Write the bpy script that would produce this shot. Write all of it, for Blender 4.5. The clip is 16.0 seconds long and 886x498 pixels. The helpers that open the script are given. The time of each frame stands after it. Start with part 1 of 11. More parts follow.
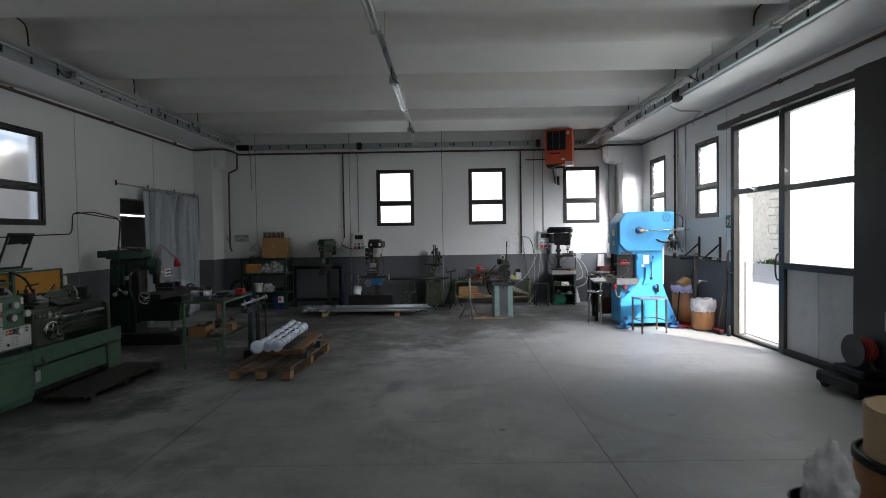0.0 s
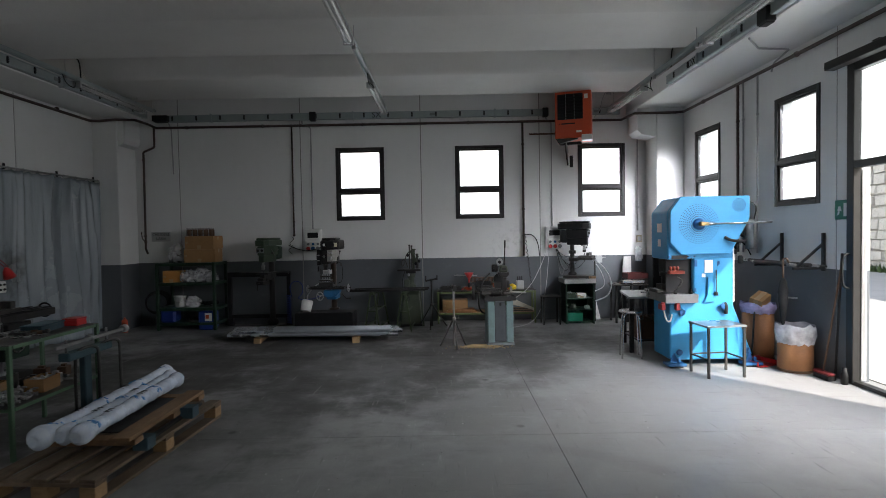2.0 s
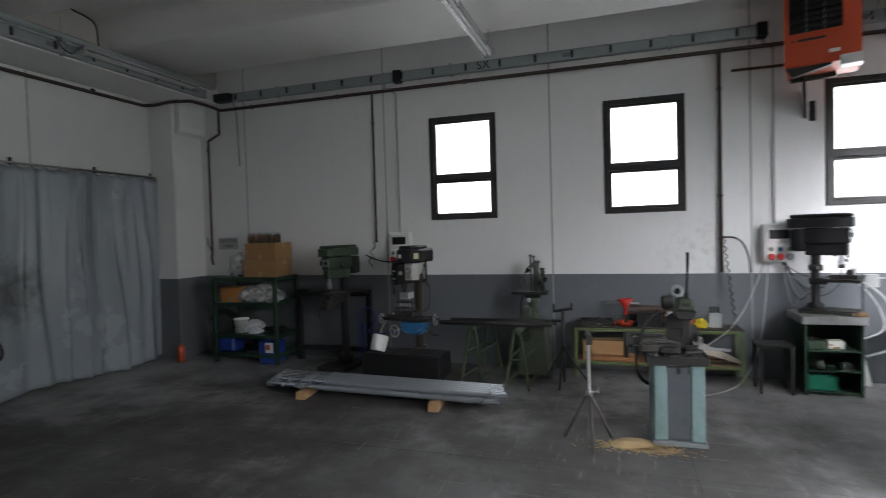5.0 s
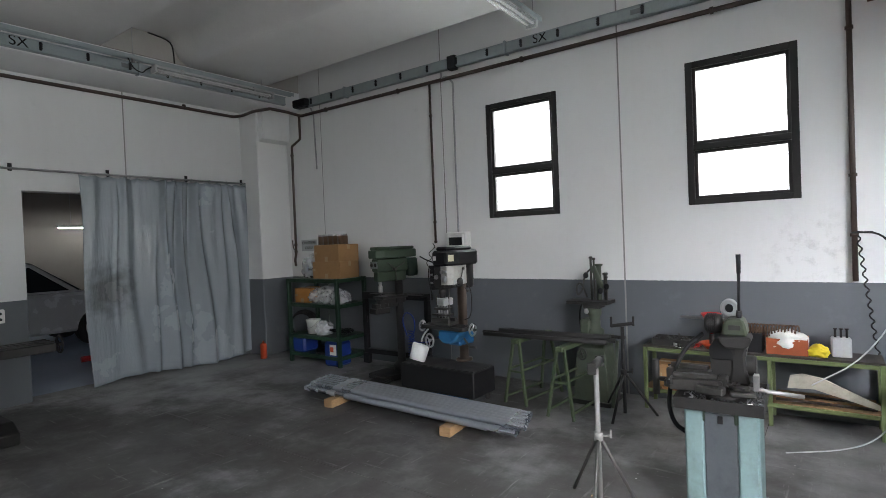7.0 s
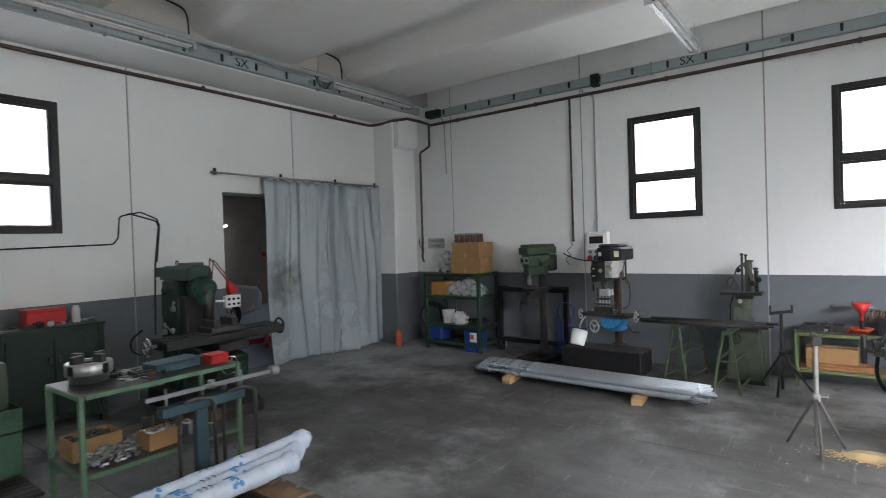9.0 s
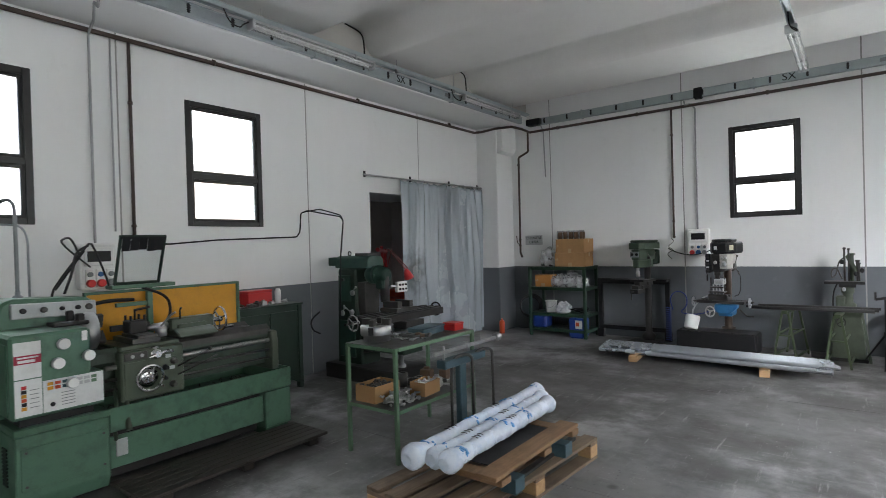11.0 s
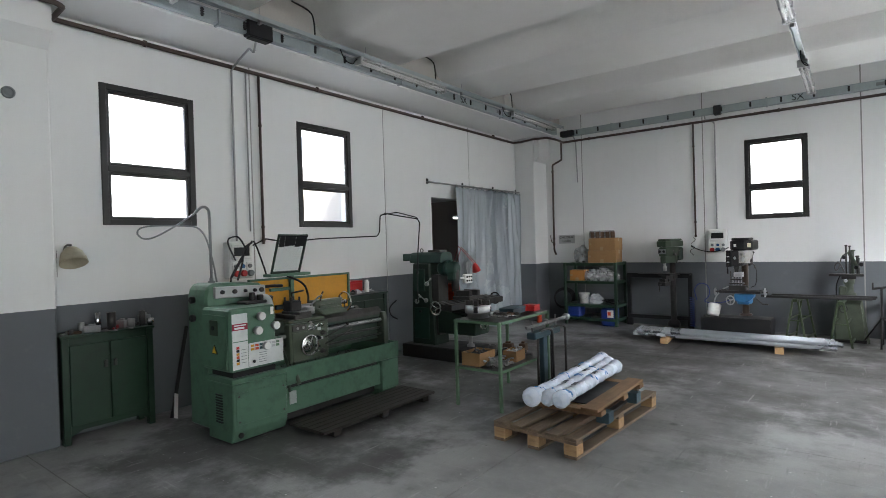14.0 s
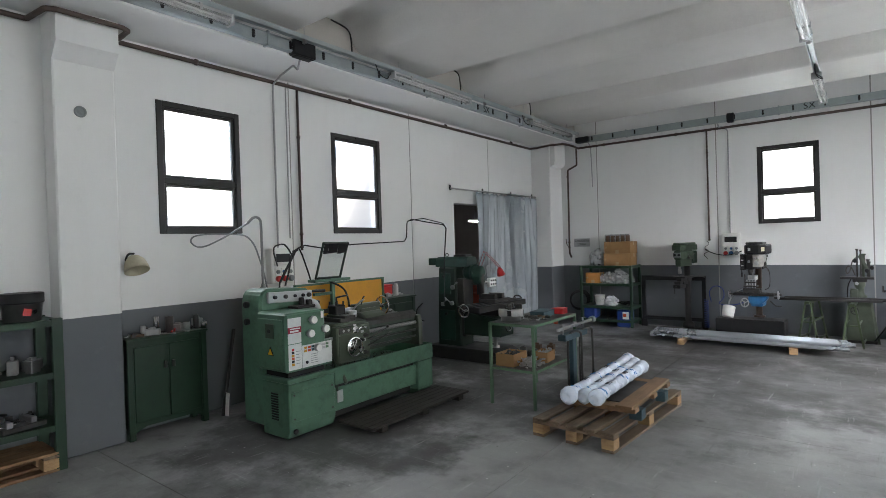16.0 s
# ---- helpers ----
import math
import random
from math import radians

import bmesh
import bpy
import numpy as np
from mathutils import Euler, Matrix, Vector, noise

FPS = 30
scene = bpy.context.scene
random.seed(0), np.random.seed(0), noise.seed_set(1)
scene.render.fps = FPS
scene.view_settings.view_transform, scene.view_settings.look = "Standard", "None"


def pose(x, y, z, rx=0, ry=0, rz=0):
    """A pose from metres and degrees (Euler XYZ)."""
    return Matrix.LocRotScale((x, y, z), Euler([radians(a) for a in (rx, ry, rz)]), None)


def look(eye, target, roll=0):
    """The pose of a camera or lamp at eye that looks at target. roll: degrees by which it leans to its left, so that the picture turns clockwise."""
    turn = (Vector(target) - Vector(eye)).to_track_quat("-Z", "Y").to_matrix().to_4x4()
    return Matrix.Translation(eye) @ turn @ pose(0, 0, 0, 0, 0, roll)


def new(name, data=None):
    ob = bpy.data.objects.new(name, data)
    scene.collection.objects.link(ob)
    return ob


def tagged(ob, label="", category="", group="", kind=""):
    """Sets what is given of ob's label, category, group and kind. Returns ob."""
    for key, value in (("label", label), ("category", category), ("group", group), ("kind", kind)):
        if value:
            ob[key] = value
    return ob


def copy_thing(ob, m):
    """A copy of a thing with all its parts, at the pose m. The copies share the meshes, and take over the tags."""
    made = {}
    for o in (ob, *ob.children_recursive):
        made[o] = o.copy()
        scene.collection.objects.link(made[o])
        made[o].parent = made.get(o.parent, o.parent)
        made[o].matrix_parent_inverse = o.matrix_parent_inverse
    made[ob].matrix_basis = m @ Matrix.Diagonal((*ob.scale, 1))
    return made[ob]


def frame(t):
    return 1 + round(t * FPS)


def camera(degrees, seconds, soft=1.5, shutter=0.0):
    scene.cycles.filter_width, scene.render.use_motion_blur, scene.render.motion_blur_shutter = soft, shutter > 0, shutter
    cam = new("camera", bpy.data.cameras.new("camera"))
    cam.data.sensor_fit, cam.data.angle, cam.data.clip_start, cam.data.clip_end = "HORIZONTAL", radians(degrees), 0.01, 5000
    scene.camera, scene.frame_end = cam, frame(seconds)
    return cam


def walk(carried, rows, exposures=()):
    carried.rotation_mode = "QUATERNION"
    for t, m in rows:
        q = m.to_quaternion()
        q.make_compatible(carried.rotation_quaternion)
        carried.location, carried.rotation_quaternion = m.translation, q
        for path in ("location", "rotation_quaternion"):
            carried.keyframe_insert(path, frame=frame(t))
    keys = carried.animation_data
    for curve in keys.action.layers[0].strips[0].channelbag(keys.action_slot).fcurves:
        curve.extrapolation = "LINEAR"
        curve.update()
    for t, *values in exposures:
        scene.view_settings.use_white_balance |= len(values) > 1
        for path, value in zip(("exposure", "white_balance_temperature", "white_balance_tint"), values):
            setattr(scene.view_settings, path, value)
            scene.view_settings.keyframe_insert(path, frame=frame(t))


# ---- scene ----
cam = camera(79.0, 16.0, soft=0.6, shutter=0.3)
PATH = [
    (0, (0.156, 0.269, 1.559), (0.143, 2.269, 1.503), -0.9),
    (0.5, (0.233, 0.954, 1.548), (0.22, 2.953, 1.489), -1.0),
    (1, (0.303, 1.661, 1.529), (0.293, 3.66, 1.468), -1.0),
    (1.5, (0.398, 2.354, 1.522), (0.388, 4.353, 1.459), -1.0),
    (2, (0.466, 3.003, 1.517), (0.459, 5.002, 1.457), -1.0),
    (2.5, (0.481, 3.532, 1.518), (0.475, 5.531, 1.454), -1.0),
    (3, (0.488, 4.05, 1.534), (0.484, 6.049, 1.47), -1.0),
    (3.5, (0.512, 4.584, 1.557), (0.454, 6.583, 1.493), -1.1),
    (4, (0.57, 5.1, 1.526), (0.434, 7.095, 1.48), -1.1),
    (4.5, (0.664, 5.572, 1.561), (0.334, 7.544, 1.509), -1.3),
    (5, (0.796, 5.989, 1.6), (0.177, 7.889, 1.539), -1.7),
    (5.2, (0.868, 6.129, 1.633), (0.076, 7.964, 1.566), -2.3),
    (7.3, (1.733, 7.145, 1.539), (0.549, 8.756, 1.507), -2.2),
    (7.5, (1.736, 7.087, 1.54), (0.547, 8.695, 1.51), -2.1),
    (8, (1.4, 6.586, 1.554), (0.211, 8.194, 1.523), -2.1),
    (8.5, (1.1, 6.083, 1.572), (-0.108, 7.677, 1.542), -2.0),
    (9, (0.759, 5.526, 1.559), (-0.442, 7.125, 1.531), -1.9),
    (9.5, (0.496, 5.071, 1.532), (-0.715, 6.663, 1.512), -1.8),
    (10, (0.265, 4.622, 1.522), (-0.949, 6.212, 1.504), -1.7),
    (10.2, (0.211, 4.476, 1.511), (-1.009, 6.06, 1.496), -1.7),
    (12.3, (-0.214, 3.254, 1.483), (-1.433, 4.839, 1.469), -1.6),
    (12.5, (-0.193, 3.177, 1.47), (-1.413, 4.762, 1.46), -1.7),
    (13, (-0.093, 2.974, 1.48), (-1.31, 4.562, 1.464), -1.6),
    (13.5, (0.042, 2.847, 1.478), (-1.173, 4.435, 1.463), -1.6),
    (14, (-0.022, 2.602, 1.49), (-1.239, 4.189, 1.476), -1.7),
    (14.5, (-0.079, 2.404, 1.518), (-1.3, 3.988, 1.505), -1.8),
    (15, (-0.111, 2.27, 1.548), (-1.333, 3.853, 1.535), -1.9),
    (15.5, (-0.113, 2.198, 1.557), (-1.336, 3.78, 1.544), -1.9),
    (16, (-0.106, 2.183, 1.568), (-1.329, 3.766, 1.554), -1.8),
]
EXPOSURE = [(0.0, 1.18), (1.8, 1.0), (3.0, 1.08), (4.2, 1.3), (5.0, 1.52), (7.3, 2.35), (9.0, 2.62), (12.0, 2.8), (16.0, 2.8)]
walk(cam, [(t, look(eye, target, roll)) for t, eye, target, roll in PATH], EXPOSURE)

# ---- plan, in metres ----
LEFT, RIGHT, FAR, BACK = -5.215, 4.36, 12.25, -3.2      # inner faces of the walls
THICK = 0.2
SOFFIT = 3.73                                           # underside of the flat roof slabs
BEAM_L, BEAM_R, BEAM_Z = -4.49, 3.60, 3.48              # faces and underside of the edge beams
BAND = 1.085                                            # height of the grey painted band
WIN_Z0, WIN_Z1, WIN_Z = 1.755, 3.0, 2.255               # sill, head and transom of the windows
FAR_WINDOWS = [(-1.38, -0.55), (0.665, 1.495), (2.765, 3.57)]
LEFT_WINDOWS = [(4.52, 5.36), (6.605, 7.45)]
RIGHT_WINDOWS = [(8.59, 9.35), (10.60, 11.355)]
GATE_Y0, GATE_Y1, GATE_MID, GATE_Z = 5.60, 8.19, 6.96, 3.09
DOOR_Y0, DOOR_Y1, DOOR_Z = 9.11, 11.55, 2.24

# ---- daylight ----
SUN_DIR = Vector((-0.80, 1.0, -0.90)).normalized()
world = bpy.data.worlds.new("sky")
scene.world = world
world.use_nodes = True
wn = world.node_tree.nodes
sky = wn.new("ShaderNodeTexSky")
sky.sky_type, sky.sun_disc = "NISHITA", False
sky.sun_elevation = math.asin(-SUN_DIR.z)
sky.sun_rotation = math.atan2(-SUN_DIR.x, -SUN_DIR.y)
sky.air_density, sky.dust_density = 1.0, 1.5
wn["Background"].inputs[1].default_value = 0.12
world.node_tree.links.new(sky.outputs[0], wn["Background"].inputs[0])
sun = new("sun", bpy.data.lights.new("sun", "SUN"))
sun.data.energy, sun.data.angle, sun.data.color = 5.0, radians(0.6), (1.0, 0.95, 0.88)
sun.matrix_world = look((0, 0, 0), SUN_DIR)


def window_light(x, y, z, w, h, way, watts, spread=180, color=(0.975, 0.98, 1.05)):
    """Sky light that comes in through one opening: a lamp outside the pane, as large as the opening."""
    lamp = bpy.data.lights.new("window_light", "AREA")
    lamp.shape, lamp.size, lamp.size_y = "RECTANGLE", w, h
    lamp.energy, lamp.color, lamp.spread = watts * w * h, color, radians(spread)
    ob = new("window_light", lamp)
    ob.matrix_world = look((x, y, z), (x + way[0], y + way[1], z + way[2]))
    return ob


GLOW = 2.0
WZ, WH = (WIN_Z0 + WIN_Z1) / 2, WIN_Z1 - WIN_Z0
for a, b in FAR_WINDOWS:
    window_light((a + b) / 2, FAR + THICK + 0.02, WZ, b - a, WH, (0, -1, 0), GLOW * 0.9)
for a, b in LEFT_WINDOWS:
    window_light(LEFT + 0.016, (a + b) / 2, WZ, b - a - 0.1, WH - 0.1, (1, 0, 0), GLOW * 0.32)
# frosted panes on the sunny side: they pass the sun on, scattered, mostly the way it shines
for a, b in RIGHT_WINDOWS:
    window_light(RIGHT + 0.06, (a + b) / 2, WZ, b - a - 0.1, WH - 0.1, (-0.55, 1.0, -0.65), GLOW * 6.0, 62)
# the milky panels of the gate, over and beside the open wicket
for y, z, h in ((7.2, 2.6, 0.9), (7.65, 2.6, 0.9), (5.85, 2.6, 0.95), (6.35, 2.6, 0.95), (5.85, 1.65, 0.9), (6.35, 1.65, 0.9)):
    window_light(RIGHT - 0.10, y, z, 0.42, h, (-0.72, 0.80, -0.92), GLOW * 7.0, 92)
# unseen windows behind the camera; the right-hand one is added for more light
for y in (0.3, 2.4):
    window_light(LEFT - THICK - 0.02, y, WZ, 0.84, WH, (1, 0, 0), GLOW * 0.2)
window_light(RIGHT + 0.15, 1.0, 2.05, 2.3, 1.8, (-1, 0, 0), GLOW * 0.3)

# ---- building helpers ----
def bx(bm, x0, x1, y0, y1, z0, z1, bev=0.0, m=None):
    """A box, its edges bevelled if bev is given, moved by the matrix m."""
    vs = [bm.verts.new((x, y, z)) for x in (x0, x1) for y in (y0, y1) for z in (z0, z1)]
    q = [(0, 1, 3, 2), (4, 6, 7, 5), (0, 4, 5, 1), (2, 3, 7, 6), (0, 2, 6, 4), (1, 5, 7, 3)]
    fs = [bm.faces.new([vs[i] for i in f]) for f in q]
    if bev > 0:
        es = list({e for f in fs for e in f.edges})
        r = bmesh.ops.bevel(bm, geom=es, offset=bev, segments=1, affect="EDGES", clamp_overlap=True)
        vs = [v for v in set(vs) | set(r["verts"]) if v.is_valid]
    if m is not None:
        bmesh.ops.transform(bm, matrix=m, verts=vs)
    return bm


def ring(c, u, v, r, n):
    return [c + u * (r * math.cos(2 * math.pi * i / n)) + v * (r * math.sin(2 * math.pi * i / n)) for i in range(n)]


def tube(bm, pts, r, n=8, cap=True, closed=False):
    """A round bar along a line of points; r is one radius or one for each point."""
    pts = [Vector(p) for p in pts]
    rs = r if isinstance(r, (list, tuple)) else [r] * len(pts)
    rings, u = [], None
    for i, p in enumerate(pts):
        a, b = pts[max(i - 1, 0)], pts[min(i + 1, len(pts) - 1)]
        if closed:
            a, b = pts[i - 1], pts[(i + 1) % len(pts)]
        d = (b - a)
        d = d.normalized() if d.length > 1e-9 else Vector((0, 0, 1))
        if u is None:
            u = d.orthogonal().normalized()
        u = (u - d * u.dot(d))
        u = u.normalized() if u.length > 1e-6 else d.orthogonal().normalized()
        rings.append([bm.verts.new(c) for c in ring(p, u, d.cross(u), rs[i], n)])
    span = list(zip(rings, rings[1:])) + ([(rings[-1], rings[0])] if closed else [])
    for ra, rb in span:
        for i in range(n):
            f = bm.faces.new((ra[i], ra[(i + 1) % n], rb[(i + 1) % n], rb[i]))
            f.smooth = n > 6
    if cap and not closed:
        bm.faces.new(rings[0][::-1])
        bm.faces.new(rings[-1])
    return bm


def lathe(bm, prof, n=16, c=(0, 0, 0), axis="z"):
    """A turned body from (radius, height) pairs."""
    turn = {"z": Matrix(), "x": Matrix.Rotation(radians(90), 4, "Y"), "y": Matrix.Rotation(radians(-90), 4, "X")}[axis]
    rows = []
    for r, h in prof:
        rows.append([bm.verts.new(Vector(c) + turn @ Vector((r * math.cos(2 * math.pi * i / n), r * math.sin(2 * math.pi * i / n), h))) for i in range(n)])
    for ra, rb in zip(rows, rows[1:]):
        for i in range(n):
            bm.faces.new((ra[i], ra[(i + 1) % n], rb[(i + 1) % n], rb[i])).smooth = True
    bm.faces.new(rows[0][::-1])
    bm.faces.new(rows[-1])
    return bm


def prism(bm, outline, a, b, axis="y", bev=0.0):
    """A flat outline drawn out from a to b along an axis. Outline in (x, z) for y, (y, z) for x, (x, y) for z."""
    put = {"y": lambda p, t: (p[0], t, p[1]), "x": lambda p, t: (t, p[0], p[1]), "z": lambda p, t: (p[0], p[1], t)}[axis]
    va, vb = [bm.verts.new(put(p, a)) for p in outline], [bm.verts.new(put(p, b)) for p in outline]
    n = len(outline)
    fs = [bm.faces.new(va), bm.faces.new(vb[::-1])]
    fs += [bm.faces.new((va[i], vb[i], vb[(i + 1) % n], va[(i + 1) % n])) for i in range(n)]
    bmesh.ops.recalc_face_normals(bm, faces=fs)
    if bev > 0:
        bmesh.ops.bevel(bm, geom=list({e for f in fs for e in f.edges}), offset=bev, segments=1, affect="EDGES", clamp_overlap=True)
    return bm


def wheel(bm, c, axis, r, t, spokes=3, n=24):
    """A hand wheel: rim, hub and spokes."""
    c = Vector(c)
    d = {"x": Vector((1, 0, 0)), "y": Vector((0, 1, 0)), "z": Vector((0, 0, 1))}[axis]
    u = d.orthogonal().normalized()
    v = d.cross(u)
    tube(bm, ring(c, u, v, r, n), t, 6, closed=True)
    tube(bm, [c - d * t * 1.6, c + d * t * 1.6], r * 0.24, 10)
    for k in range(spokes):
        w = u * math.cos(2 * math.pi * k / spokes + 0.4) + v * math.sin(2 * math.pi * k / spokes + 0.4)
        tube(bm, [c, c + w * r], t * 0.7, 6)
    return bm


def sag(a, b, drop, n=10):
    """A cable's line from a to b that hangs by drop in the middle."""
    a, b = Vector(a), Vector(b)
    return [a.lerp(b, i / n) - Vector((0, 0, drop * 4 * (i / n) * (1 - i / n))) for i in range(n + 1)]


def smooth(pts, k=2):
    """Rounds a line of points off by cutting its corners."""
    pts = [Vector(p) for p in pts]
    for _ in range(k):
        out = [pts[0]]
        for a, b in zip(pts, pts[1:]):
            out += [a.lerp(b, 0.25), a.lerp(b, 0.75)]
        pts = out + [pts[-1]]
    return pts


def mesh_of(name, bm, material):
    me = bpy.data.meshes.new(name)
    bmesh.ops.recalc_face_normals(bm, faces=bm.faces)
    bm.to_mesh(me)
    bm.free()
    me.materials.append(material)
    return me


def part(name, bm, material, parent, label=""):
    ob = new(name, mesh_of(name, bm, material))
    ob.parent = parent
    return tagged(ob, label)


def thing(name, m, label, category, group="", kind=""):
    """An empty at the thing's base, which its parts hang under."""
    ob = new(name)
    ob.empty_display_size = 0.1
    ob.matrix_basis = m
    return tagged(ob, label, category, group, kind)


def single(name, bm, material, m, label, category, group="", kind=""):
    """A thing that is one mesh."""
    ob = new(name, mesh_of(name, bm, material))
    ob.matrix_basis = m
    return tagged(ob, label, category, group, kind)


def B():
    return bmesh.new()


# ---- materials ----
def nodes_of(name):
    m = bpy.data.materials.new(name)
    m.use_nodes = True
    t = m.node_tree
    return m, t, t.nodes["Principled BSDF"]


def link(t, a, b):
    t.links.new(a, b)


def noise_node(t, vec, scale, detail=4.0, rough=0.55):
    n = t.nodes.new("ShaderNodeTexNoise")
    n.inputs["Scale"].default_value, n.inputs["Detail"].default_value, n.inputs["Roughness"].default_value = scale, detail, rough
    link(t, vec, n.inputs["Vector"])
    return n.outputs["Fac"]


def ramp(t, fac, stops):
    n = t.nodes.new("ShaderNodeValToRGB")
    while len(n.color_ramp.elements) < len(stops):
        n.color_ramp.elements.new(0.5)
    for e, (p, c) in zip(n.color_ramp.elements, stops):
        e.position = p
        e.color = (*c, 1) if isinstance(c, tuple) else (c, c, c, 1)
    link(t, fac, n.inputs[0])
    return n.outputs[0]


def mix(t, fac, a, b, how="MIX"):
    n = t.nodes.new("ShaderNodeMix")
    n.data_type, n.blend_type = "RGBA", how
    for sock, v in ((n.inputs["Factor"], fac), (n.inputs["A"], a), (n.inputs["B"], b)):
        if isinstance(v, (int, float)):
            sock.default_value = v if sock.type == "VALUE" else (v, v, v, 1)
        elif isinstance(v, tuple):
            sock.default_value = (*v, 1)
        else:
            link(t, v, sock)
    return n.outputs["Result"]


def calc(t, op, a, b=0.0):
    n = t.nodes.new("ShaderNodeMath")
    n.operation = op
    for sock, v in zip(n.inputs, (a, b)):
        if isinstance(v, (int, float)):
            sock.default_value = v
        else:
            link(t, v, sock)
    return n.outputs[0]


def bump(t, bsdf, height, strength, dist=0.01):
    n = t.nodes.new("ShaderNodeBump")
    n.inputs["Strength"].default_value, n.inputs["Distance"].default_value = strength, dist
    link(t, height, n.inputs["Height"])
    link(t, n.outputs[0], bsdf.inputs["Normal"])


def coords(t):
    return t.nodes.new("ShaderNodeTexCoord").outputs["Object"]


def shade(c, k):
    return tuple(min(1.0, v * k) for v in c)


def paint(name, c, rough=0.5, metal=0.0, dirt=0.35, big=3.0, fine=60.0, relief=0.08, dirt_c=None, vary=0.12, spec=0.38):
    """A coated or bare surface: base colour with soft patches, grime with a shape of its own, fine grain and slightly uneven gloss."""
    m, t, b = nodes_of(name)
    v = coords(t)
    rnd = t.nodes.new("ShaderNodeObjectInfo").outputs["Random"]
    n1, n2 = noise_node(t, v, big), noise_node(t, v, fine, 3.0)
    tone = mix(t, n1, shade(c, 1 - vary), shade(c, 1 + vary))
    tone = mix(t, calc(t, "MULTIPLY", rnd, 0.25), tone, shade(c, 1 - vary))
    grime = ramp(t, noise_node(t, v, big * 2.7, 8.0, 0.7), [(0.48, 0.0), (0.72, 1.0)])
    tone = mix(t, calc(t, "MULTIPLY", grime, dirt), tone, dirt_c or shade(c, 0.35))
    tone = mix(t, ramp(t, n2, [(0.3, 0.0), (0.75, 0.18)]), tone, shade(c, 0.6))
    link(t, tone, b.inputs["Base Color"])
    link(t, ramp(t, n1, [(0.3, max(0.05, rough - 0.1)), (0.7, min(1.0, rough + 0.12))]), b.inputs["Roughness"])
    b.inputs["Metallic"].default_value = metal
    b.inputs["Specular IOR Level"].default_value = spec
    bump(t, b, calc(t, "ADD", n2, noise_node(t, v, fine * 0.2)), relief, 0.004)
    return m


def wood(name, c, c2, along="y", rough=0.75):
    m, t, b = nodes_of(name)
    mp = t.nodes.new("ShaderNodeMapping")
    mp.inputs["Scale"].default_value = {"y": (18, 1.4, 18), "x": (1.4, 18, 18), "z": (18, 18, 1.4)}[along]
    rnd = t.nodes.new("ShaderNodeObjectInfo").outputs["Random"]
    comb = t.nodes.new("ShaderNodeCombineXYZ")
    for i in range(3):
        link(t, calc(t, "MULTIPLY", rnd, 9.0 + i), comb.inputs[i])
    link(t, comb.outputs[0], mp.inputs["Location"])
    link(t, coords(t), mp.inputs["Vector"])
    g = noise_node(t, mp.outputs[0], 3.0, 6.0, 0.65)
    col = mix(t, ramp(t, g, [(0.3, 0.0), (0.7, 1.0)]), c, c2)
    col = mix(t, calc(t, "MULTIPLY", rnd, 0.35), col, shade(c2, 0.7))
    st = ramp(t, noise_node(t, coords(t), 5.0, 6.0, 0.7), [(0.5, 0.0), (0.75, 0.7)])
    col = mix(t, st, col, shade(c2, 0.45))
    link(t, col, b.inputs["Base Color"])
    b.inputs["Roughness"].default_value = rough
    bump(t, b, g, 0.25, 0.004)
    return m


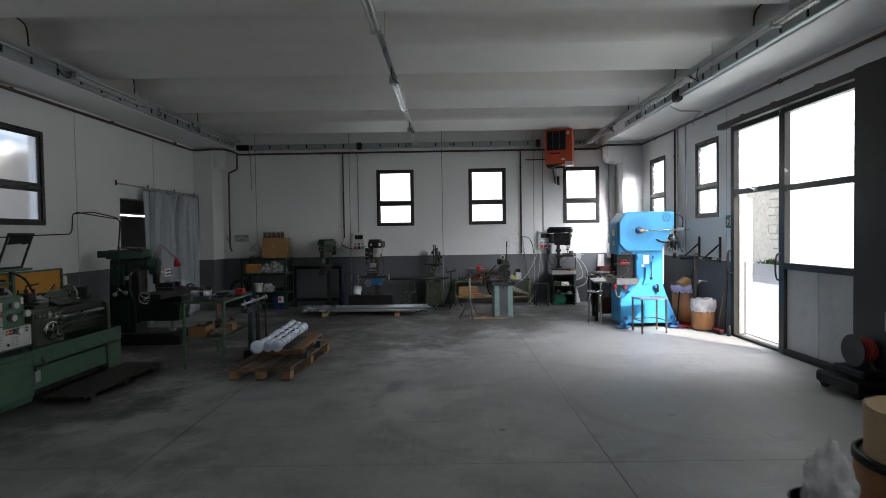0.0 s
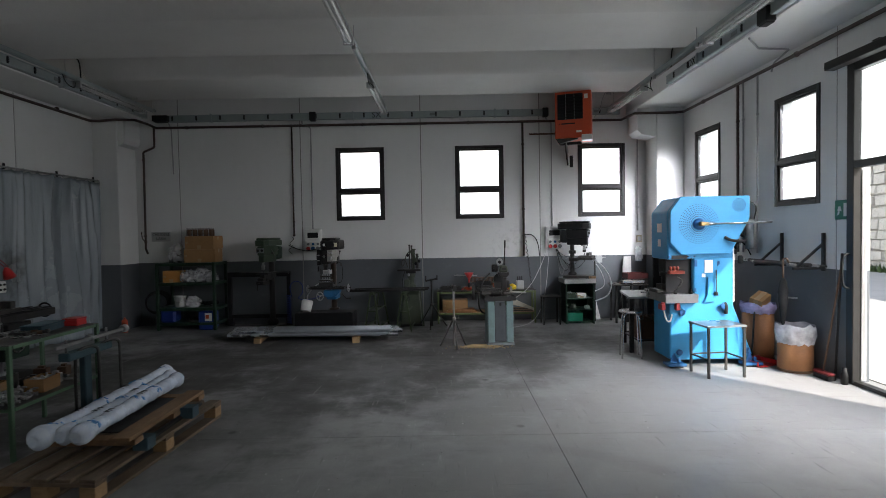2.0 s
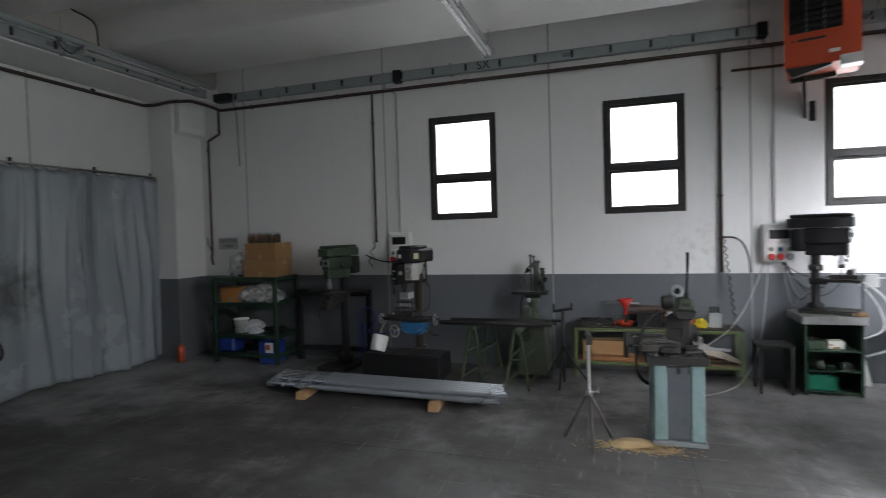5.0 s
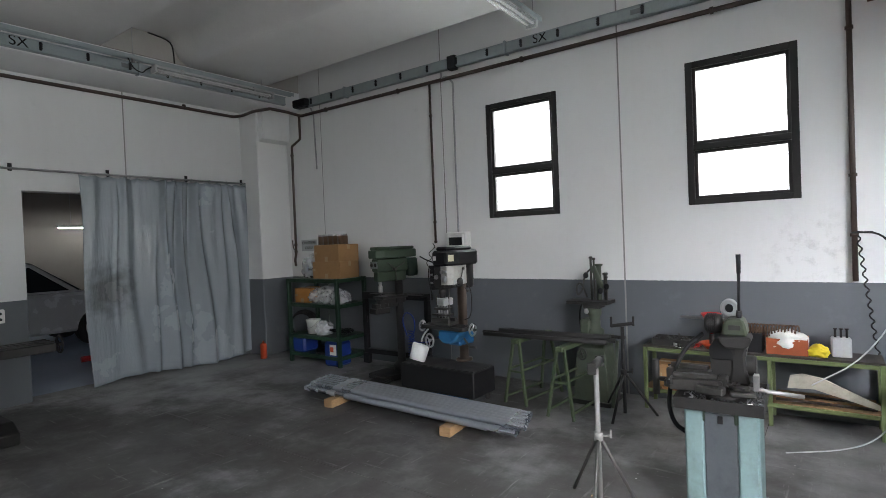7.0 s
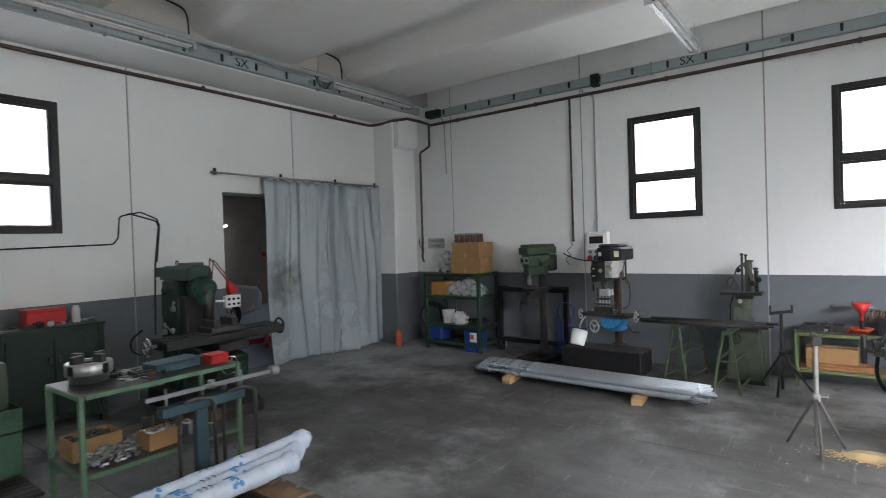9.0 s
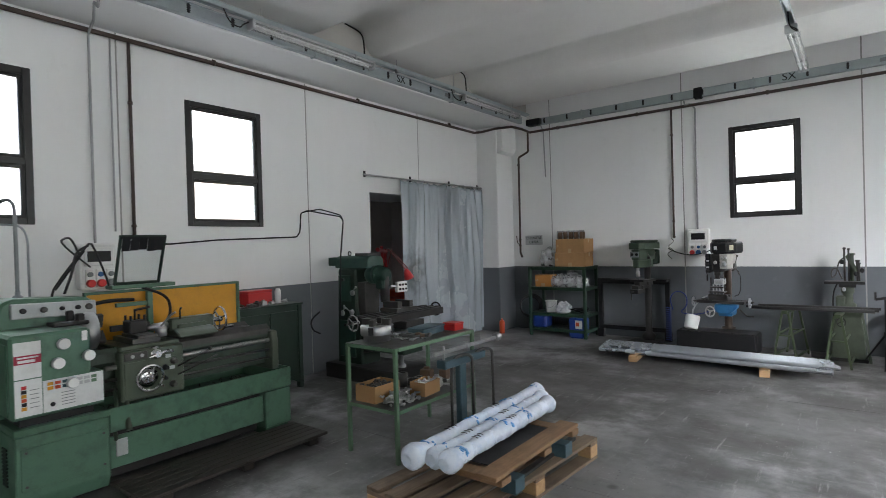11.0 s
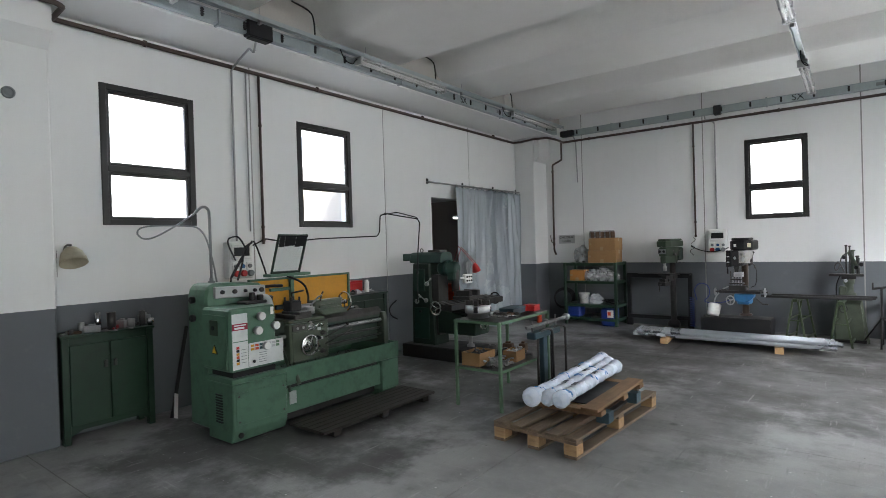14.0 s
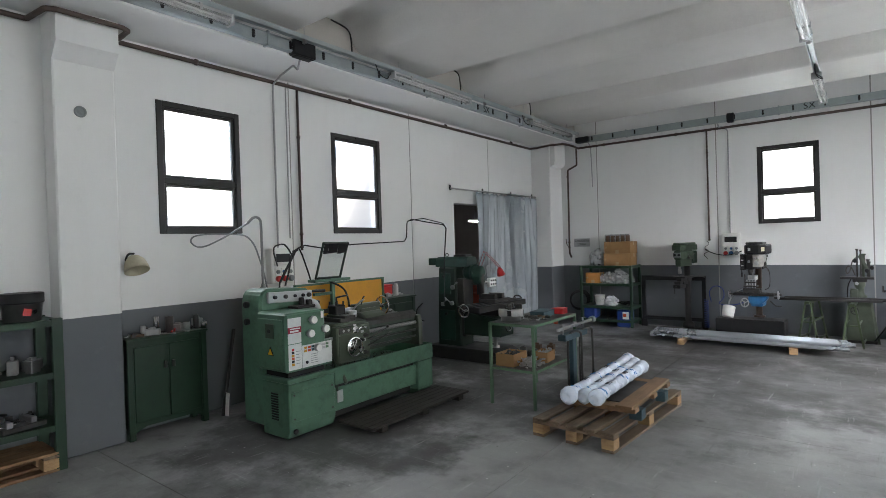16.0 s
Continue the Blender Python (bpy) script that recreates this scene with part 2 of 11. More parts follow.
def wall_paint(name, band):
    """White wall paint, dusty, with a grey painted band up to a height where band is given; faint streaks, scuffs and a rolled grain."""
    m, t, b = nodes_of(name)
    v = coords(t)
    sep = t.nodes.new("ShaderNodeSeparateXYZ")
    link(t, v, sep.inputs[0])
    n1, n2, n3 = noise_node(t, v, 0.9, 5), noise_node(t, v, 7.0, 6, 0.65), noise_node(t, v, 90.0, 2)
    mp = t.nodes.new("ShaderNodeMapping")
    mp.inputs["Scale"].default_value = (5.0, 5.0, 0.35)
    link(t, v, mp.inputs["Vector"])
    streak = ramp(t, noise_node(t, mp.outputs[0], 1.6, 6, 0.6), [(0.52, 0.0), (0.78, 1.0)])
    white = mix(t, n1, (0.66, 0.66, 0.655), (0.76, 0.765, 0.76))
    white = mix(t, calc(t, "MULTIPLY", streak, 0.10), white, (0.52, 0.515, 0.50))
    white = mix(t, ramp(t, n2, [(0.62, 0.0), (0.8, 0.22)]), white, (0.45, 0.45, 0.44))
    # sooty smudges over the bench and behind the drills
    for c, rr in (((1.55, 12.25, 1.33), 0.45), ((2.3, 12.25, 0.95), 0.35), ((-1.1, 12.25, 0.95), 0.25)):
        sb = t.nodes.new("ShaderNodeVectorMath")
        sb.operation = "SUBTRACT"
        sb.inputs[1].default_value = c
        link(t, v, sb.inputs[0])
        ln = t.nodes.new("ShaderNodeVectorMath")
        ln.operation = "LENGTH"
        link(t, sb.outputs[0], ln.inputs[0])
        near = ramp(t, calc(t, "DIVIDE", ln.outputs["Value"], rr), [(0.35, 1.0), (1.0, 0.0)])
        white = mix(t, calc(t, "MULTIPLY", near, ramp(t, noise_node(t, v, 11.0, 6, 0.7), [(0.50, 0.0), (0.74, 0.5)])), white, (0.30, 0.295, 0.285))
    col = white
    if band:
        grey = mix(t, n1, (0.098, 0.108, 0.118), (0.128, 0.139, 0.15))
        grey = mix(t, ramp(t, n2, [(0.58, 0.0), (0.76, 0.45)]), grey, (0.165, 0.175, 0.185))
        grey = mix(t, ramp(t, noise_node(t, v, 16.0, 5, 0.7), [(0.66, 0.0), (0.74, 0.4)]), grey, (0.07, 0.07, 0.075))
        edge = calc(t, "ADD", sep.outputs["Z"], calc(t, "MULTIPLY", calc(t, "SUBTRACT", noise_node(t, v, 25.0, 2), 0.5), 0.006))
        col = mix(t, calc(t, "LESS_THAN", edge, BAND), white, grey)
    link(t, col, b.inputs["Base Color"])
    b.inputs["Roughness"].default_value = 0.62
    bump(t, b, calc(t, "ADD", n3, calc(t, "MULTIPLY", n2, 0.8)), 0.12, 0.005)
    return m


def concrete_floor():
    m, t, b = nodes_of("worn_concrete")
    v = coords(t)
    n0, n1, n2, n3 = noise_node(t, v, 0.35, 5, 0.6), noise_node(t, v, 1.6, 7, 0.65), noise_node(t, v, 9.0, 7, 0.7), noise_node(t, v, 130.0, 3)
    col = mix(t, ramp(t, n0, [(0.3, 0.0), (0.7, 1.0)]), (0.205, 0.207, 0.21), (0.345, 0.345, 0.34))
    col = mix(t, ramp(t, n1, [(0.44, 0.0), (0.70, 0.5)]), col, (0.12, 0.122, 0.125))
    col = mix(t, ramp(t, n2, [(0.5, 0.0), (0.75, 0.5)]), col, (0.36, 0.355, 0.345))
    # dried oil drips and small dark spots
    vo = t.nodes.new("ShaderNodeTexVoronoi")
    vo.inputs["Scale"].default_value = 1.3
    link(t, v, vo.inputs["Vector"])
    spot = ramp(t, calc(t, "ADD", vo.outputs["Distance"], calc(t, "MULTIPLY", n2, 0.06)), [(0.055, 0.8), (0.085, 0.0)])
    col = mix(t, spot, col, (0.05, 0.048, 0.045))
    # scattered rusty and pale stains
    rust = ramp(t, noise_node(t, v, 0.8, 3, 0.5), [(0.66, 0.0), (0.75, 0.35)])
    col = mix(t, rust, col, (0.17, 0.13, 0.095))
    # curved marks of lorry and trolley tyres
    for cx, cy, rr, width in ((0.9, 5.3, 1.5, 0.10), (-0.3, 7.6, 2.1, 0.12), (2.3, 5.2, 1.1, 0.08), (0.2, 4.4, 2.6, 0.1)):
        sub = t.nodes.new("ShaderNodeVectorMath")
        sub.operation = "SUBTRACT"
        sub.inputs[1].default_value = (cx, cy, 0)
        link(t, v, sub.inputs[0])
        ln = t.nodes.new("ShaderNodeVectorMath")
        ln.operation = "LENGTH"
        link(t, sub.outputs[0], ln.inputs[0])
        off = calc(t, "ABSOLUTE", calc(t, "SUBTRACT", calc(t, "ADD", ln.outputs["Value"], calc(t, "MULTIPLY", n1, 0.18)), rr))
        band = calc(t, "MULTIPLY", ramp(t, off, [(width * 0.4, 0.28), (width, 0.0)]), ramp(t, n1, [(0.35, 0.0), (0.6, 1.0)]))
        col = mix(t, band, col, (0.06, 0.06, 0.06))
    # oil round lathe, mill and drills; blobs elsewhere dim the floor by colour
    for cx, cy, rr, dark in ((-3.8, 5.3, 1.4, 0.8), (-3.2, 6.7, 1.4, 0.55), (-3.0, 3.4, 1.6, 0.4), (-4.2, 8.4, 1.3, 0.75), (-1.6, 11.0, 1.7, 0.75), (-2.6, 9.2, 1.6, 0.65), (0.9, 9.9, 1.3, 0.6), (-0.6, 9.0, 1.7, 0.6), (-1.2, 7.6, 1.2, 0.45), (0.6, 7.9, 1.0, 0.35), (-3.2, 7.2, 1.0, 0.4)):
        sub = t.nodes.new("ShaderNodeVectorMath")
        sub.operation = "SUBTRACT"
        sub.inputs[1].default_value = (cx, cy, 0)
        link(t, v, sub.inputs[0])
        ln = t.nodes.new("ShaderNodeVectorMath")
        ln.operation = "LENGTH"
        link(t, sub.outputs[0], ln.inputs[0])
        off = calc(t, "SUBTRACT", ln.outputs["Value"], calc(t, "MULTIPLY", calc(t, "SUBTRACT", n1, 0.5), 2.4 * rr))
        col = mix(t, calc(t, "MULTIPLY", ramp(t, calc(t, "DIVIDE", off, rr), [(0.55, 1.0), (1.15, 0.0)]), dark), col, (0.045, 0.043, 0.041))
    # pale patches paint the gate's light into the floor colour inside it
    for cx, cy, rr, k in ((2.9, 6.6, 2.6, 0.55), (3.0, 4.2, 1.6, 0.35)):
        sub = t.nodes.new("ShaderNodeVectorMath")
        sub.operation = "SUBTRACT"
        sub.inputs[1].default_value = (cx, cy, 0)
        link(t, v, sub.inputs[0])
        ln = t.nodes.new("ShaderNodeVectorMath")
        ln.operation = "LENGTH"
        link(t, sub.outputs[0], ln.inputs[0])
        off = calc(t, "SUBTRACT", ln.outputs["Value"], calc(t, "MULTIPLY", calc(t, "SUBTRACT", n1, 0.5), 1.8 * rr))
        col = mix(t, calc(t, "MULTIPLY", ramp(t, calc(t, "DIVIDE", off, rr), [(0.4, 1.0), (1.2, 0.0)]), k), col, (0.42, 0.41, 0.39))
    # broad dark brown patches over the working end of the hall
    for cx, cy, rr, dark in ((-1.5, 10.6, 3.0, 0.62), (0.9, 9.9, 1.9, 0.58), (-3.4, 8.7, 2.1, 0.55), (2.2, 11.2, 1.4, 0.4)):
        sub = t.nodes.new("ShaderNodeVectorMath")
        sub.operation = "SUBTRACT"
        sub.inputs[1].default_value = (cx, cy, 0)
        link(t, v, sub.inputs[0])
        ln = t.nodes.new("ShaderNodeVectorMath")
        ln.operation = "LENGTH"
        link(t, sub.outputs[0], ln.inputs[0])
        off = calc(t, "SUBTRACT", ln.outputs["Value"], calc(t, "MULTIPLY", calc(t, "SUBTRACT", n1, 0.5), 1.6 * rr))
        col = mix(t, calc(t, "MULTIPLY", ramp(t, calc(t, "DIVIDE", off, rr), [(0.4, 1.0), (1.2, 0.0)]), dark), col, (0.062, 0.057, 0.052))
    # scuffs and drag marks, one set along each way
    for sx, sy, turn in ((1.1, 16.0, 0.3), (14.0, 1.3, -0.25)):
        mp = t.nodes.new("ShaderNodeMapping")
        mp.inputs["Scale"].default_value = (sx, sy, 1.0)
        mp.inputs["Rotation"].default_value = (0, 0, turn)
        link(t, v, mp.inputs["Vector"])
        ns = noise_node(t, mp.outputs[0], 1.5, 7, 0.7)
        col = mix(t, ramp(t, ns, [(0.60, 0.0), (0.70, 0.45)]), col, (0.42, 0.415, 0.41))
        col = mix(t, ramp(t, ns, [(0.28, 0.45), (0.40, 0.0)]), col, (0.055, 0.055, 0.055))
    # chips, crumbs and paint specks
    for scale, size, c in ((7.0, 0.055, (0.6, 0.6, 0.58)), (11.0, 0.07, (0.03, 0.03, 0.03)), (23.0, 0.10, (0.36, 0.355, 0.34))):
        vs = t.nodes.new("ShaderNodeTexVoronoi")
        vs.inputs["Scale"].default_value = scale
        link(t, v, vs.inputs["Vector"])
        keep = calc(t, "GREATER_THAN", noise_node(t, v, 1.1, 3), 0.52)
        col = mix(t, calc(t, "MULTIPLY", keep, ramp(t, vs.outputs["Distance"], [(size * 0.6, 0.85), (size, 0.0)])), col, c)
    col = mix(t, ramp(t, n3, [(0.35, 0.0), (0.8, 0.3)]), col, (0.10, 0.10, 0.10))
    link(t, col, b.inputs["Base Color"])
    link(t, ramp(t, calc(t, "ADD", n1, calc(t, "MULTIPLY", n2, 0.35)), [(0.45, 0.40), (0.85, 0.70)]), b.inputs["Roughness"])
    bump(t, b, calc(t, "ADD", n3, calc(t, "MULTIPLY", n2, 1.2)), 0.10, 0.004)
    return m


def glass(name, tint, gloss=0.06, rough=0.1):
    """Clear or milky pane: lets light straight through, with a weak mirror on top."""
    m, t, b = nodes_of(name)
    tr, gl, fr, mx = (t.nodes.new("ShaderNode" + k) for k in ("BsdfTransparent", "BsdfGlossy", "LayerWeight", "MixShader"))
    tr.inputs[0].default_value = (*tint, 1)
    gl.inputs["Roughness"].default_value = rough
    fr.inputs["Blend"].default_value = 0.5
    link(t, calc(t, "ADD", calc(t, "MULTIPLY", calc(t, "POWER", fr.outputs["Facing"], 5.0), 0.8), gloss * 0.6), mx.inputs[0])
    link(t, tr.outputs[0], mx.inputs[1])
    link(t, gl.outputs[0], mx.inputs[2])
    link(t, mx.outputs[0], t.nodes["Material Output"].inputs["Surface"])
    return m


def frosted(name, rough=0.32):
    """Etched pane: blurs what lies behind it."""
    m, t, b = nodes_of(name)
    rf = t.nodes.new("ShaderNodeBsdfRefraction")
    rf.inputs["Color"].default_value = (0.95, 0.97, 1.0, 1)
    rf.inputs["Roughness"].default_value = rough
    rf.inputs["IOR"].default_value = 1.15
    link(t, rf.outputs[0], t.nodes["Material Output"].inputs["Surface"])
    return m


def film(name, c, alpha, rough=0.25):
    """Thin plastic film: part see-through, part glossy."""
    m, t, b = nodes_of(name)
    v = coords(t)
    n = noise_node(t, v, 14.0, 5)
    b.inputs["Base Color"].default_value = (*c, 1)
    b.inputs["Roughness"].default_value = rough
    link(t, ramp(t, n, [(0.3, alpha * 0.7), (0.7, min(1.0, alpha * 1.25))]), b.inputs["Alpha"])
    bump(t, b, n, 0.4, 0.01)
    return m


def pvc():
    m, t, b = nodes_of("grey_pvc")
    v = coords(t)
    n1, n2 = noise_node(t, v, 1.3, 5), noise_node(t, v, 8.0, 5)
    col = mix(t, n1, (0.255, 0.29, 0.315), (0.33, 0.365, 0.395))
    # grubby hand-height patch beside the free edge
    sub = t.nodes.new("ShaderNodeVectorMath")
    sub.operation = "SUBTRACT"
    sub.inputs[1].default_value = (-5.1, 9.85, 1.12)
    link(t, v, sub.inputs[0])
    ln = t.nodes.new("ShaderNodeVectorMath")
    ln.operation = "LENGTH"
    link(t, sub.outputs[0], ln.inputs[0])
    grub = calc(t, "MULTIPLY", ramp(t, calc(t, "ADD", ln.outputs["Value"], calc(t, "MULTIPLY", n2, 0.5)), [(0.36, 0.8), (0.62, 0.0)]), 0.8)
    col = mix(t, grub, col, (0.05, 0.047, 0.042))
    link(t, col, b.inputs["Base Color"])
    mp = t.nodes.new("ShaderNodeMapping")
    mp.inputs["Scale"].default_value = (5.0, 5.0, 0.6)
    link(t, v, mp.inputs["Vector"])
    crease = noise_node(t, mp.outputs[0], 2.2, 6, 0.62)
    link(t, ramp(t, n1, [(0.3, 0.16), (0.7, 0.30)]), b.inputs["Roughness"])
    b.inputs["Specular IOR Level"].default_value = 0.6
    bump(t, b, calc(t, "ADD", calc(t, "MULTIPLY", n2, 0.12), crease), 0.5, 0.03)
    return m


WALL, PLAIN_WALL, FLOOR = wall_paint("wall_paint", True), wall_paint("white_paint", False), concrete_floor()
CEIL = paint("ceiling_paint", (0.68, 0.67, 0.65), 0.7, dirt=0.18, big=0.7, fine=70, relief=0.06, dirt_c=(0.42, 0.41, 0.39), vary=0.05)
# ceiling tone darkened to offset the gate's light on the end blocks
DIM_CEIL = paint("dimmed_ceiling_paint", (0.40, 0.38, 0.35), 0.85, dirt=0.3, big=1.2, fine=60, relief=0.2, dirt_c=(0.28, 0.265, 0.24))
JOINT = paint("joint_filler", (0.30, 0.30, 0.29), 0.8, dirt=0.4)
FRAME = paint("dark_aluminium", (0.030, 0.029, 0.028), 0.42, 0.3, dirt=0.15, relief=0.03)
FROST = frosted("frosted_glass")
PANE, MILKY = glass("window_glass", (0.95, 0.97, 0.97)), glass("milky_panel", (0.97, 0.98, 0.97))
PIPE = paint("brown_pipe", (0.075, 0.052, 0.045), 0.45, 0.2, dirt=0.3, fine=120)
CONDUIT = paint("grey_conduit", (0.36, 0.365, 0.37), 0.5, dirt=0.2)
TRAY = paint("galvanised_trunking", (0.36, 0.40, 0.41), 0.42, 0.55, dirt=0.2, fine=90)
BLACK = paint("black_plastic", (0.011, 0.011, 0.012), 0.5, dirt=0.15, dirt_c=(0.035, 0.034, 0.033), spec=0.28)
RUBBER = paint("black_rubber", (0.016, 0.016, 0.017), 0.75, dirt=0.25, dirt_c=(0.05, 0.048, 0.045))
WHITE_PL = paint("white_plastic", (0.72, 0.72, 0.70), 0.4, dirt=0.15, relief=0.03)
GREY_PL = paint("grey_plastic", (0.42, 0.43, 0.43), 0.45, dirt=0.2, relief=0.03)
STEEL = paint("bare_steel", (0.42, 0.42, 0.42), 0.34, 0.9, dirt=0.35, dirt_c=(0.10, 0.09, 0.08))
DARKSTEEL = paint("oily_steel", (0.085, 0.082, 0.078), 0.40, 0.7, dirt=0.55, dirt_c=(0.02, 0.018, 0.015))
CHROME = paint("chromed_steel", (0.62, 0.62, 0.62), 0.18, 1.0, dirt=0.15, dirt_c=(0.25, 0.24, 0.22), relief=0.02)
IRON = paint("cast_iron", (0.034, 0.033, 0.032), 0.52, 0.3, dirt=0.45, dirt_c=(0.014, 0.013, 0.012), spec=0.3)
RUST = paint("rusty_steel", (0.13, 0.078, 0.050), 0.75, 0.3, dirt=0.5, dirt_c=(0.05, 0.032, 0.022))
LATHE_G = paint("machine_green", (0.078, 0.162, 0.108), 0.40, dirt=0.6, dirt_c=(0.028, 0.04, 0.028), fine=110)
GREEN_D = paint("dark_green_paint", (0.014, 0.040, 0.022), 0.45, dirt=0.4, dirt_c=(0.012, 0.014, 0.011))
GREEN_K = paint("near_black_green", (0.012, 0.028, 0.018), 0.45, dirt=0.5, dirt_c=(0.008, 0.009, 0.008))
BLUE_G = paint("dull_blue_grey", (0.045, 0.085, 0.105), 0.5, dirt=0.4)
GREEN_M = paint("old_green_paint", (0.034, 0.055, 0.034), 0.5, dirt=0.5, dirt_c=(0.03, 0.03, 0.022))
GREEN_T = paint("tube_green_paint", (0.105, 0.19, 0.115), 0.5, dirt=0.35, dirt_c=(0.05, 0.055, 0.04))
GREEN_O = paint("olive_green_paint", (0.14, 0.18, 0.075), 0.5, dirt=0.4, dirt_c=(0.06, 0.06, 0.03))
BLUE = paint("press_blue", (0.045, 0.29, 0.56), 0.38, dirt=0.12, dirt_c=(0.03, 0.13, 0.25), relief=0.03, vary=0.06)
BLUE_D = paint("blue_paint", (0.02, 0.11, 0.28), 0.45, dirt=0.3)
BLUE_PL = paint("blue_drum_plastic", (0.012, 0.035, 0.20), 0.38, dirt=0.15)
TURQ = paint("pale_turquoise_paint", (0.20, 0.295, 0.295), 0.45, dirt=0.5, dirt_c=(0.10, 0.12, 0.11))
GREY_P = paint("grey_paint", (0.20, 0.215, 0.22), 0.45, dirt=0.35)
ORANGE = paint("heater_orange", (0.56, 0.075, 0.025), 0.42, dirt=0.1, relief=0.03, vary=0.05)
RED = paint("red_paint", (0.50, 0.025, 0.025), 0.4, dirt=0.15)
YELLOW = paint("yellow_paint", (0.56, 0.26, 0.012), 0.5, dirt=0.35, dirt_c=(0.25, 0.13, 0.03))
YEL_RUB = paint("yellow_glove", (0.70, 0.55, 0.03), 0.55, dirt=0.1)
CARD = paint("brown_cardboard", (0.33, 0.19, 0.085), 0.85, dirt=0.2, big=2.0)
PAPER = paint("white_paper", (0.72, 0.71, 0.69), 0.8, dirt=0.08, relief=0.02)
FIBRE = paint("brown_fibre_drum", (0.30, 0.135, 0.055), 0.6, dirt=0.3)
WOOD_P = wood("pallet_wood_grey", (0.22, 0.155, 0.10), (0.12, 0.085, 0.06), "y")
WOOD_X = wood("pallet_wood_cross", (0.24, 0.16, 0.10), (0.13, 0.09, 0.06), "x")
WOOD_N = wood("fresh_wood", (0.30, 0.175, 0.09), (0.19, 0.11, 0.055), "y")
WOOD_B = wood("block_wood", (0.46, 0.30, 0.15), (0.33, 0.20, 0.10), "x")
WOOD_D = wood("oiled_wood", (0.046, 0.036, 0.030), (0.022, 0.018, 0.015), "y", 0.6)
ALU = paint("mill_aluminium", (0.56, 0.59, 0.64), 0.30, 0.85, dirt=0.0, big=1.0, fine=20, relief=0.0, vary=0.03)
WRAP = paint("white_foil_wrap", (0.64, 0.70, 0.80), 0.26, dirt=0.55, dirt_c=(0.34, 0.47, 0.70), big=7.0, relief=0.3, fine=30)
INK = paint("printed_blue_tape", (0.07, 0.30, 0.66), 0.35, dirt=0.3, dirt_c=(0.6, 0.65, 0.7), big=12)
BAG, CLEARBAG = film("thin_white_bag", (0.78, 0.79, 0.82), 0.55), film("clear_bag", (0.66, 0.67, 0.68), 0.4)
LILAC = film("lilac_bag", (0.48, 0.44, 0.72), 0.7)
PVC = pvc()
SAWDUST = paint("sawdust", (0.45, 0.33, 0.17), 0.95, dirt=0.4, fine=200, relief=0.5)


def wpart(name, bm, material, parent, label=""):
    """As part(), for a mesh that is drawn in the world's metres."""
    m = Matrix()
    o = parent
    while o is not None:
        m = o.matrix_basis @ m
        o = o.parent
    bmesh.ops.transform(bm, matrix=m.inverted(), verts=bm.verts)
    return part(name, bm, material, parent, label)


def wsingle(name, bm, material, base, label, category, group="", kind=""):
    """As single(), for a mesh that is drawn in the world's metres."""
    bmesh.ops.translate(bm, vec=-Vector(base), verts=bm.verts)
    return single(name, bm, material, Matrix.Translation(base), label, category, group, kind)


def lettering(name, words, size, material, m, parent, depth=0.001):
    """Words in the built-in font, as a mesh part."""
    cu = bpy.data.curves.new(name, "FONT")
    cu.body, cu.size, cu.extrude, cu.align_x, cu.align_y = words, size, depth, "CENTER", "CENTER"
    tmp = bpy.data.objects.new(name, cu)
    scene.collection.objects.link(tmp)
    me = bpy.data.meshes.new_from_object(tmp.evaluated_get(bpy.context.evaluated_depsgraph_get()))
    bpy.data.objects.remove(tmp)
    me.materials.clear()
    me.materials.append(material)
    ob = new(name, me)
    ob.parent = parent
    ob.matrix_basis = m
    return ob


def glow(name, c, strength):
    m, t, b = nodes_of(name)
    e = t.nodes.new("ShaderNodeEmission")
    e.inputs[0].default_value, e.inputs[1].default_value = (*c, 1), strength
    link(t, e.outputs[0], t.nodes["Material Output"].inputs["Surface"])
    return m

# ---- floor: cast slabs with sawn joints over a dark bed ----
floor = thing("floor", Matrix(), "grey worn concrete floor with sawn joints", "floor", kind="structure")
JOINT_BED = paint("dusty_joint", (0.06, 0.058, 0.055), 0.9, dirt=0.4)
FX, FY = [LEFT - 0.25, -1.97, 1.25, RIGHT + 0.25], [BACK, 0.6, 3.87, 6.98, 9.63, FAR + 0.2]
bm = B()
bx(bm, LEFT - 0.3, RIGHT + 0.3, BACK - 0.2, FAR + 0.2, -0.3, -0.006)
part("bed", bm, JOINT_BED, floor, "dark joint bed")
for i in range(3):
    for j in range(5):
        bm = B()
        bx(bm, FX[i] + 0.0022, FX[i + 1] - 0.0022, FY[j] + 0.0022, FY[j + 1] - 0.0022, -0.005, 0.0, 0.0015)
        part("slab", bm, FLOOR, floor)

# ---- walls: upright precast panels with open joints ----
def wall_cells(spans, z0, z1, holes):
    """The rectangles that are left of spans x (z0, z1) once the holes (a0, a1, b0, b1) are taken out."""
    out = []
    for a, b in spans:
        cuts = sorted({a, b, *[h for hole in holes for h in hole[:2] if a < h < b]})
        for p, q in zip(cuts, cuts[1:]):
            zs = [(z0, z1)]
            for h in holes:
                if h[0] < (p + q) / 2 < h[1]:
                    zs = [(lo, min(hi, h[2])) for lo, hi in zs if lo < h[2]] + [(max(lo, h[3]), hi) for lo, hi in zs if hi > h[3]]
            out += [(a, b, p, q, lo, hi) for lo, hi in zs if hi - lo > 1e-4]
    return out


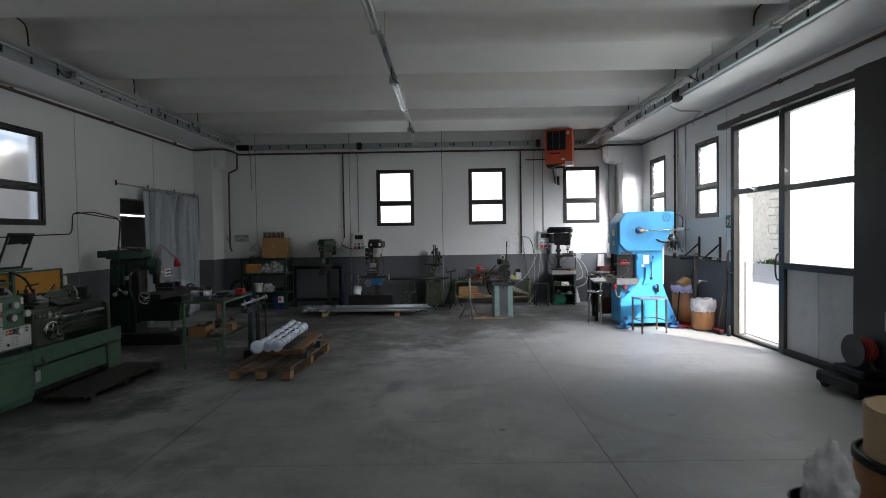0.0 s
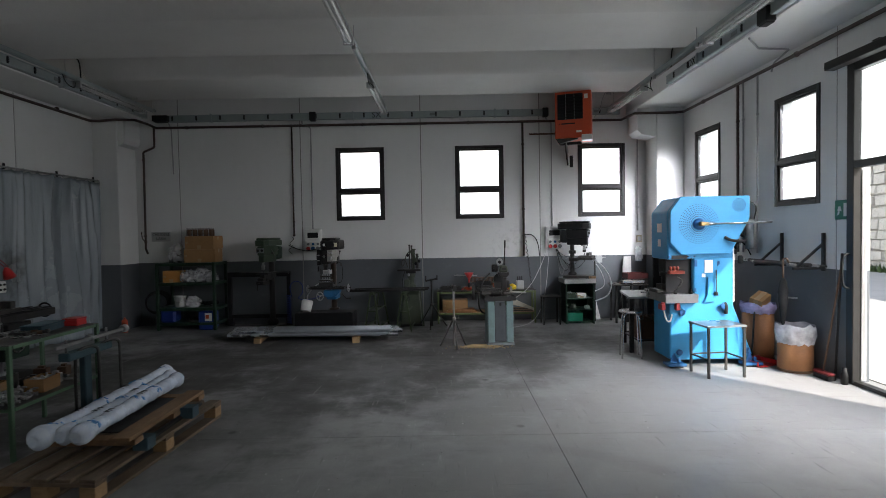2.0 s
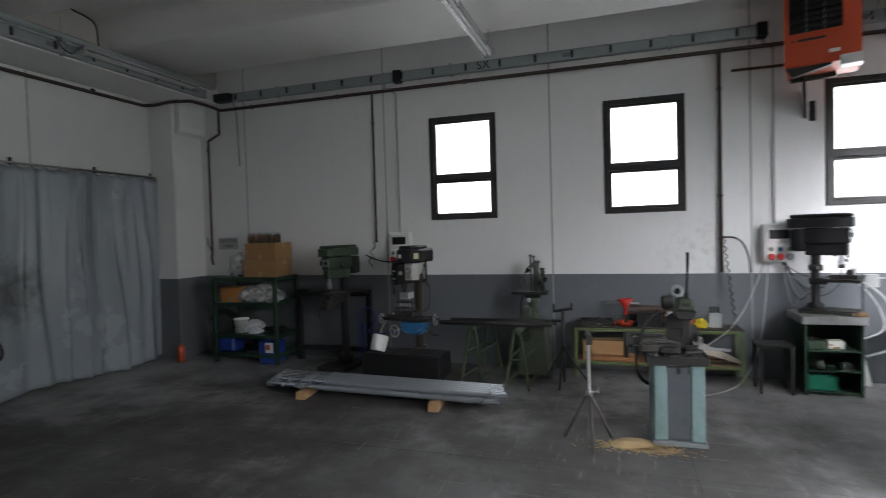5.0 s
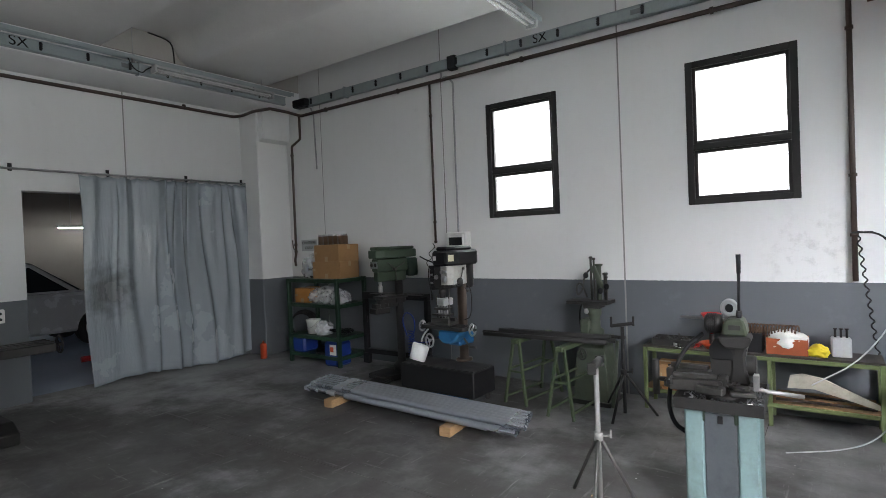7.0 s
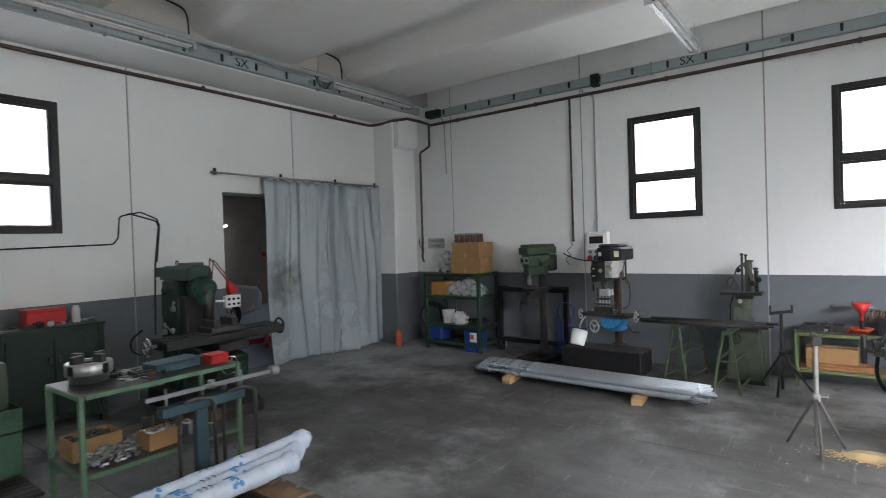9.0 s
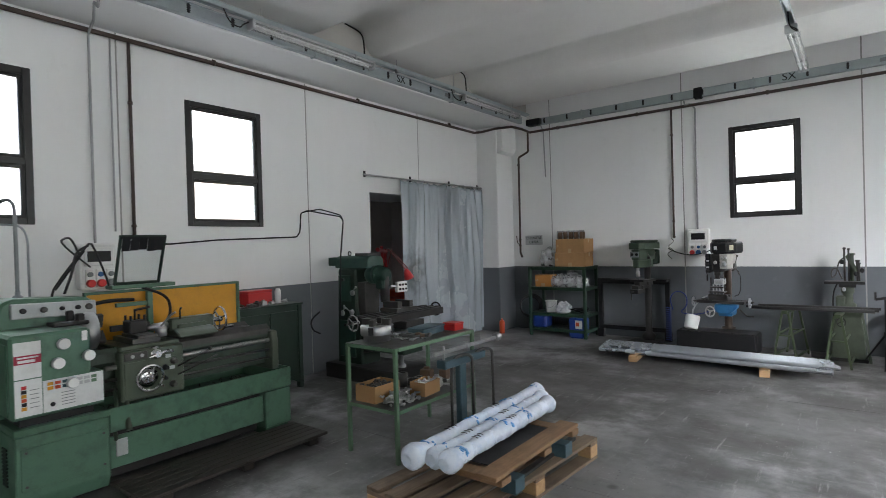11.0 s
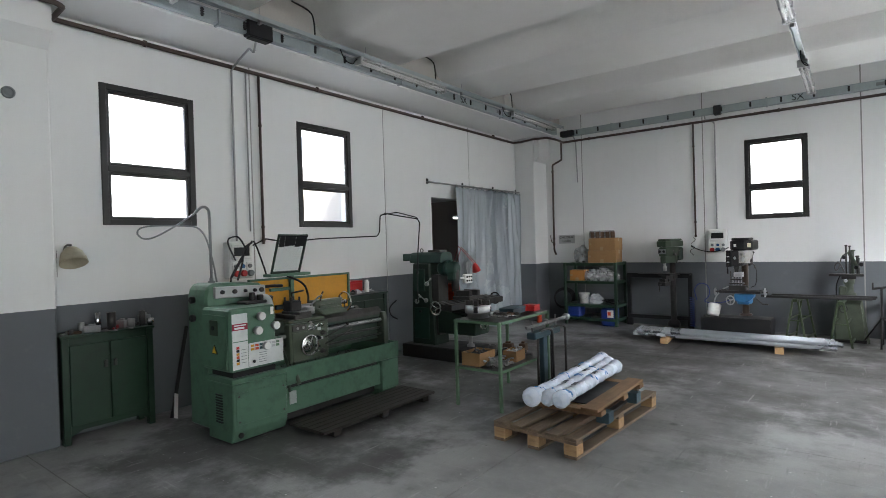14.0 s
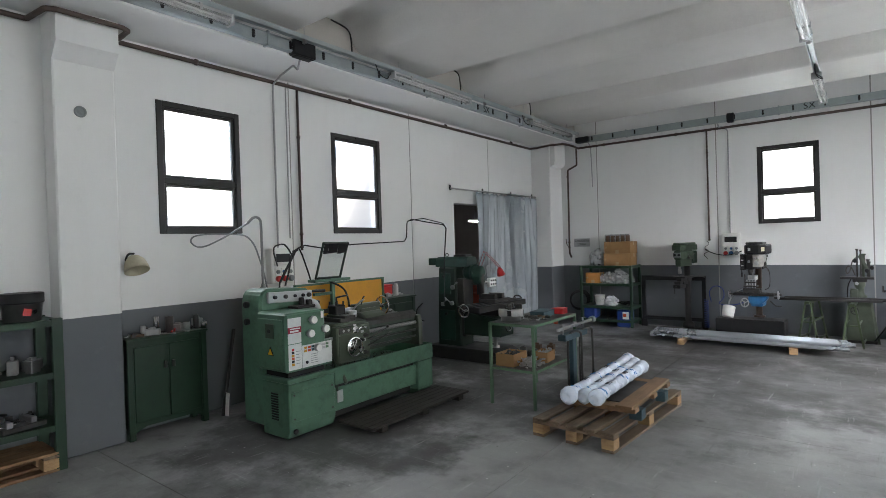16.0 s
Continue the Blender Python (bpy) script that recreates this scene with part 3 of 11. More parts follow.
def panel_wall(name, label, axis, face, out, joints, holes, top=4.35):
    """A wall of panels between the joints. axis: the one it runs along; face: the inner face; out: +1 or -1, away from the room."""
    wall = thing(name, Matrix(), label, "wall", kind="structure")
    gap = 0.008
    spans = list(zip(joints, joints[1:]))
    for a, b in spans:
        bm = B()
        for _, _, p, q, lo, hi in wall_cells([(a, b)], 0.0, top, holes):
            p, q = (p + gap if p == a else p), (q - gap if q == b else q)
            n0, n1 = sorted((face, face + out * THICK))
            bx(bm, *((p, q, n0, n1) if axis == "x" else (n0, n1, p, q)), lo, hi)
        bmesh.ops.remove_doubles(bm, verts=bm.verts, dist=0.0005)
        part("panel", bm, WALL, wall)
    bm = B()
    for j in joints[1:-1]:
        zs = [(0.0, top)]
        for h in holes:
            if h[0] < j < h[1]:
                zs = [(h[3], top)]
        for lo, hi in zs:
            n0, n1 = sorted((face + out * 0.004, face + out * 0.1))
            bx(bm, *((j - 0.02, j + 0.02, n0, n1) if axis == "x" else (n0, n1, j - 0.02, j + 0.02)), lo, hi)
    part("joint_filler", bm, JOINT, wall, "grey joint filler")
    return wall


holes = [(a, b, WIN_Z0, WIN_Z1) for a, b in FAR_WINDOWS]
wall_far = panel_wall("wall_far", "white precast panel wall with grey lower band", "x", FAR, 1, [LEFT - THICK, -4.07, -1.98, 0.08, 2.11, 4.17, RIGHT + THICK], holes)
holes = [(a, b, WIN_Z0, WIN_Z1) for a, b in LEFT_WINDOWS] + [(y - 0.42, y + 0.42, WIN_Z0, WIN_Z1) for y in (-1.9, 0.3, 2.4)]
holes.append((DOOR_Y0, DOOR_Y1, 0.0, DOOR_Z))
wall_left = panel_wall("wall_left", "white precast panel wall with a curtained doorway", "y", LEFT, -1, [BACK - THICK, -0.26, 1.82, 3.9, 6.0, 8.08, 10.16, FAR], holes)
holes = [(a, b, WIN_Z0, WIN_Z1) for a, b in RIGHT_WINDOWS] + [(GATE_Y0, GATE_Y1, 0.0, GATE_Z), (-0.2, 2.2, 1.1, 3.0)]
wall_right = panel_wall("wall_right", "white precast panel wall round the sliding gate", "y", RIGHT, 1, [BACK - THICK, 3.9, 8.36, 10.2, FAR], holes)
bm = B()
bx(bm, LEFT, RIGHT, BACK - THICK, BACK, 0, 4.35)
single("wall_back", bm, WALL, Matrix(), "plain white wall with a grey lower band", "wall", kind="structure")

# ---- roof: ribbed slabs between two edge beams ----
prof, e, EDGES = [], 5.54 - 2.055 * 5, []
prof.append((BACK - 0.2, SOFFIT))
while e < FAR + 0.2:
    if e > BACK:
        EDGES.append(e)
        prof += [(e, SOFFIT), (e + 0.012, 3.96), (e + 0.05, 4.0), (e + 0.12, 4.015), (e + 0.60, 4.015), (e + 0.69, 4.005), (e + 0.74, 3.985),
                 (e + 0.775, 3.945), (e + 0.80, 3.89), (e + 0.83, 3.83), (e + 0.865, 3.785), (e + 0.91, 3.752), (e + 0.965, SOFFIT)]
    e += 2.055
prof = [p for p in prof if p[0] < FAR + 0.1]
prof.append((FAR + 0.15, prof[-1][1]))
bm = B()
rows = [[bm.verts.new((x, y, z)) for y, z in prof] for x in (BEAM_L - 0.02, BEAM_R + 0.02)]
for i in range(len(prof) - 1):
    f = bm.faces.new((rows[0][i], rows[0][i + 1], rows[1][i + 1], rows[1][i]))
    f.smooth = abs(prof[i][0] - prof[i + 1][0]) > 0.02 and prof[i][1] + prof[i + 1][1] > 2 * SOFFIT + 0.001
bx(bm, LEFT - 0.2, RIGHT + 0.2, BACK - 0.2, FAR + 0.2, 4.35, 4.5)
ceiling = single("ceiling", bm, CEIL, Matrix(), "off-white ribbed concrete roof slabs", "ceiling", kind="structure")
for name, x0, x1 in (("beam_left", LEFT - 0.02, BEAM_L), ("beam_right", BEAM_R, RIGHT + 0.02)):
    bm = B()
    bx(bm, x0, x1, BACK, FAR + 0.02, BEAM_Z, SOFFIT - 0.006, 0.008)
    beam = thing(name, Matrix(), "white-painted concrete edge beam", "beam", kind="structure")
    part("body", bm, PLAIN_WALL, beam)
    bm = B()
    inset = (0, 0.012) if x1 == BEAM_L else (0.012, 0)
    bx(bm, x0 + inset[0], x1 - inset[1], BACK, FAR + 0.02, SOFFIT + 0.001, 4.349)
    part("end_block", bm, DIM_CEIL, beam, "blocking between the slabs over the beam, darkened against gate light")
    for e in EDGES:
        if e + 0.9 < FAR:
            bm = B()
            xx = BEAM_L - 0.006 if x1 == BEAM_L else BEAM_R + 0.006
            tube(bm, smooth([(xx, e + 0.50, 4.005), (xx, e + 0.70, 3.985), (xx, e + 0.765, 3.95), (xx, e + 0.785, 3.86), (xx, e + 0.79, SOFFIT - 0.004)], 1), 0.009, 6)
            part("open_joint", bm, BLACK, beam, "dark open joint at the slab's end")

# ---- columns with corbels ----
def column(x0, x1, y0, y1, side):
    c = thing("column", Matrix(), "white concrete column with a grey painted foot", "column", "columns along the walls", "structure")
    bm = B()
    bx(bm, x0, x1, y0, y1, 0.0, BEAM_Z, 0.012)
    part("shaft", bm, WALL, c)
    bm = B()
    o = (x1, x1 + 0.10) if side > 0 else (x0, x0 - 0.30)
    prism(bm, [(o[0], 3.02), (o[0], BEAM_Z - 0.002), (o[1], BEAM_Z - 0.002), (o[1], 3.13), (o[0] + (o[1] - o[0]) * 0.75, 3.06)], y0 + 0.03, min(y1, FAR) - 0.03, "y")
    part("corbel", bm, PLAIN_WALL, c)
    return c


column(LEFT, -4.81, 11.73, FAR, 1)
column(3.92, RIGHT, 11.75, FAR, -1)
c = thing("column", Matrix(), "white concrete column with a grey painted foot", "column", "columns along the walls", "structure")
bm = B()
bx(bm, LEFT, -4.985, 3.65, 4.09, 0.0, BEAM_Z, 0.012)
part("shaft", bm, WALL, c)
bm = B()
prism(bm, [(-4.985, 3.10), (-4.985, 3.478), (-4.88, 3.478), (-4.88, 3.22), (-4.90, 3.20)], 3.65, 4.09, "y")
part("corbel", bm, PLAIN_WALL, c)
bm = B()
lathe(bm, [(0.045, 0.0), (0.045, 0.012), (0.03, 0.014), (0.03, 0.004)], 20, axis="x")
part("sleeve", bm, GREY_P, c, "grey pipe sleeve").location = (-4.987, 3.83, 2.72)

# ---- windows: dark aluminium frames, a large pane over a smaller one ----
def window(n, m, w):
    """Local x along the wall from 0 to w, y towards the room's inside, z from the sill."""
    win = thing("window_%d" % n, m, "dark aluminium window with two bright frosted panes", "window", "windows", "structure")
    h, t = WIN_Z1 - WIN_Z0, WIN_Z - WIN_Z0
    bm = B()
    for x0, x1, z0, z1 in ((0, 0.055, 0, h), (w - 0.055, w, 0, h), (0.055, w - 0.055, 0, 0.05), (0.055, w - 0.055, h - 0.055, h), (0.055, w - 0.055, t - 0.028, t + 0.028)):
        bx(bm, x0, x1, -0.06, 0.012, z0, z1, 0.004)
    part("window_frame", bm, FRAME, win)
    for z0, z1 in ((0.05, t - 0.028), (t + 0.028, h - 0.055)):
        bm = B()
        a = 0.028
        for x0, x1, p, q in ((0.055, 0.055 + a, z0, z1), (w - 0.055 - a, w - 0.055, z0, z1), (0.055 + a, w - 0.055 - a, z0, z0 + a), (0.055 + a, w - 0.055 - a, z1 - a, z1)):
            bx(bm, x0, x1, -0.045, -0.004, p, q, 0.004)
        sash = part("sash", bm, FRAME, win)
        bm = B()
        bx(bm, 0.06 + a, w - 0.06 - a, -0.03, -0.024, z0 + a - 0.005, z1 - a + 0.005)
        p = part("pane", bm, FROST if n in (4, 5) else PANE, sash)
        p.visible_shadow = False
    bm = B()
    bx(bm, w / 2 - 0.03, w / 2 + 0.03, 0.012, 0.03, h - 0.035, h - 0.015, 0.003)
    part("latch", bm, BLACK, win)
    return win


k = 1
for a, b in FAR_WINDOWS:
    window(k, pose(b, FAR, WIN_Z0, 0, 0, 180), b - a)
    k += 1
for a, b in LEFT_WINDOWS + [(-2.32, -1.48), (-0.12, 0.72), (1.98, 2.82)]:
    window(k, pose(LEFT, b, WIN_Z0, 0, 0, -90), b - a)
    k += 1
for a, b in RIGHT_WINDOWS:
    window(k, pose(RIGHT, a, WIN_Z0, 0, 0, 90), b - a)
    k += 1

# ---- sliding gate with an open wicket ----
gate = thing("gate_1", Matrix(), "dark steel gate with milky panels and open wicket", "gate", kind="structure")
X0, X1 = RIGHT - 0.03, RIGHT + 0.05


def bars(cells, x0=X0, x1=X1, bev=0.005):
    bm = B()
    for y0, y1, z0, z1 in cells:
        bx(bm, x0, x1, y0, y1, z0, z1, bev)
    return bm


part("gate_frame", bars([(8.10, 8.19, 0, 3.05), (6.99, 7.05, 0, 3.0), (7.05, 8.10, 2.97, 3.05), (7.05, 8.10, 2.06, 2.13), (7.05, 8.10, 0.0, 0.035)]), FRAME, gate)
part("leaf_frame", bars([(6.89, 6.98, 0, 3.05), (5.62, 5.71, 0, 3.05), (5.71, 6.89, 2.97, 3.05), (5.71, 6.89, 2.02, 2.09), (5.71, 6.89, 1.06, 1.14), (5.71, 6.89, 0.0, 0.08)], X0 - 0.03, X1 - 0.03), FRAME, gate)
for y0, y1, z0, z1 in ((7.05, 8.10, 2.13, 2.97), (5.71, 6.89, 2.09, 2.97), (5.71, 6.89, 1.14, 2.02)):
    p = part("milky_panel", bars([(y0 - 0.01, y1 + 0.01, z0 - 0.01, z1 + 0.01)], RIGHT, RIGHT + 0.016, 0), MILKY, gate, "translucent milky panel")
    p.visible_shadow = False
part("lower_panel", bars([(5.70, 6.33, 0.07, 1.07), (6.336, 6.90, 0.07, 1.07)], RIGHT - 0.02, RIGHT + 0.01, 0.003), GREY_PL, gate, "light grey sheet panel")
bm = B()
bx(bm, RIGHT - 0.16, RIGHT - 0.06, 5.2, 8.32, 3.03, 3.11, 0.006)
for y in (5.5, 6.2, 7.0, 7.7):
    bx(bm, RIGHT - 0.12, RIGHT, y, y + 0.08, 3.105, 3.14, 0.004)
part("top_rail", bm, FRAME, gate)
for y, x in ((6.94, RIGHT - 0.065), (8.145, RIGHT - 0.03)):
    bm = B()
    tube(bm, smooth([(x, y, 0.92), (x - 0.07, y, 0.93), (x - 0.07, y, 1.24), (x, y, 1.25)], 2), 0.011, 8)
    part("handle", bm, BLACK, gate)
bm = B()
bx(bm, RIGHT - 0.05, RIGHT - 0.03, 7.5, 7.58, 2.07, 2.12, 0.003)
tube(bm, [(RIGHT - 0.05, 7.54, 2.09), (RIGHT - 0.16, 7.5, 2.12)], 0.008, 6)
part("door_closer", bm, STEEL, gate)
# unseen window behind the start of the walk, added to let in light
bw = thing("window_9", Matrix(), "unseen window added on the right for more light", "window", kind="structure")
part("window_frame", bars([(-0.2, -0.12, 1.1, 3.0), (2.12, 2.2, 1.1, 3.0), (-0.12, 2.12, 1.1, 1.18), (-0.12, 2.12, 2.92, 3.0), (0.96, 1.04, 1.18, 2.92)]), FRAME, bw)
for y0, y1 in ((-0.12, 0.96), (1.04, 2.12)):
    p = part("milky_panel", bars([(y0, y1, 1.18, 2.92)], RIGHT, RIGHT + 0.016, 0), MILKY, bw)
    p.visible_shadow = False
# the wicket stands open, out of doors
wick = thing("door_1", pose(RIGHT + 0.06, 8.08, 0.04, 0, 0, -126.6), "white metal wicket door, standing open outwards", "door", kind="structure")
bm = B()
bx(bm, -1.02, 0.0, -0.02, 0.02, 0.0, 2.0, 0.004)
wick.matrix_basis = pose(RIGHT + 0.06, 8.08, 0.04, 0, 0, -126.6)
part("leaf", bm, WHITE_PL, wick)
bm = B()
for s in (-1, 1):
    tube(bm, [(-0.93, 0, 1.0), (-0.93, s * 0.06, 1.0), (-0.82, s * 0.06, 1.0)], 0.011, 8)
part("handle", bm, CHROME, wick)
# dark steel strip that the opened leaf runs against
bm = B()
bx(bm, RIGHT - 0.22, RIGHT - 0.02, 4.6, 5.56, 0.0, 3.1, 0.008)
g2 = thing("gate_2", Matrix(), "dark brown steel gate leaf slid open along the wall", "gate", kind="structure")
part("leaf", bm, FRAME, g2)
for z in (1.75, 2.35, 2.95):
    bm = B()
    lathe(bm, [(0.022, 0), (0.022, 0.006), (0.012, 0.012)], 10, (RIGHT - 0.12, 5.566, z), "y")
    part("bolt", bm, STEEL, g2)

# ---- yard seen through the wicket ----
YARD = paint("yard_paving", (0.48, 0.47, 0.455), 0.85, dirt=0.3, big=0.6, fine=90, relief=0.3)
MASONRY = paint("old_stone", (0.56, 0.53, 0.48), 0.9, dirt=0.6, big=2.2, fine=40, relief=0.6, dirt_c=(0.22, 0.20, 0.17), vary=0.25)
LEAF = paint("leaves", (0.06, 0.10, 0.03), 0.6, dirt=0.3)
bm = B()
bx(bm, RIGHT + 0.2, 800, -600, 600, -0.4, -0.02)
bx(bm, -800, RIGHT + 0.2, FAR + 0.25, 600, -0.4, -0.02)
bx(bm, -800, LEFT - 0.25, -600, FAR + 0.25, -0.4, -0.02)
single("ground", bm, YARD, Matrix(), "pale sunlit concrete yard round the hall", "ground", kind="structure")
yard = thing("retaining_wall", pose(15.0, 0, 0), "tall weathered rubble stone wall behind the yard", "wall", kind="structure")
bm = B()
bx(bm, 0.05, 0.9, 4, 34, -0.4, 6.4)
part("core", bm, MASONRY, yard)
rng = random.Random(4)
me_stones = []
for q in range(8):
    bm = B()
    bx(bm, -0.07, 0.06, -0.5, 0.5, -0.5, 0.5)
    bmesh.ops.bevel(bm, geom=bm.edges[:], offset=0.09, segments=1, affect="EDGES")
    for v in bm.verts:
        v.co += Vector((rng.uniform(-0.02, 0.02), rng.uniform(-0.07, 0.07), rng.uniform(-0.07, 0.07)))
    me_stones.append(mesh_of("stone", bm, MASONRY))
z = -0.02
while z < 5.0:
    h = rng.uniform(0.28, 0.44)
    y = 13.0 + rng.uniform(0, 0.4)
    while y < 24.5:
        w = rng.uniform(0.35, 0.85)
        s = new("stone", rng.choice(me_stones))
        s.parent = yard
        s.matrix_basis = Matrix.Translation((rng.uniform(-0.02, 0.02), y + w / 2, z + h / 2)) @ Matrix.Diagonal((1, w * 0.97, h * 0.95, 1))
        y += w
    z += h
# low weeds along the foot of the stone wall
bm = B()
for _ in range(1500):
    y, x, h = rng.uniform(12, 25), 14.9 - abs(rng.gauss(0, 0.18)), rng.uniform(0.06, 0.3)
    a, w = rng.uniform(0, 6.28), rng.uniform(0.02, 0.06)
    d = Vector((math.cos(a), math.sin(a), 0)) * w
    t = Vector((rng.uniform(-0.15, 0.15), rng.uniform(-0.15, 0.15), h))
    o = Vector((x, y, -0.02))
    bm.faces.new([bm.verts.new(o - d), bm.verts.new(o + d), bm.verts.new(o + t)])
single("weeds", bm, LEAF, Matrix(), "low green weeds along the wall's foot", "weeds", kind="stuff")

# ---- glowing backdrops for hazy sky close outside the frosted panes ----
SKYGLOW = glow("hazy_sky", (0.97, 0.99, 1.0), 1.7)
def backdrop(x0, x1, y0, y1, z0, z1, material=SKYGLOW):
    bm = B()
    bx(bm, x0, x1, y0, y1, z0, z1)
    single("backdrop", bm, material, Matrix(), "added glowing backdrop outside a frosted pane", "sky", kind="structure")


for a, b in FAR_WINDOWS:
    backdrop(a - 0.1, b + 0.1, FAR + THICK + 0.05, FAR + THICK + 0.06, WIN_Z0 - 0.1, WIN_Z1 + 0.1)
backdrop(-24.0, -23.9, -2.0, 70.0, -1.0, 40.0)
for y in (-1.9, 0.3, 2.4):
    backdrop(LEFT - THICK - 0.06, LEFT - THICK - 0.05, y - 0.5, y + 0.5, WIN_Z0 - 0.1, WIN_Z1 + 0.1)
# these two reach further, to block direct sun from the right panes
backdrop(RIGHT + 0.62, RIGHT + 0.63, 9.17, 13.4, WIN_Z0 - 0.1, WIN_Z1 + 1.0)
backdrop(RIGHT + 0.64, RIGHT + 0.65, 7.49, 9.3, 2.4, WIN_Z1 + 1.0)
backdrop(RIGHT + 0.06, RIGHT + 0.065, 7.0, 8.15, 2.08, 3.05)
backdrop(RIGHT + 0.06, RIGHT + 0.065, 5.65, 6.97, 1.06, 3.05)
# glow behind the added window
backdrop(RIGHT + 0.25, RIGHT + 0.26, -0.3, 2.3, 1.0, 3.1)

bm = B()
prism(bm, [(11.8, -0.3), (11.8, 3.2), (14.4, 5.4), (30.0, 5.4), (30.0, -0.3)], -17.0, -14.0, "x")
single("neighbour_building", bm, paint("bluish_cladding", (0.09, 0.125, 0.175), 0.6, dirt=0.2, big=0.5), Matrix(), "low bluish building beyond the garage roof", "building", kind="structure")

BLACK_INK = paint("black_ink", (0.008, 0.008, 0.008), 0.8, dirt=0.0)
# ---- cable trunking with clips ----
def trunking(name, p0, p1, face, words, word_at, skip=()):
    """A flat galvanised trunk from p0 to p1; face: the way its broad side looks."""
    p0, p1, face = Vector(p0), Vector(p1), Vector(face)
    along = (p1 - p0).normalized()
    length = (p1 - p0).length
    m = Matrix.Translation(p0) @ Matrix((along, -face, Vector((0, 0, 1)))).transposed().to_4x4()
    tr = thing(name, m, "galvanised flat cable trunking with black clips", "trunking", "cable trunking", "structure")
    bm = B()
    bx(bm, 0, length, -0.03, 0.03, 0.0, 0.115, 0.004)
    part("duct", bm, TRAY, tr)
    bm = B()
    bx(bm, 0, length, -0.036, -0.031, 0.006, 0.014)
    bx(bm, 0, length, -0.036, -0.031, 0.101, 0.109)
    part("lip", bm, TRAY, tr)
    bm = B()
    bx(bm, -0.011, 0.011, -0.041, 0.0, 0.02, 0.098, 0.003)
    for zz in (0.04, 0.06, 0.08):
        bx(bm, -0.014, 0.014, -0.043, -0.03, zz - 0.005, zz + 0.005)
    me = mesh_of("clip", bm, BLACK)
    s = 0.25
    while s < length - 0.1:
        o = new("clip", me)
        o.parent, o.location = tr, (s, 0, 0)
        s += 0.405
    bm = B()
    bx(bm, -0.012, 0.012, -0.045, 0.04, -0.012, 0.128, 0.003)
    me = mesh_of("bracket", bm, TRAY)
    s = 0.9
    while s < length:
        o = new("bracket", me)
        o.parent, o.location = tr, (s, 0, 0)
        s += 2.4
    for w in word_at:
        lettering("letters", words, 0.135, BLACK_INK, Matrix.Translation((w, -0.0335, 0.058)) @ pose(0, 0, 0, 90), tr)
    bm = B()
    bx(bm, word_at[0] + 0.9, word_at[0] + 1.02, -0.034, -0.03, 0.035, 0.08)
    part("rating_plate", bm, GREY_P, tr)
    return tr


TZ = 3.465
trunking("trunking_far", (-4.35, FAR - 0.09, TZ), (2.25, FAR - 0.09, TZ), (0, -1, 0), "SX", (3.70,))
trunking("trunking_far", (2.86, FAR - 0.09, TZ), (3.46, FAR - 0.09, TZ), (0, -1, 0), "", (-0.75,))
trunking("trunking_left", (BEAM_L + 0.04, BACK + 0.3, 3.492), (BEAM_L + 0.04, 11.95, 3.492), (1, 0, 0), "SX", (12.12 - 0.3, 5.9))
t = trunking("trunking_right", (BEAM_R - 0.04, 10.42, 3.492), (BEAM_R - 0.04, BACK + 0.3, 3.492), (-1, 0, 0), "DX", (0.76, 7.0))


def junction_box(base, size, label="black plastic junction box on the trunking"):
    jb = thing("junction_box", Matrix.Translation(base), label, "junction box", "junction boxes")
    bm = B()
    bx(bm, -size[0] / 2, size[0] / 2, -size[1] / 2, size[1] / 2, 0, size[2], 0.008)
    part("case", bm, BLACK, jb)
    bm = B()
    bx(bm, -size[0] / 2 * 0.8, size[0] / 2 * 0.8, -size[1] / 2 * 0.8, size[1] / 2 * 0.8, -0.012, 0.0, 0.003)
    part("gland_plate", bm, BLACK, jb)
    return jb


junction_box((-1.73, FAR - 0.10, TZ - 0.01), (0.11, 0.09, 0.14))
junction_box((BEAM_L + 0.06, 5.60, 3.47), (0.10, 0.26, 0.15))
junction_box((-4.28, FAR - 0.14, 3.47), (0.26, 0.12, 0.10))
junction_box((2.2, FAR - 0.10, TZ - 0.01), (0.10, 0.09, 0.14))
junction_box((BEAM_R - 0.06, 8.15, 3.44), (0.10, 0.16, 0.15))

# ---- strip lights on suspended rails ----
TUBE_OFF = paint("fluorescent_tube", (0.70, 0.70, 0.68), 0.2, dirt=0.08, relief=0.01)
CLEAR_COVER = film("clear_cover", (0.62, 0.63, 0.62), 0.28, 0.12)


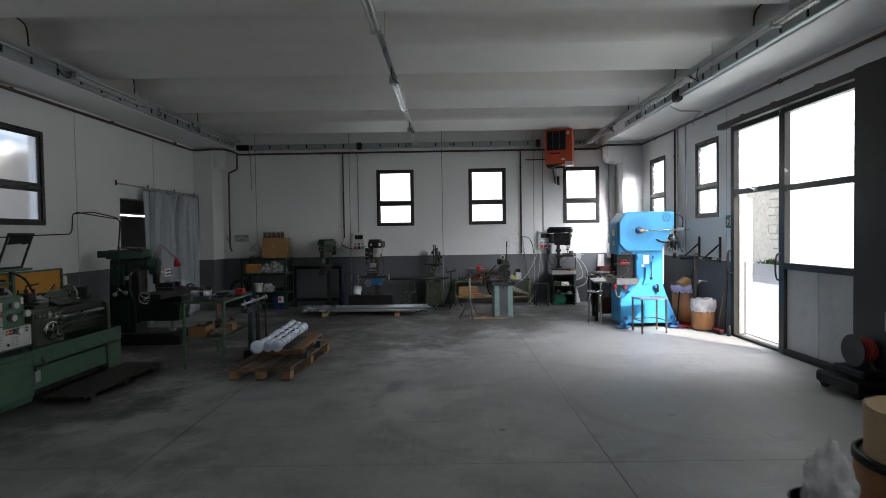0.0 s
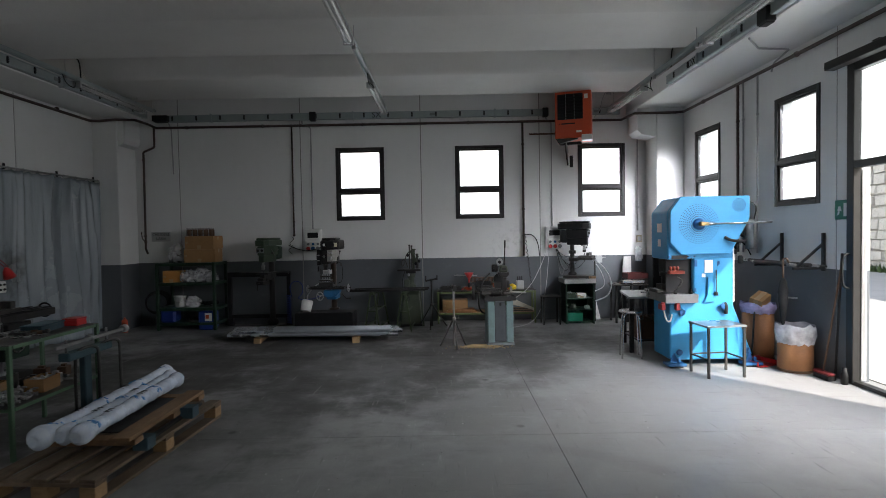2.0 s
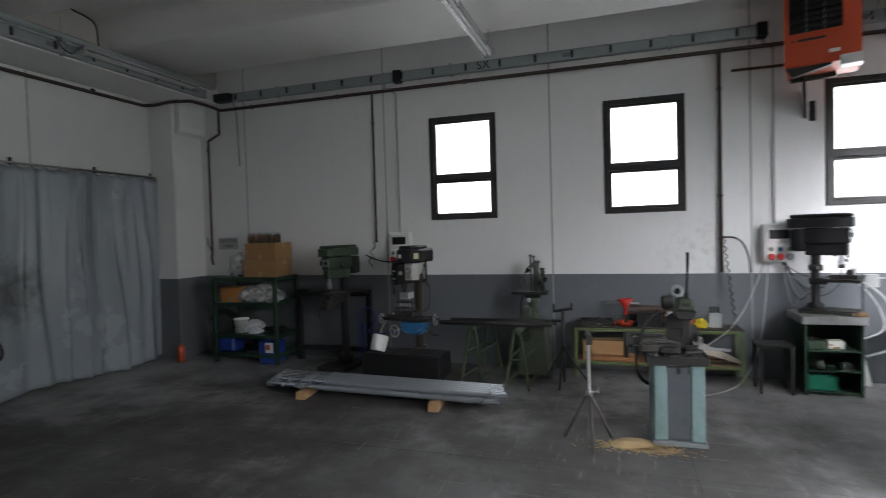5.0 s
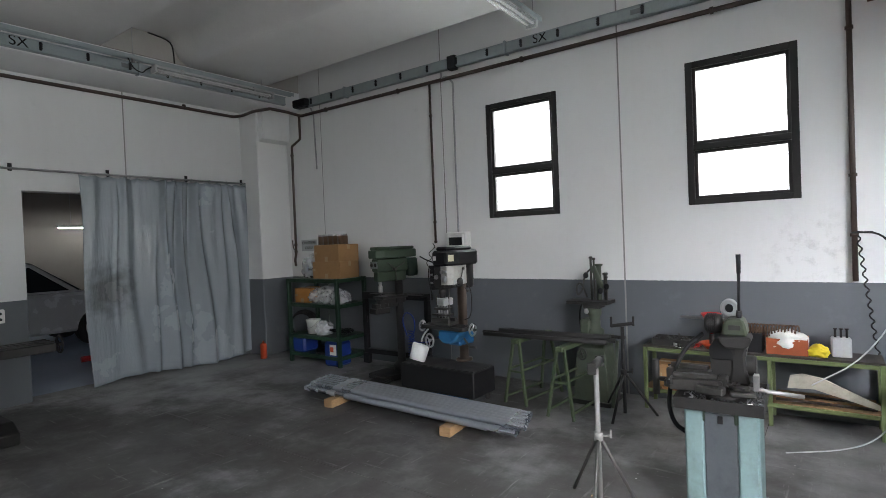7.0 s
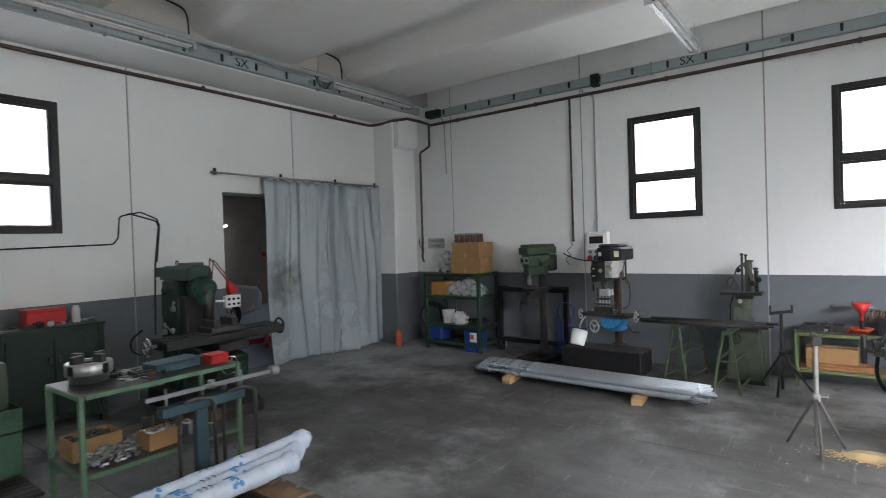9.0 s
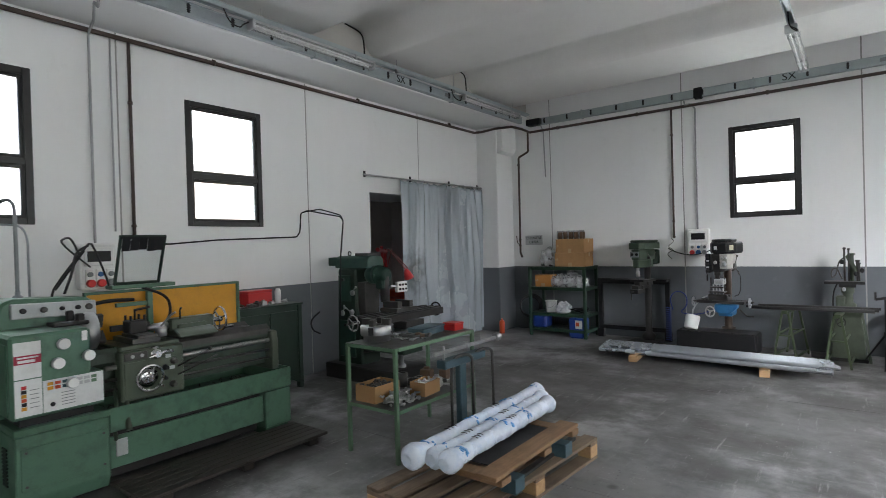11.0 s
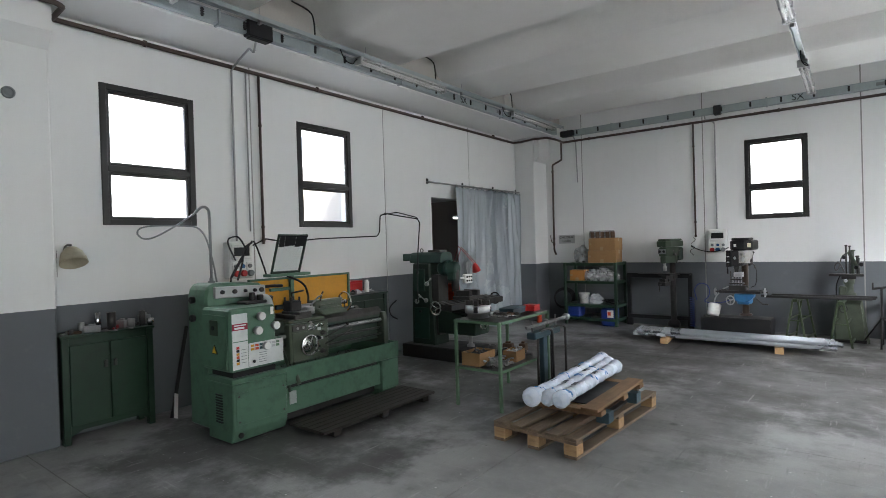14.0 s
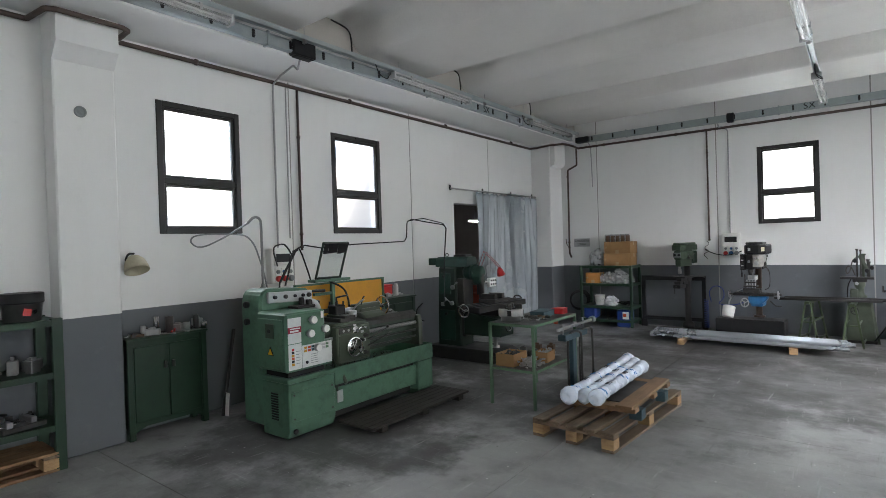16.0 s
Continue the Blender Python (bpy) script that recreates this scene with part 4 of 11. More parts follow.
def strip_light(x, y0, z, rail_side=0.0):
    s = thing("strip_light", Matrix.Translation((x, y0, z)), "switched-off strip light with clear cover and tubes", "strip light", "strip lights")
    bm = B()
    prism(bm, [(-0.052, 0.02), (-0.042, 0.045), (0.042, 0.045), (0.052, 0.02)], 0.0, 1.56, "y")
    part("housing", bm, GREY_PL, s)
    bm = B()
    prism(bm, [(-0.05, 0.018), (0.05, 0.018), (0.046, -0.018), (0.026, -0.036), (-0.026, -0.036), (-0.046, -0.018)], 0.012, 1.548, "y")
    part("cover", bm, CLEAR_COVER, s, "clear ribbed plastic cover").visible_shadow = False
    for xx in (-0.024, 0.024):
        bm = B()
        tube(bm, [(xx, 0.04, -0.004), (xx, 1.52, -0.004)], 0.013, 8)
        part("tube", bm, TUBE_OFF, s, "unlit white fluorescent tube")
    for yy in (0.0, 1.53):
        bm = B()
        bx(bm, -0.054, 0.054, yy, yy + 0.03, -0.039, 0.047, 0.006)
        part("end_cap", bm, GREY_PL, s)
    for yy in (0.3, 1.25):
        bm = B()
        bx(bm, -0.056, 0.056, yy, yy + 0.025, 0.0, 0.052, 0.002)
        part("clamp", bm, STEEL, s)
    bm = B()
    tube(bm, smooth([(0, -0.01, 0.02), (0.05, -0.1, -0.04), (0.07, -0.14, -0.09), (0.0, -0.2, -0.04), (0.0, -0.26, 0.08)], 2), 0.006, 6)
    part("lead", bm, BLACK, s, "black supply lead")
    return s


def rail(x, y0, y1, z, hang):
    r = thing("rail", Matrix.Translation((x, y0, z)), "galvanised slotted light rail hung on thin rods", "rail", "light rails")
    n = y1 - y0
    bm = B()
    for a, b, c, d in ((-0.03, -0.026, 0, 0.045), (0.026, 0.03, 0, 0.045), (-0.026, 0.026, 0.041, 0.045)):
        bx(bm, a, b, 0, n, c, d)
    part("channel", bm, TRAY, r)
    for yy in hang:
        bm = B()
        top = 4.05
        tube(bm, [(0, yy - y0, 0.045), (0, yy - y0, top - z)], 0.004, 6)
        bx(bm, -0.02, 0.02, yy - y0 - 0.012, yy - y0 + 0.012, -0.03, 0.055, 0.002)
        part("hanger", bm, STEEL, r)
    return r


rail(-0.46, -2.8, 11.72, 3.50, (-1.9, 1.1, 3.3, 6.0, 8.75, 11.6))
for y in (0.6, 3.72, 6.88, 10.02):
    strip_light(-0.46, y, 3.445)
rail(3.28, -2.8, 12.1, 3.54, (-1.5, 1.5, 4.5, 6.6, 9.0, 10.2, 11.9))
for y in (0.55, 3.85, 7.2, 10.55):
    strip_light(3.28, y, 3.485)
rail(-4.33, -2.8, 12.0, 3.60, (-1.0, 2.2, 4.6, 5.55, 6.9, 8.75, 9.9, 11.5))
for y in (-0.15, 3.22, 6.78, 10.1):
    strip_light(-4.33, y, 3.545)

# ---- pipes and conduits on the walls ----
def run(name, pts, r, material, label, clips=(), n=10, k=2):
    """A pipe along points, with clips at the given places."""
    p = thing(name, Matrix.Translation(pts[0]), label, "pipe", "pipes and conduits", "structure")
    bm = B()
    tube(bm, smooth(pts, k) if len(pts) > 2 else pts, r, n)
    wpart("pipe", bm, material, p)
    for c, d in clips:
        bm = B()
        c, d = Vector(c), Vector(d)
        tube(bm, [c - d * 0.012, c + d * 0.012], r * 1.45, 10)
        wpart("clip", bm, material, p)
    return p


def corner(pts, r=0.05):
    """Doubles the corners of a line, so that rounding it keeps the straight stretches straight."""
    pts = [Vector(p) for p in pts]
    out = [pts[0]]
    for a, b, c in zip(pts, pts[1:], pts[2:]):
        out += [b + (a - b).normalized() * min(r, (a - b).length / 2.1), b, b + (c - b).normalized() * min(r, (c - b).length / 2.1)]
    return out + [pts[-1]]


PZ = 3.425
LX, FYP, RX = LEFT + 0.045, FAR - 0.045, RIGHT - 0.045
run("gas_pipe", corner([(LX, BACK + 0.1, PZ), (LX, 3.55, PZ), (-4.86, 3.58, PZ), (-4.82, 3.64, PZ), (-4.82, 4.1, PZ), (-4.86, 4.16, PZ), (LX, 4.18, PZ), (LX, 11.62, 3.405),
     (-5.05, 11.68, 3.41), (-4.80, 11.69, 3.43), (-4.52, 11.76, 3.43), (-4.42, 11.95, 3.40), (-4.42, FYP, 3.385), (-4.2, FYP, 3.385), (3.5, FYP, 3.385), (3.56, 11.72, 3.385), (4.2, 11.70, 3.385), (RX, 11.66, 3.385), (RX, BACK + 0.1, 3.385)], 0.04),
    0.021, PIPE, "brown painted steel pipe along the walls", [((LX, y, PZ), (0, 1, 0)) for y in (1.0, 2.8, 4.9, 6.9, 8.9, 10.9)] + [((x, FYP, 3.385), (1, 0, 0)) for x in (-3.9, -2.6, -0.9, 0.9, 2.6)] + [((RX, y, 3.385), (0, 1, 0)) for y in (11.0, 8.9, 7.0, 5.0)])
run("air_pipe", corner([(-4.46, FYP, 3.385), (-4.46, FYP, 3.06), (-4.65, FYP, 2.98), (-4.66, FYP, 1.42), (-4.64, FYP - 0.04, 1.33), (-4.59, FYP - 0.07, 1.25)], 0.05), 0.018, PIPE, "brown compressed-air pipe with a stopcock", [((-4.655, FYP, 2.85), (0, 0, 1)), ((-4.66, FYP, 1.55), (0, 0, 1)), ((-4.66, FYP, 1.45), (0, 0, 1))])
run("air_pipe", [(-4.73, FYP, 1.62), (-4.72, FYP, 1.5), (-4.67, FYP, 1.46)], 0.008, PIPE, "short lever of the brown air pipe")
run("air_pipe", [(-2.11, FYP, 3.385), (-2.11, FYP, 1.50)], 0.014, PIPE, "thin brown air pipe down the wall", [((-2.11, FYP, z), (0, 0, 1)) for z in (3.0, 1.75, 1.52)])
run("air_pipe", [(1.82, FYP, 3.385), (1.82, FYP, 1.10)], 0.019, PIPE, "rusty brown air pipe with a tap", [((1.82, FYP, z), (0, 0, 1)) for z in (3.0, 1.9, 1.45)])
run("gas_pipe", [(1.93, FYP - 0.02, 3.165), (2.45, FYP - 0.02, 3.165)], 0.014, RUST, "short rusty gas pipe to the heater")
run("conduit", corner([(-1.93, FAR - 0.06, 3.46), (-1.92, FAR - 0.06, 3.40), (-1.85, FAR - 0.05, 3.405), (-1.79, FAR - 0.03, 3.33), (-1.79, FAR - 0.03, 1.58)], 0.03), 0.011, CONDUIT, "grey plastic conduit down to a socket panel")
run("conduit", corner([(2.2, FAR - 0.06, 3.46), (2.24, FAR - 0.05, 3.40), (2.31, FAR - 0.03, 3.36), (2.31, FAR - 0.03, 1.6)], 0.03), 0.011, CONDUIT, "grey plastic conduit down to a socket panel")
run("conduit", corner([(-4.2, FAR - 0.05, 3.46), (-4.17, FAR - 0.03, 3.36), (-4.15, FAR - 0.03, 2.60)], 0.03), 0.011, CONDUIT, "grey plastic conduit ending on the wall")
run("conduit", corner([(BEAM_L + 0.02, 5.6, 3.47), (BEAM_L - 0.05, 5.62, 3.38), (BEAM_L - 0.12, 5.62, 3.44), (LEFT + 0.2, 5.76, 3.46), (LEFT + 0.03, 5.775, 3.40), (LEFT + 0.03, 5.775, 1.60)], 0.05), 0.011, CONDUIT, "grey plastic conduit from the trunking down")
run("air_pipe", [(LX - 0.005, 6.09, PZ), (LX - 0.005, 6.09, 1.56)], 0.015, PIPE, "thin brown air pipe down the wall", [((LX - 0.005, 6.09, z), (0, 0, 1)) for z in (2.86, 1.75, 1.6)])
run("conduit", [(LEFT + 0.03, 5.94, 3.40), (LEFT + 0.03, 5.94, 1.70)], 0.008, CONDUIT, "thin grey conduit down the wall")
for y, r, mat in ((10.07, 0.017, PIPE), (9.945, 0.011, CONDUIT), (9.63, 0.011, CONDUIT)):
    run("air_pipe" if mat is PIPE else "conduit", [(RX, y, 3.385), (RX, y, 1.2)], r, mat, "brown air pipe down the wall" if mat is PIPE else "grey conduit down the wall", [((RX, y, z), (0, 0, 1)) for z in (2.9, 1.9)])
run("conduit", corner([(BEAM_R + 0.03, 8.6, 3.46), (BEAM_R + 0.3, 8.9, 3.455), (RX - 0.05, 8.95, 3.455), (RX, 9.3, 3.42), (RX, 9.35, 3.33)], 0.05), 0.011, CONDUIT, "grey conduit across the beam")
run("conduit", [(3.77, FAR - 0.04, 3.3), (3.77, FAR - 0.04, 1.5)], 0.012, CONDUIT, "grey conduit beside the column", [((3.77, FAR - 0.04, 1.9), (0, 0, 1))])
# black cable looped along the left wall
run("cable", corner([(LEFT + 0.05, 5.95, 1.55), (LEFT + 0.03, 6.12, 1.62), (LEFT + 0.02, 6.4, 1.58), (LEFT + 0.02, 6.9, 1.615), (LEFT + 0.02, 7.88, 1.64), (LEFT + 0.02, 7.93, 1.70), (LEFT + 0.02, 7.95, 1.92), (LEFT + 0.02, 8.05, 1.955), (-4.90, 8.05, 1.90), (-4.61, 8.04, 1.85), (-4.565, 8.04, 1.80), (-4.58, 8.0, 1.40), (-4.60, 7.99, 0.75)], 0.06), 0.008, BLACK, "black cable bundle looping along the wall")
run("cable", corner([(LEFT + 0.02, 7.97, 1.93), (-5.0, 8.07, 1.96), (-4.63, 8.06, 1.87), (-4.585, 8.06, 1.80), (-4.60, 8.03, 1.45)], 0.1), 0.007, BLACK, "black cable looping along the wall")

# ---- wall panels with sockets ----
def socket_panel(m, reds=("red", "red")):
    s = thing("socket_panel", m, "grey wall box with meter window and power sockets", "socket panel", "socket panels")
    bm = B()
    bx(bm, -0.14, 0.14, -0.11, 0.0, 0.0, 0.385, 0.012)
    part("case", bm, WHITE_PL, s)
    bm = B()
    bx(bm, -0.115, 0.115, -0.122, -0.108, 0.20, 0.36, 0.008)
    part("lid", bm, WHITE_PL, s)
    bm = B()
    bx(bm, -0.09, 0.09, -0.126, -0.121, 0.235, 0.325, 0.003)
    part("meter_window", bm, BLACK, s, "smoked meter window")
    cols = {"red": RED, "blue": BLUE_D, "grey": GREY_P}
    for i, (x, c) in enumerate(zip((-0.075, 0.005, 0.085), (*reds, "grey"))):
        bm = B()
        bx(bm, x - 0.034, x + 0.034, -0.125, -0.108, 0.02, 0.175, 0.006)
        sk = part("socket", bm, WHITE_PL, s)
        bm = B()
        lathe(bm, [(0.033, 0.0), (0.033, -0.035), (0.028, -0.042)], 14, (x, -0.125, 0.055), "y")
        part("flap", bm, cols[c], sk, c + " hinged socket flap")
        bm = B()
        lathe(bm, [(0.022, 0.0), (0.020, -0.018)], 12, (x, -0.125, 0.13), "y")
        part("switch", bm, (GREY_P, BLUE_D, GREY_P)[i], sk)
    return s


socket_panel(pose(-1.775, FAR, 1.235), ("red", "blue"))
socket_panel(pose(2.33, FAR, 1.205))
socket_panel(pose(LEFT, 5.77, 1.205, 0, 0, 90), ("red", "red"))

# ---- signs ----
s = thing("wall_sign", pose(-4.415, FAR, 1.535), "grey enamel sign with black stencilled letters", "sign")
bm = B()
bx(bm, -0.165, 0.165, -0.008, 0.0, -0.082, 0.082, 0.003)
part("plate", bm, GREY_PL, s)
lettering("letters", "CHIUDERE", 0.062, BLACK, Matrix.Translation((0, -0.0095, 0.035)) @ pose(0, 0, 0, 90), s)
lettering("letters", "L'ARIA", 0.062, BLACK, Matrix.Translation((0, -0.0095, -0.035)) @ pose(0, 0, 0, 90), s)
SIGN_G = paint("exit_green", (0.01, 0.14, 0.075), 0.4, dirt=0.1)
s = thing("exit_sign", pose(RIGHT, 8.275, 1.58, 0, 0, -90), "green emergency exit sign on the wall", "sign")
bm = B()
bx(bm, -0.10, 0.10, -0.006, 0.0, 0.0, 0.19, 0.002)
part("plate", bm, SIGN_G, s)
bm = B()
bx(bm, 0.02, 0.08, -0.008, -0.006, 0.03, 0.16)
part("door_symbol", bm, WHITE_PL, s)
bm = B()
prism(bm, [(-0.07, 0.04), (-0.04, 0.05), (-0.03, 0.09), (-0.01, 0.08), (-0.02, 0.13), (-0.05, 0.13), (-0.06, 0.09), (-0.05, 0.08)], -0.008, -0.006, "y")
part("arrow_symbol", bm, WHITE_PL, s)

# ---- orange warm-air heater ----
h = thing("warm_air_heater", Matrix.Translation((2.55, 11.85, 2.98)), "orange warm-air heater with black louvres, on a bracket", "heater")
bm = B()
bx(bm, 2.27, 2.83, 11.50, 12.05, 2.98, 3.71, 0.012)
wpart("cabinet", bm, ORANGE, h)
bm = B()
bx(bm, 2.31, 2.70, 11.494, 11.52, 3.27, 3.67)
wpart("louvre_recess", bm, BLACK, h)
for i in range(8):
    bm = B()
    bx(bm, 2.315, 2.695, -0.02, 0.02, -0.003, 0.003, 0, Matrix.Translation((0, 11.488, 3.295 + i * 0.05)) @ pose(0, 0, 0, -35))
    wpart("louvre", bm, BLACK, h)
for x in (2.44, 2.57):
    bm = B()
    bx(bm, x - 0.004, x + 0.004, 11.478, 11.494, 3.27, 3.67)
    wpart("louvre_bar", bm, GREY_P, h)
bm = B()
bx(bm, 2.37, 2.58, 11.496, 11.5, 3.195, 3.215)
bx(bm, 2.33, 2.345, 11.496, 11.5, 3.195, 3.215)
wpart("name_bar", bm, BLACK, h)
bm = B()
bx(bm, 2.72, 2.775, 11.495, 11.5, 3.58, 3.65)
bx(bm, 2.60, 2.68, 11.495, 11.5, 3.06, 3.09)
wpart("rating_plate", bm, PAPER, h)
bm = B()
bx(bm, 2.68, 2.84, 11.47, 11.62, 2.935, 3.02, 0.006)
wpart("burner_box", bm, WHITE_PL, h)
bm = B()
prism(bm, [(2.28, 2.98), (2.33, 2.90), (2.62, 2.965), (2.62, 2.98)], 11.52, 11.60, "y")
wpart("support_rail", bm, IRON, h)
bm = B()
bx(bm, 2.30, 2.66, 11.9, 11.97, 2.94, 2.98, 0.004)
wpart("support_rail", bm, IRON, h)
bm = B()
prism(bm, [(11.60, 2.955), (12.24, 2.62), (12.24, 2.86), (11.95, 2.955)], 2.40, 2.425, "x")
bx(bm, 2.33, 2.50, 12.225, FAR - 0.001, 2.60, 2.80, 0.004)
wpart("wall_bracket", bm, IRON, h)
bm = B()
tube(bm, smooth([(2.86, 11.9, 3.35), (2.95, 11.9, 3.45), (3.0, 11.95, 3.7), (3.08, 11.9, 3.78)], 2), 0.006, 6)
bx(bm, 3.05, 3.13, 11.86, 11.94, 3.70, 3.76, 0.004)
wpart("sensor_lead", bm, GREY_PL, h)
bm = B()
tube(bm, [(2.7, FAR + 0.09, 3.55), (2.7, 12.0, 3.55)], 0.05, 14)
wpart("flue", bm, STEEL, h)

h.matrix_basis = pose(2.62, 11.86, 2.98, 0, 0, -17)

# ---- curtain over the doorway ----
cr = thing("curtain_rod", Matrix.Translation((LEFT, 8.92, 2.45)), "thin steel curtain rod on four brackets", "curtain rod")
bm = B()
tube(bm, [(LEFT + 0.09, 8.92, 2.455), (LEFT + 0.09, 11.80, 2.455)], 0.012, 10)
wpart("rod", bm, STEEL, cr)
for y in (9.02, 9.95, 10.9, 11.72):
    bm = B()
    bx(bm, LEFT, LEFT + 0.10, y - 0.012, y + 0.012, 2.45, 2.462, 0.002)
    bx(bm, LEFT, LEFT + 0.012, y - 0.018, y + 0.018, 2.44, 2.52, 0.002)
    wpart("bracket", bm, BLACK, cr)
# folds: place at the top and the foot along the sheet, depth, width, first and last height
FOLDS = [(0.21, 0.23, 0.05, 0.035, -0.2, 1.3), (0.26, 0.30, -0.03, 0.03, -0.2, 1.3), (0.42, 0.33, 0.07, 0.03, -0.15, 1.3), (0.41, 0.36, -0.05, 0.022, 0.0, 1.3),
         (0.42, 0.47, 0.07, 0.026, -0.1, 1.3), (0.52, 0.50, -0.06, 0.028, -0.05, 1.3), (0.53, 0.545, 0.09, 0.024, -0.1, 0.95), (0.60, 0.58, -0.05, 0.025, -0.1, 1.3),
         (0.63, 0.69, 0.08, 0.03, -0.15, 1.3), (0.68, 0.75, -0.04, 0.03, 0.0, 1.3), (0.80, 0.79, 0.05, 0.025, -0.1, 0.8), (0.85, 0.90, 0.055, 0.03, 0.0, 1.3),
         (0.92, 0.99, -0.03, 0.04, -0.1, 1.3), (0.05, 0.04, 0.03, 0.06, -0.2, 1.3), (0.88, 0.87, 0.03, 0.012, 0.25, 0.85), (0.17, 0.16, 0.03, 0.014, 0.0, 0.8)]
bm = B()
N, M = 220, 40
grid = []
for side in (0.0, 0.004):
    rows = []
    for j in range(M + 1):
        f = j / M
        row = []
        for i in range(N + 1):
            u = i / N
            y = 9.61 + u * 2.13 + 0.02 * math.sin(6 * f + u * 5) - 0.04 * f * (1 - u) * math.sin(5 * f)
            fold = 0.012 * math.sin(u * 17 + 1.5 * f) * (0.4 + f) + 0.006 * math.sin(u * 53 + 3.0 * f)
            for c0, c1, amp, wid, f0, f1 in FOLDS:
                c = c0 + (c1 - c0) * f
                g = max(0.0, min(1.0, (f - f0) / 0.12)) * max(0.0, min(1.0, (f1 - f) / 0.2))
                fold += amp * g * math.exp(-((u - c) / (wid * (0.45 + 0.75 * f))) ** 2)
            z = 2.435 - f * (2.40 - 0.035 * math.sin(u * 7)) - 0.02 * abs(math.sin(u * math.pi * 14)) * (1 - f)
            row.append(bm.verts.new((LEFT + 0.105 + fold + side, y, max(z, 0.012))))
        rows.append(row)
    grid.append(rows)
for k, rows in enumerate(grid):
    for j in range(M):
        for i in range(N):
            q = (rows[j][i], rows[j][i + 1], rows[j + 1][i + 1], rows[j + 1][i])
            bm.faces.new(q if k else q[::-1]).smooth = True
a, b = grid
for j in range(M):
    bm.faces.new((a[j][0], a[j + 1][0], b[j + 1][0], b[j][0]))
    bm.faces.new((a[j][N], b[j][N], b[j + 1][N], a[j + 1][N]))
for i in range(N):
    bm.faces.new((a[M][i], a[M][i + 1], b[M][i + 1], b[M][i]))
    bm.faces.new((a[0][i], b[0][i], b[0][i + 1], a[0][i + 1]))
cur = thing("curtain", Matrix.Translation((LEFT + 0.1, 9.6, 0)), "heavy grey pvc curtain, drawn, grubby at the edge", "curtain")
part("sheet", bm, PVC, cur).matrix_basis = cur.matrix_basis.inverted()
for i in range(9):
    bm = B()
    c = Vector((LEFT + 0.09, 9.65 + i * 0.255, 2.45))
    tube(bm, ring(c, Vector((1, 0, 0)), Vector((0, 0, 1)), 0.02, 12), 0.003, 6, closed=True)
    wpart("ring", bm, STEEL, cur)

# ---- engine lathe ----
la = thing("engine_lathe", Matrix.Translation((-4.2, 5.7, 0)), "green engine lathe with yellow splash guard, oily and worn", "lathe")
XF = -3.79
LATHE_P = paint("worn_grey_green", (0.072, 0.092, 0.064), 0.42, dirt=0.5, dirt_c=(0.035, 0.038, 0.028), fine=120)
LATHE_D = paint("oily_dark_machine_green", (0.042, 0.062, 0.045), 0.38, dirt=0.6, dirt_c=(0.016, 0.017, 0.013), fine=140)
bm = B()
prism(bm, [(-4.15, 0.02), (XF - 0.03, 0.02), (XF + 0.0, 0.10), (XF, 0.47), (-4.15, 0.47)], 4.84, 5.33, "y", 0.008)
hb = wpart("head_pedestal", bm, LATHE_G, la)
bm = B()
bx(bm, XF - 0.002, XF + 0.006, 4.865, 5.315, 0.155, 0.40, 0.003)
wpart("cover_plate", bm, LATHE_G, hb)
for y in (4.89, 5.29):
    for z in (0.18, 0.375):
        bm = B()
        lathe(bm, [(0.008, 0), (0.008, 0.006)], 8, (XF + 0.005, y, z), "x")
        wpart("screw", bm, DARKSTEEL, hb)
bm = B()
for i in range(11):
    bx(bm, -4.02, -3.93, 4.832, 4.842, 0.16 + i * 0.021, 0.171 + i * 0.021)
wpart("vent_slots", bm, BLACK, hb)
bm = B()
lathe(bm, [(0.022, 0), (0.022, 0.012), (0.012, 0.014)], 14, (XF - 0.002, 4.90, 0.075), "x")
wpart("drain_plug", bm, BLACK, hb)
bm = B()
bx(bm, -4.47, -4.151, 4.86, 5.40, 0.06, 0.60, 0.02)
wpart("rear_pedestal", bm, LATHE_G, la)
bm = B()
bx(bm, -4.18, XF + 0.01, 4.825, 5.235, 0.565, 1.05, 0.016)
bx(bm, -4.14, XF + 0.008, 5.2, 5.30, 0.565, 0.775, 0.006)
hs = wpart("headstock", bm, LATHE_G, la)
# black block paints the shadow recess under the headstock
bm = B()
bx(bm, -4.14, XF - 0.05, 4.88, 5.26, 0.512, 0.565)
wpart("neck", bm, BLACK, hs)
bm = B()
bx(bm, -4.15, XF + 0.004, 4.835, 5.335, 0.472, 0.512, 0.006)
wpart("drip_ledge", bm, LATHE_G, hs)
bm = B()
bx(bm, -4.16, XF - 0.03, 4.818, 4.826, 0.59, 1.0, 0.003)
dr = wpart("end_door", bm, LATHE_G, hs)
bm = B()
bx(bm, -4.04, -3.93, 4.810, 4.820, 0.84, 0.96, 0.003)
wpart("latch_plate", bm, GREEN_M, dr)
bm = B()
lathe(bm, [(0.018, 0), (0.018, -0.008)], 12, (-3.985, 4.812, 0.90), "y")
wpart("lock", bm, BLACK, dr)
WARN = paint("warning_yellow", (0.75, 0.42, 0.02), 0.5, dirt=0.05)
bm = B()
prism(bm, [(-4.02, 0.70), (-3.94, 0.70), (-3.98, 0.77)], 4.812, 4.818, "y")
wt = wpart("warning_triangle", bm, BLACK, dr, "yellow warning triangle with a dark border")
bm = B()
prism(bm, [(-4.010, 0.705), (-3.950, 0.705), (-3.98, 0.758)], 4.810, 4.812, "y")
wpart("triangle_field", bm, WARN, wt)
bm = B()
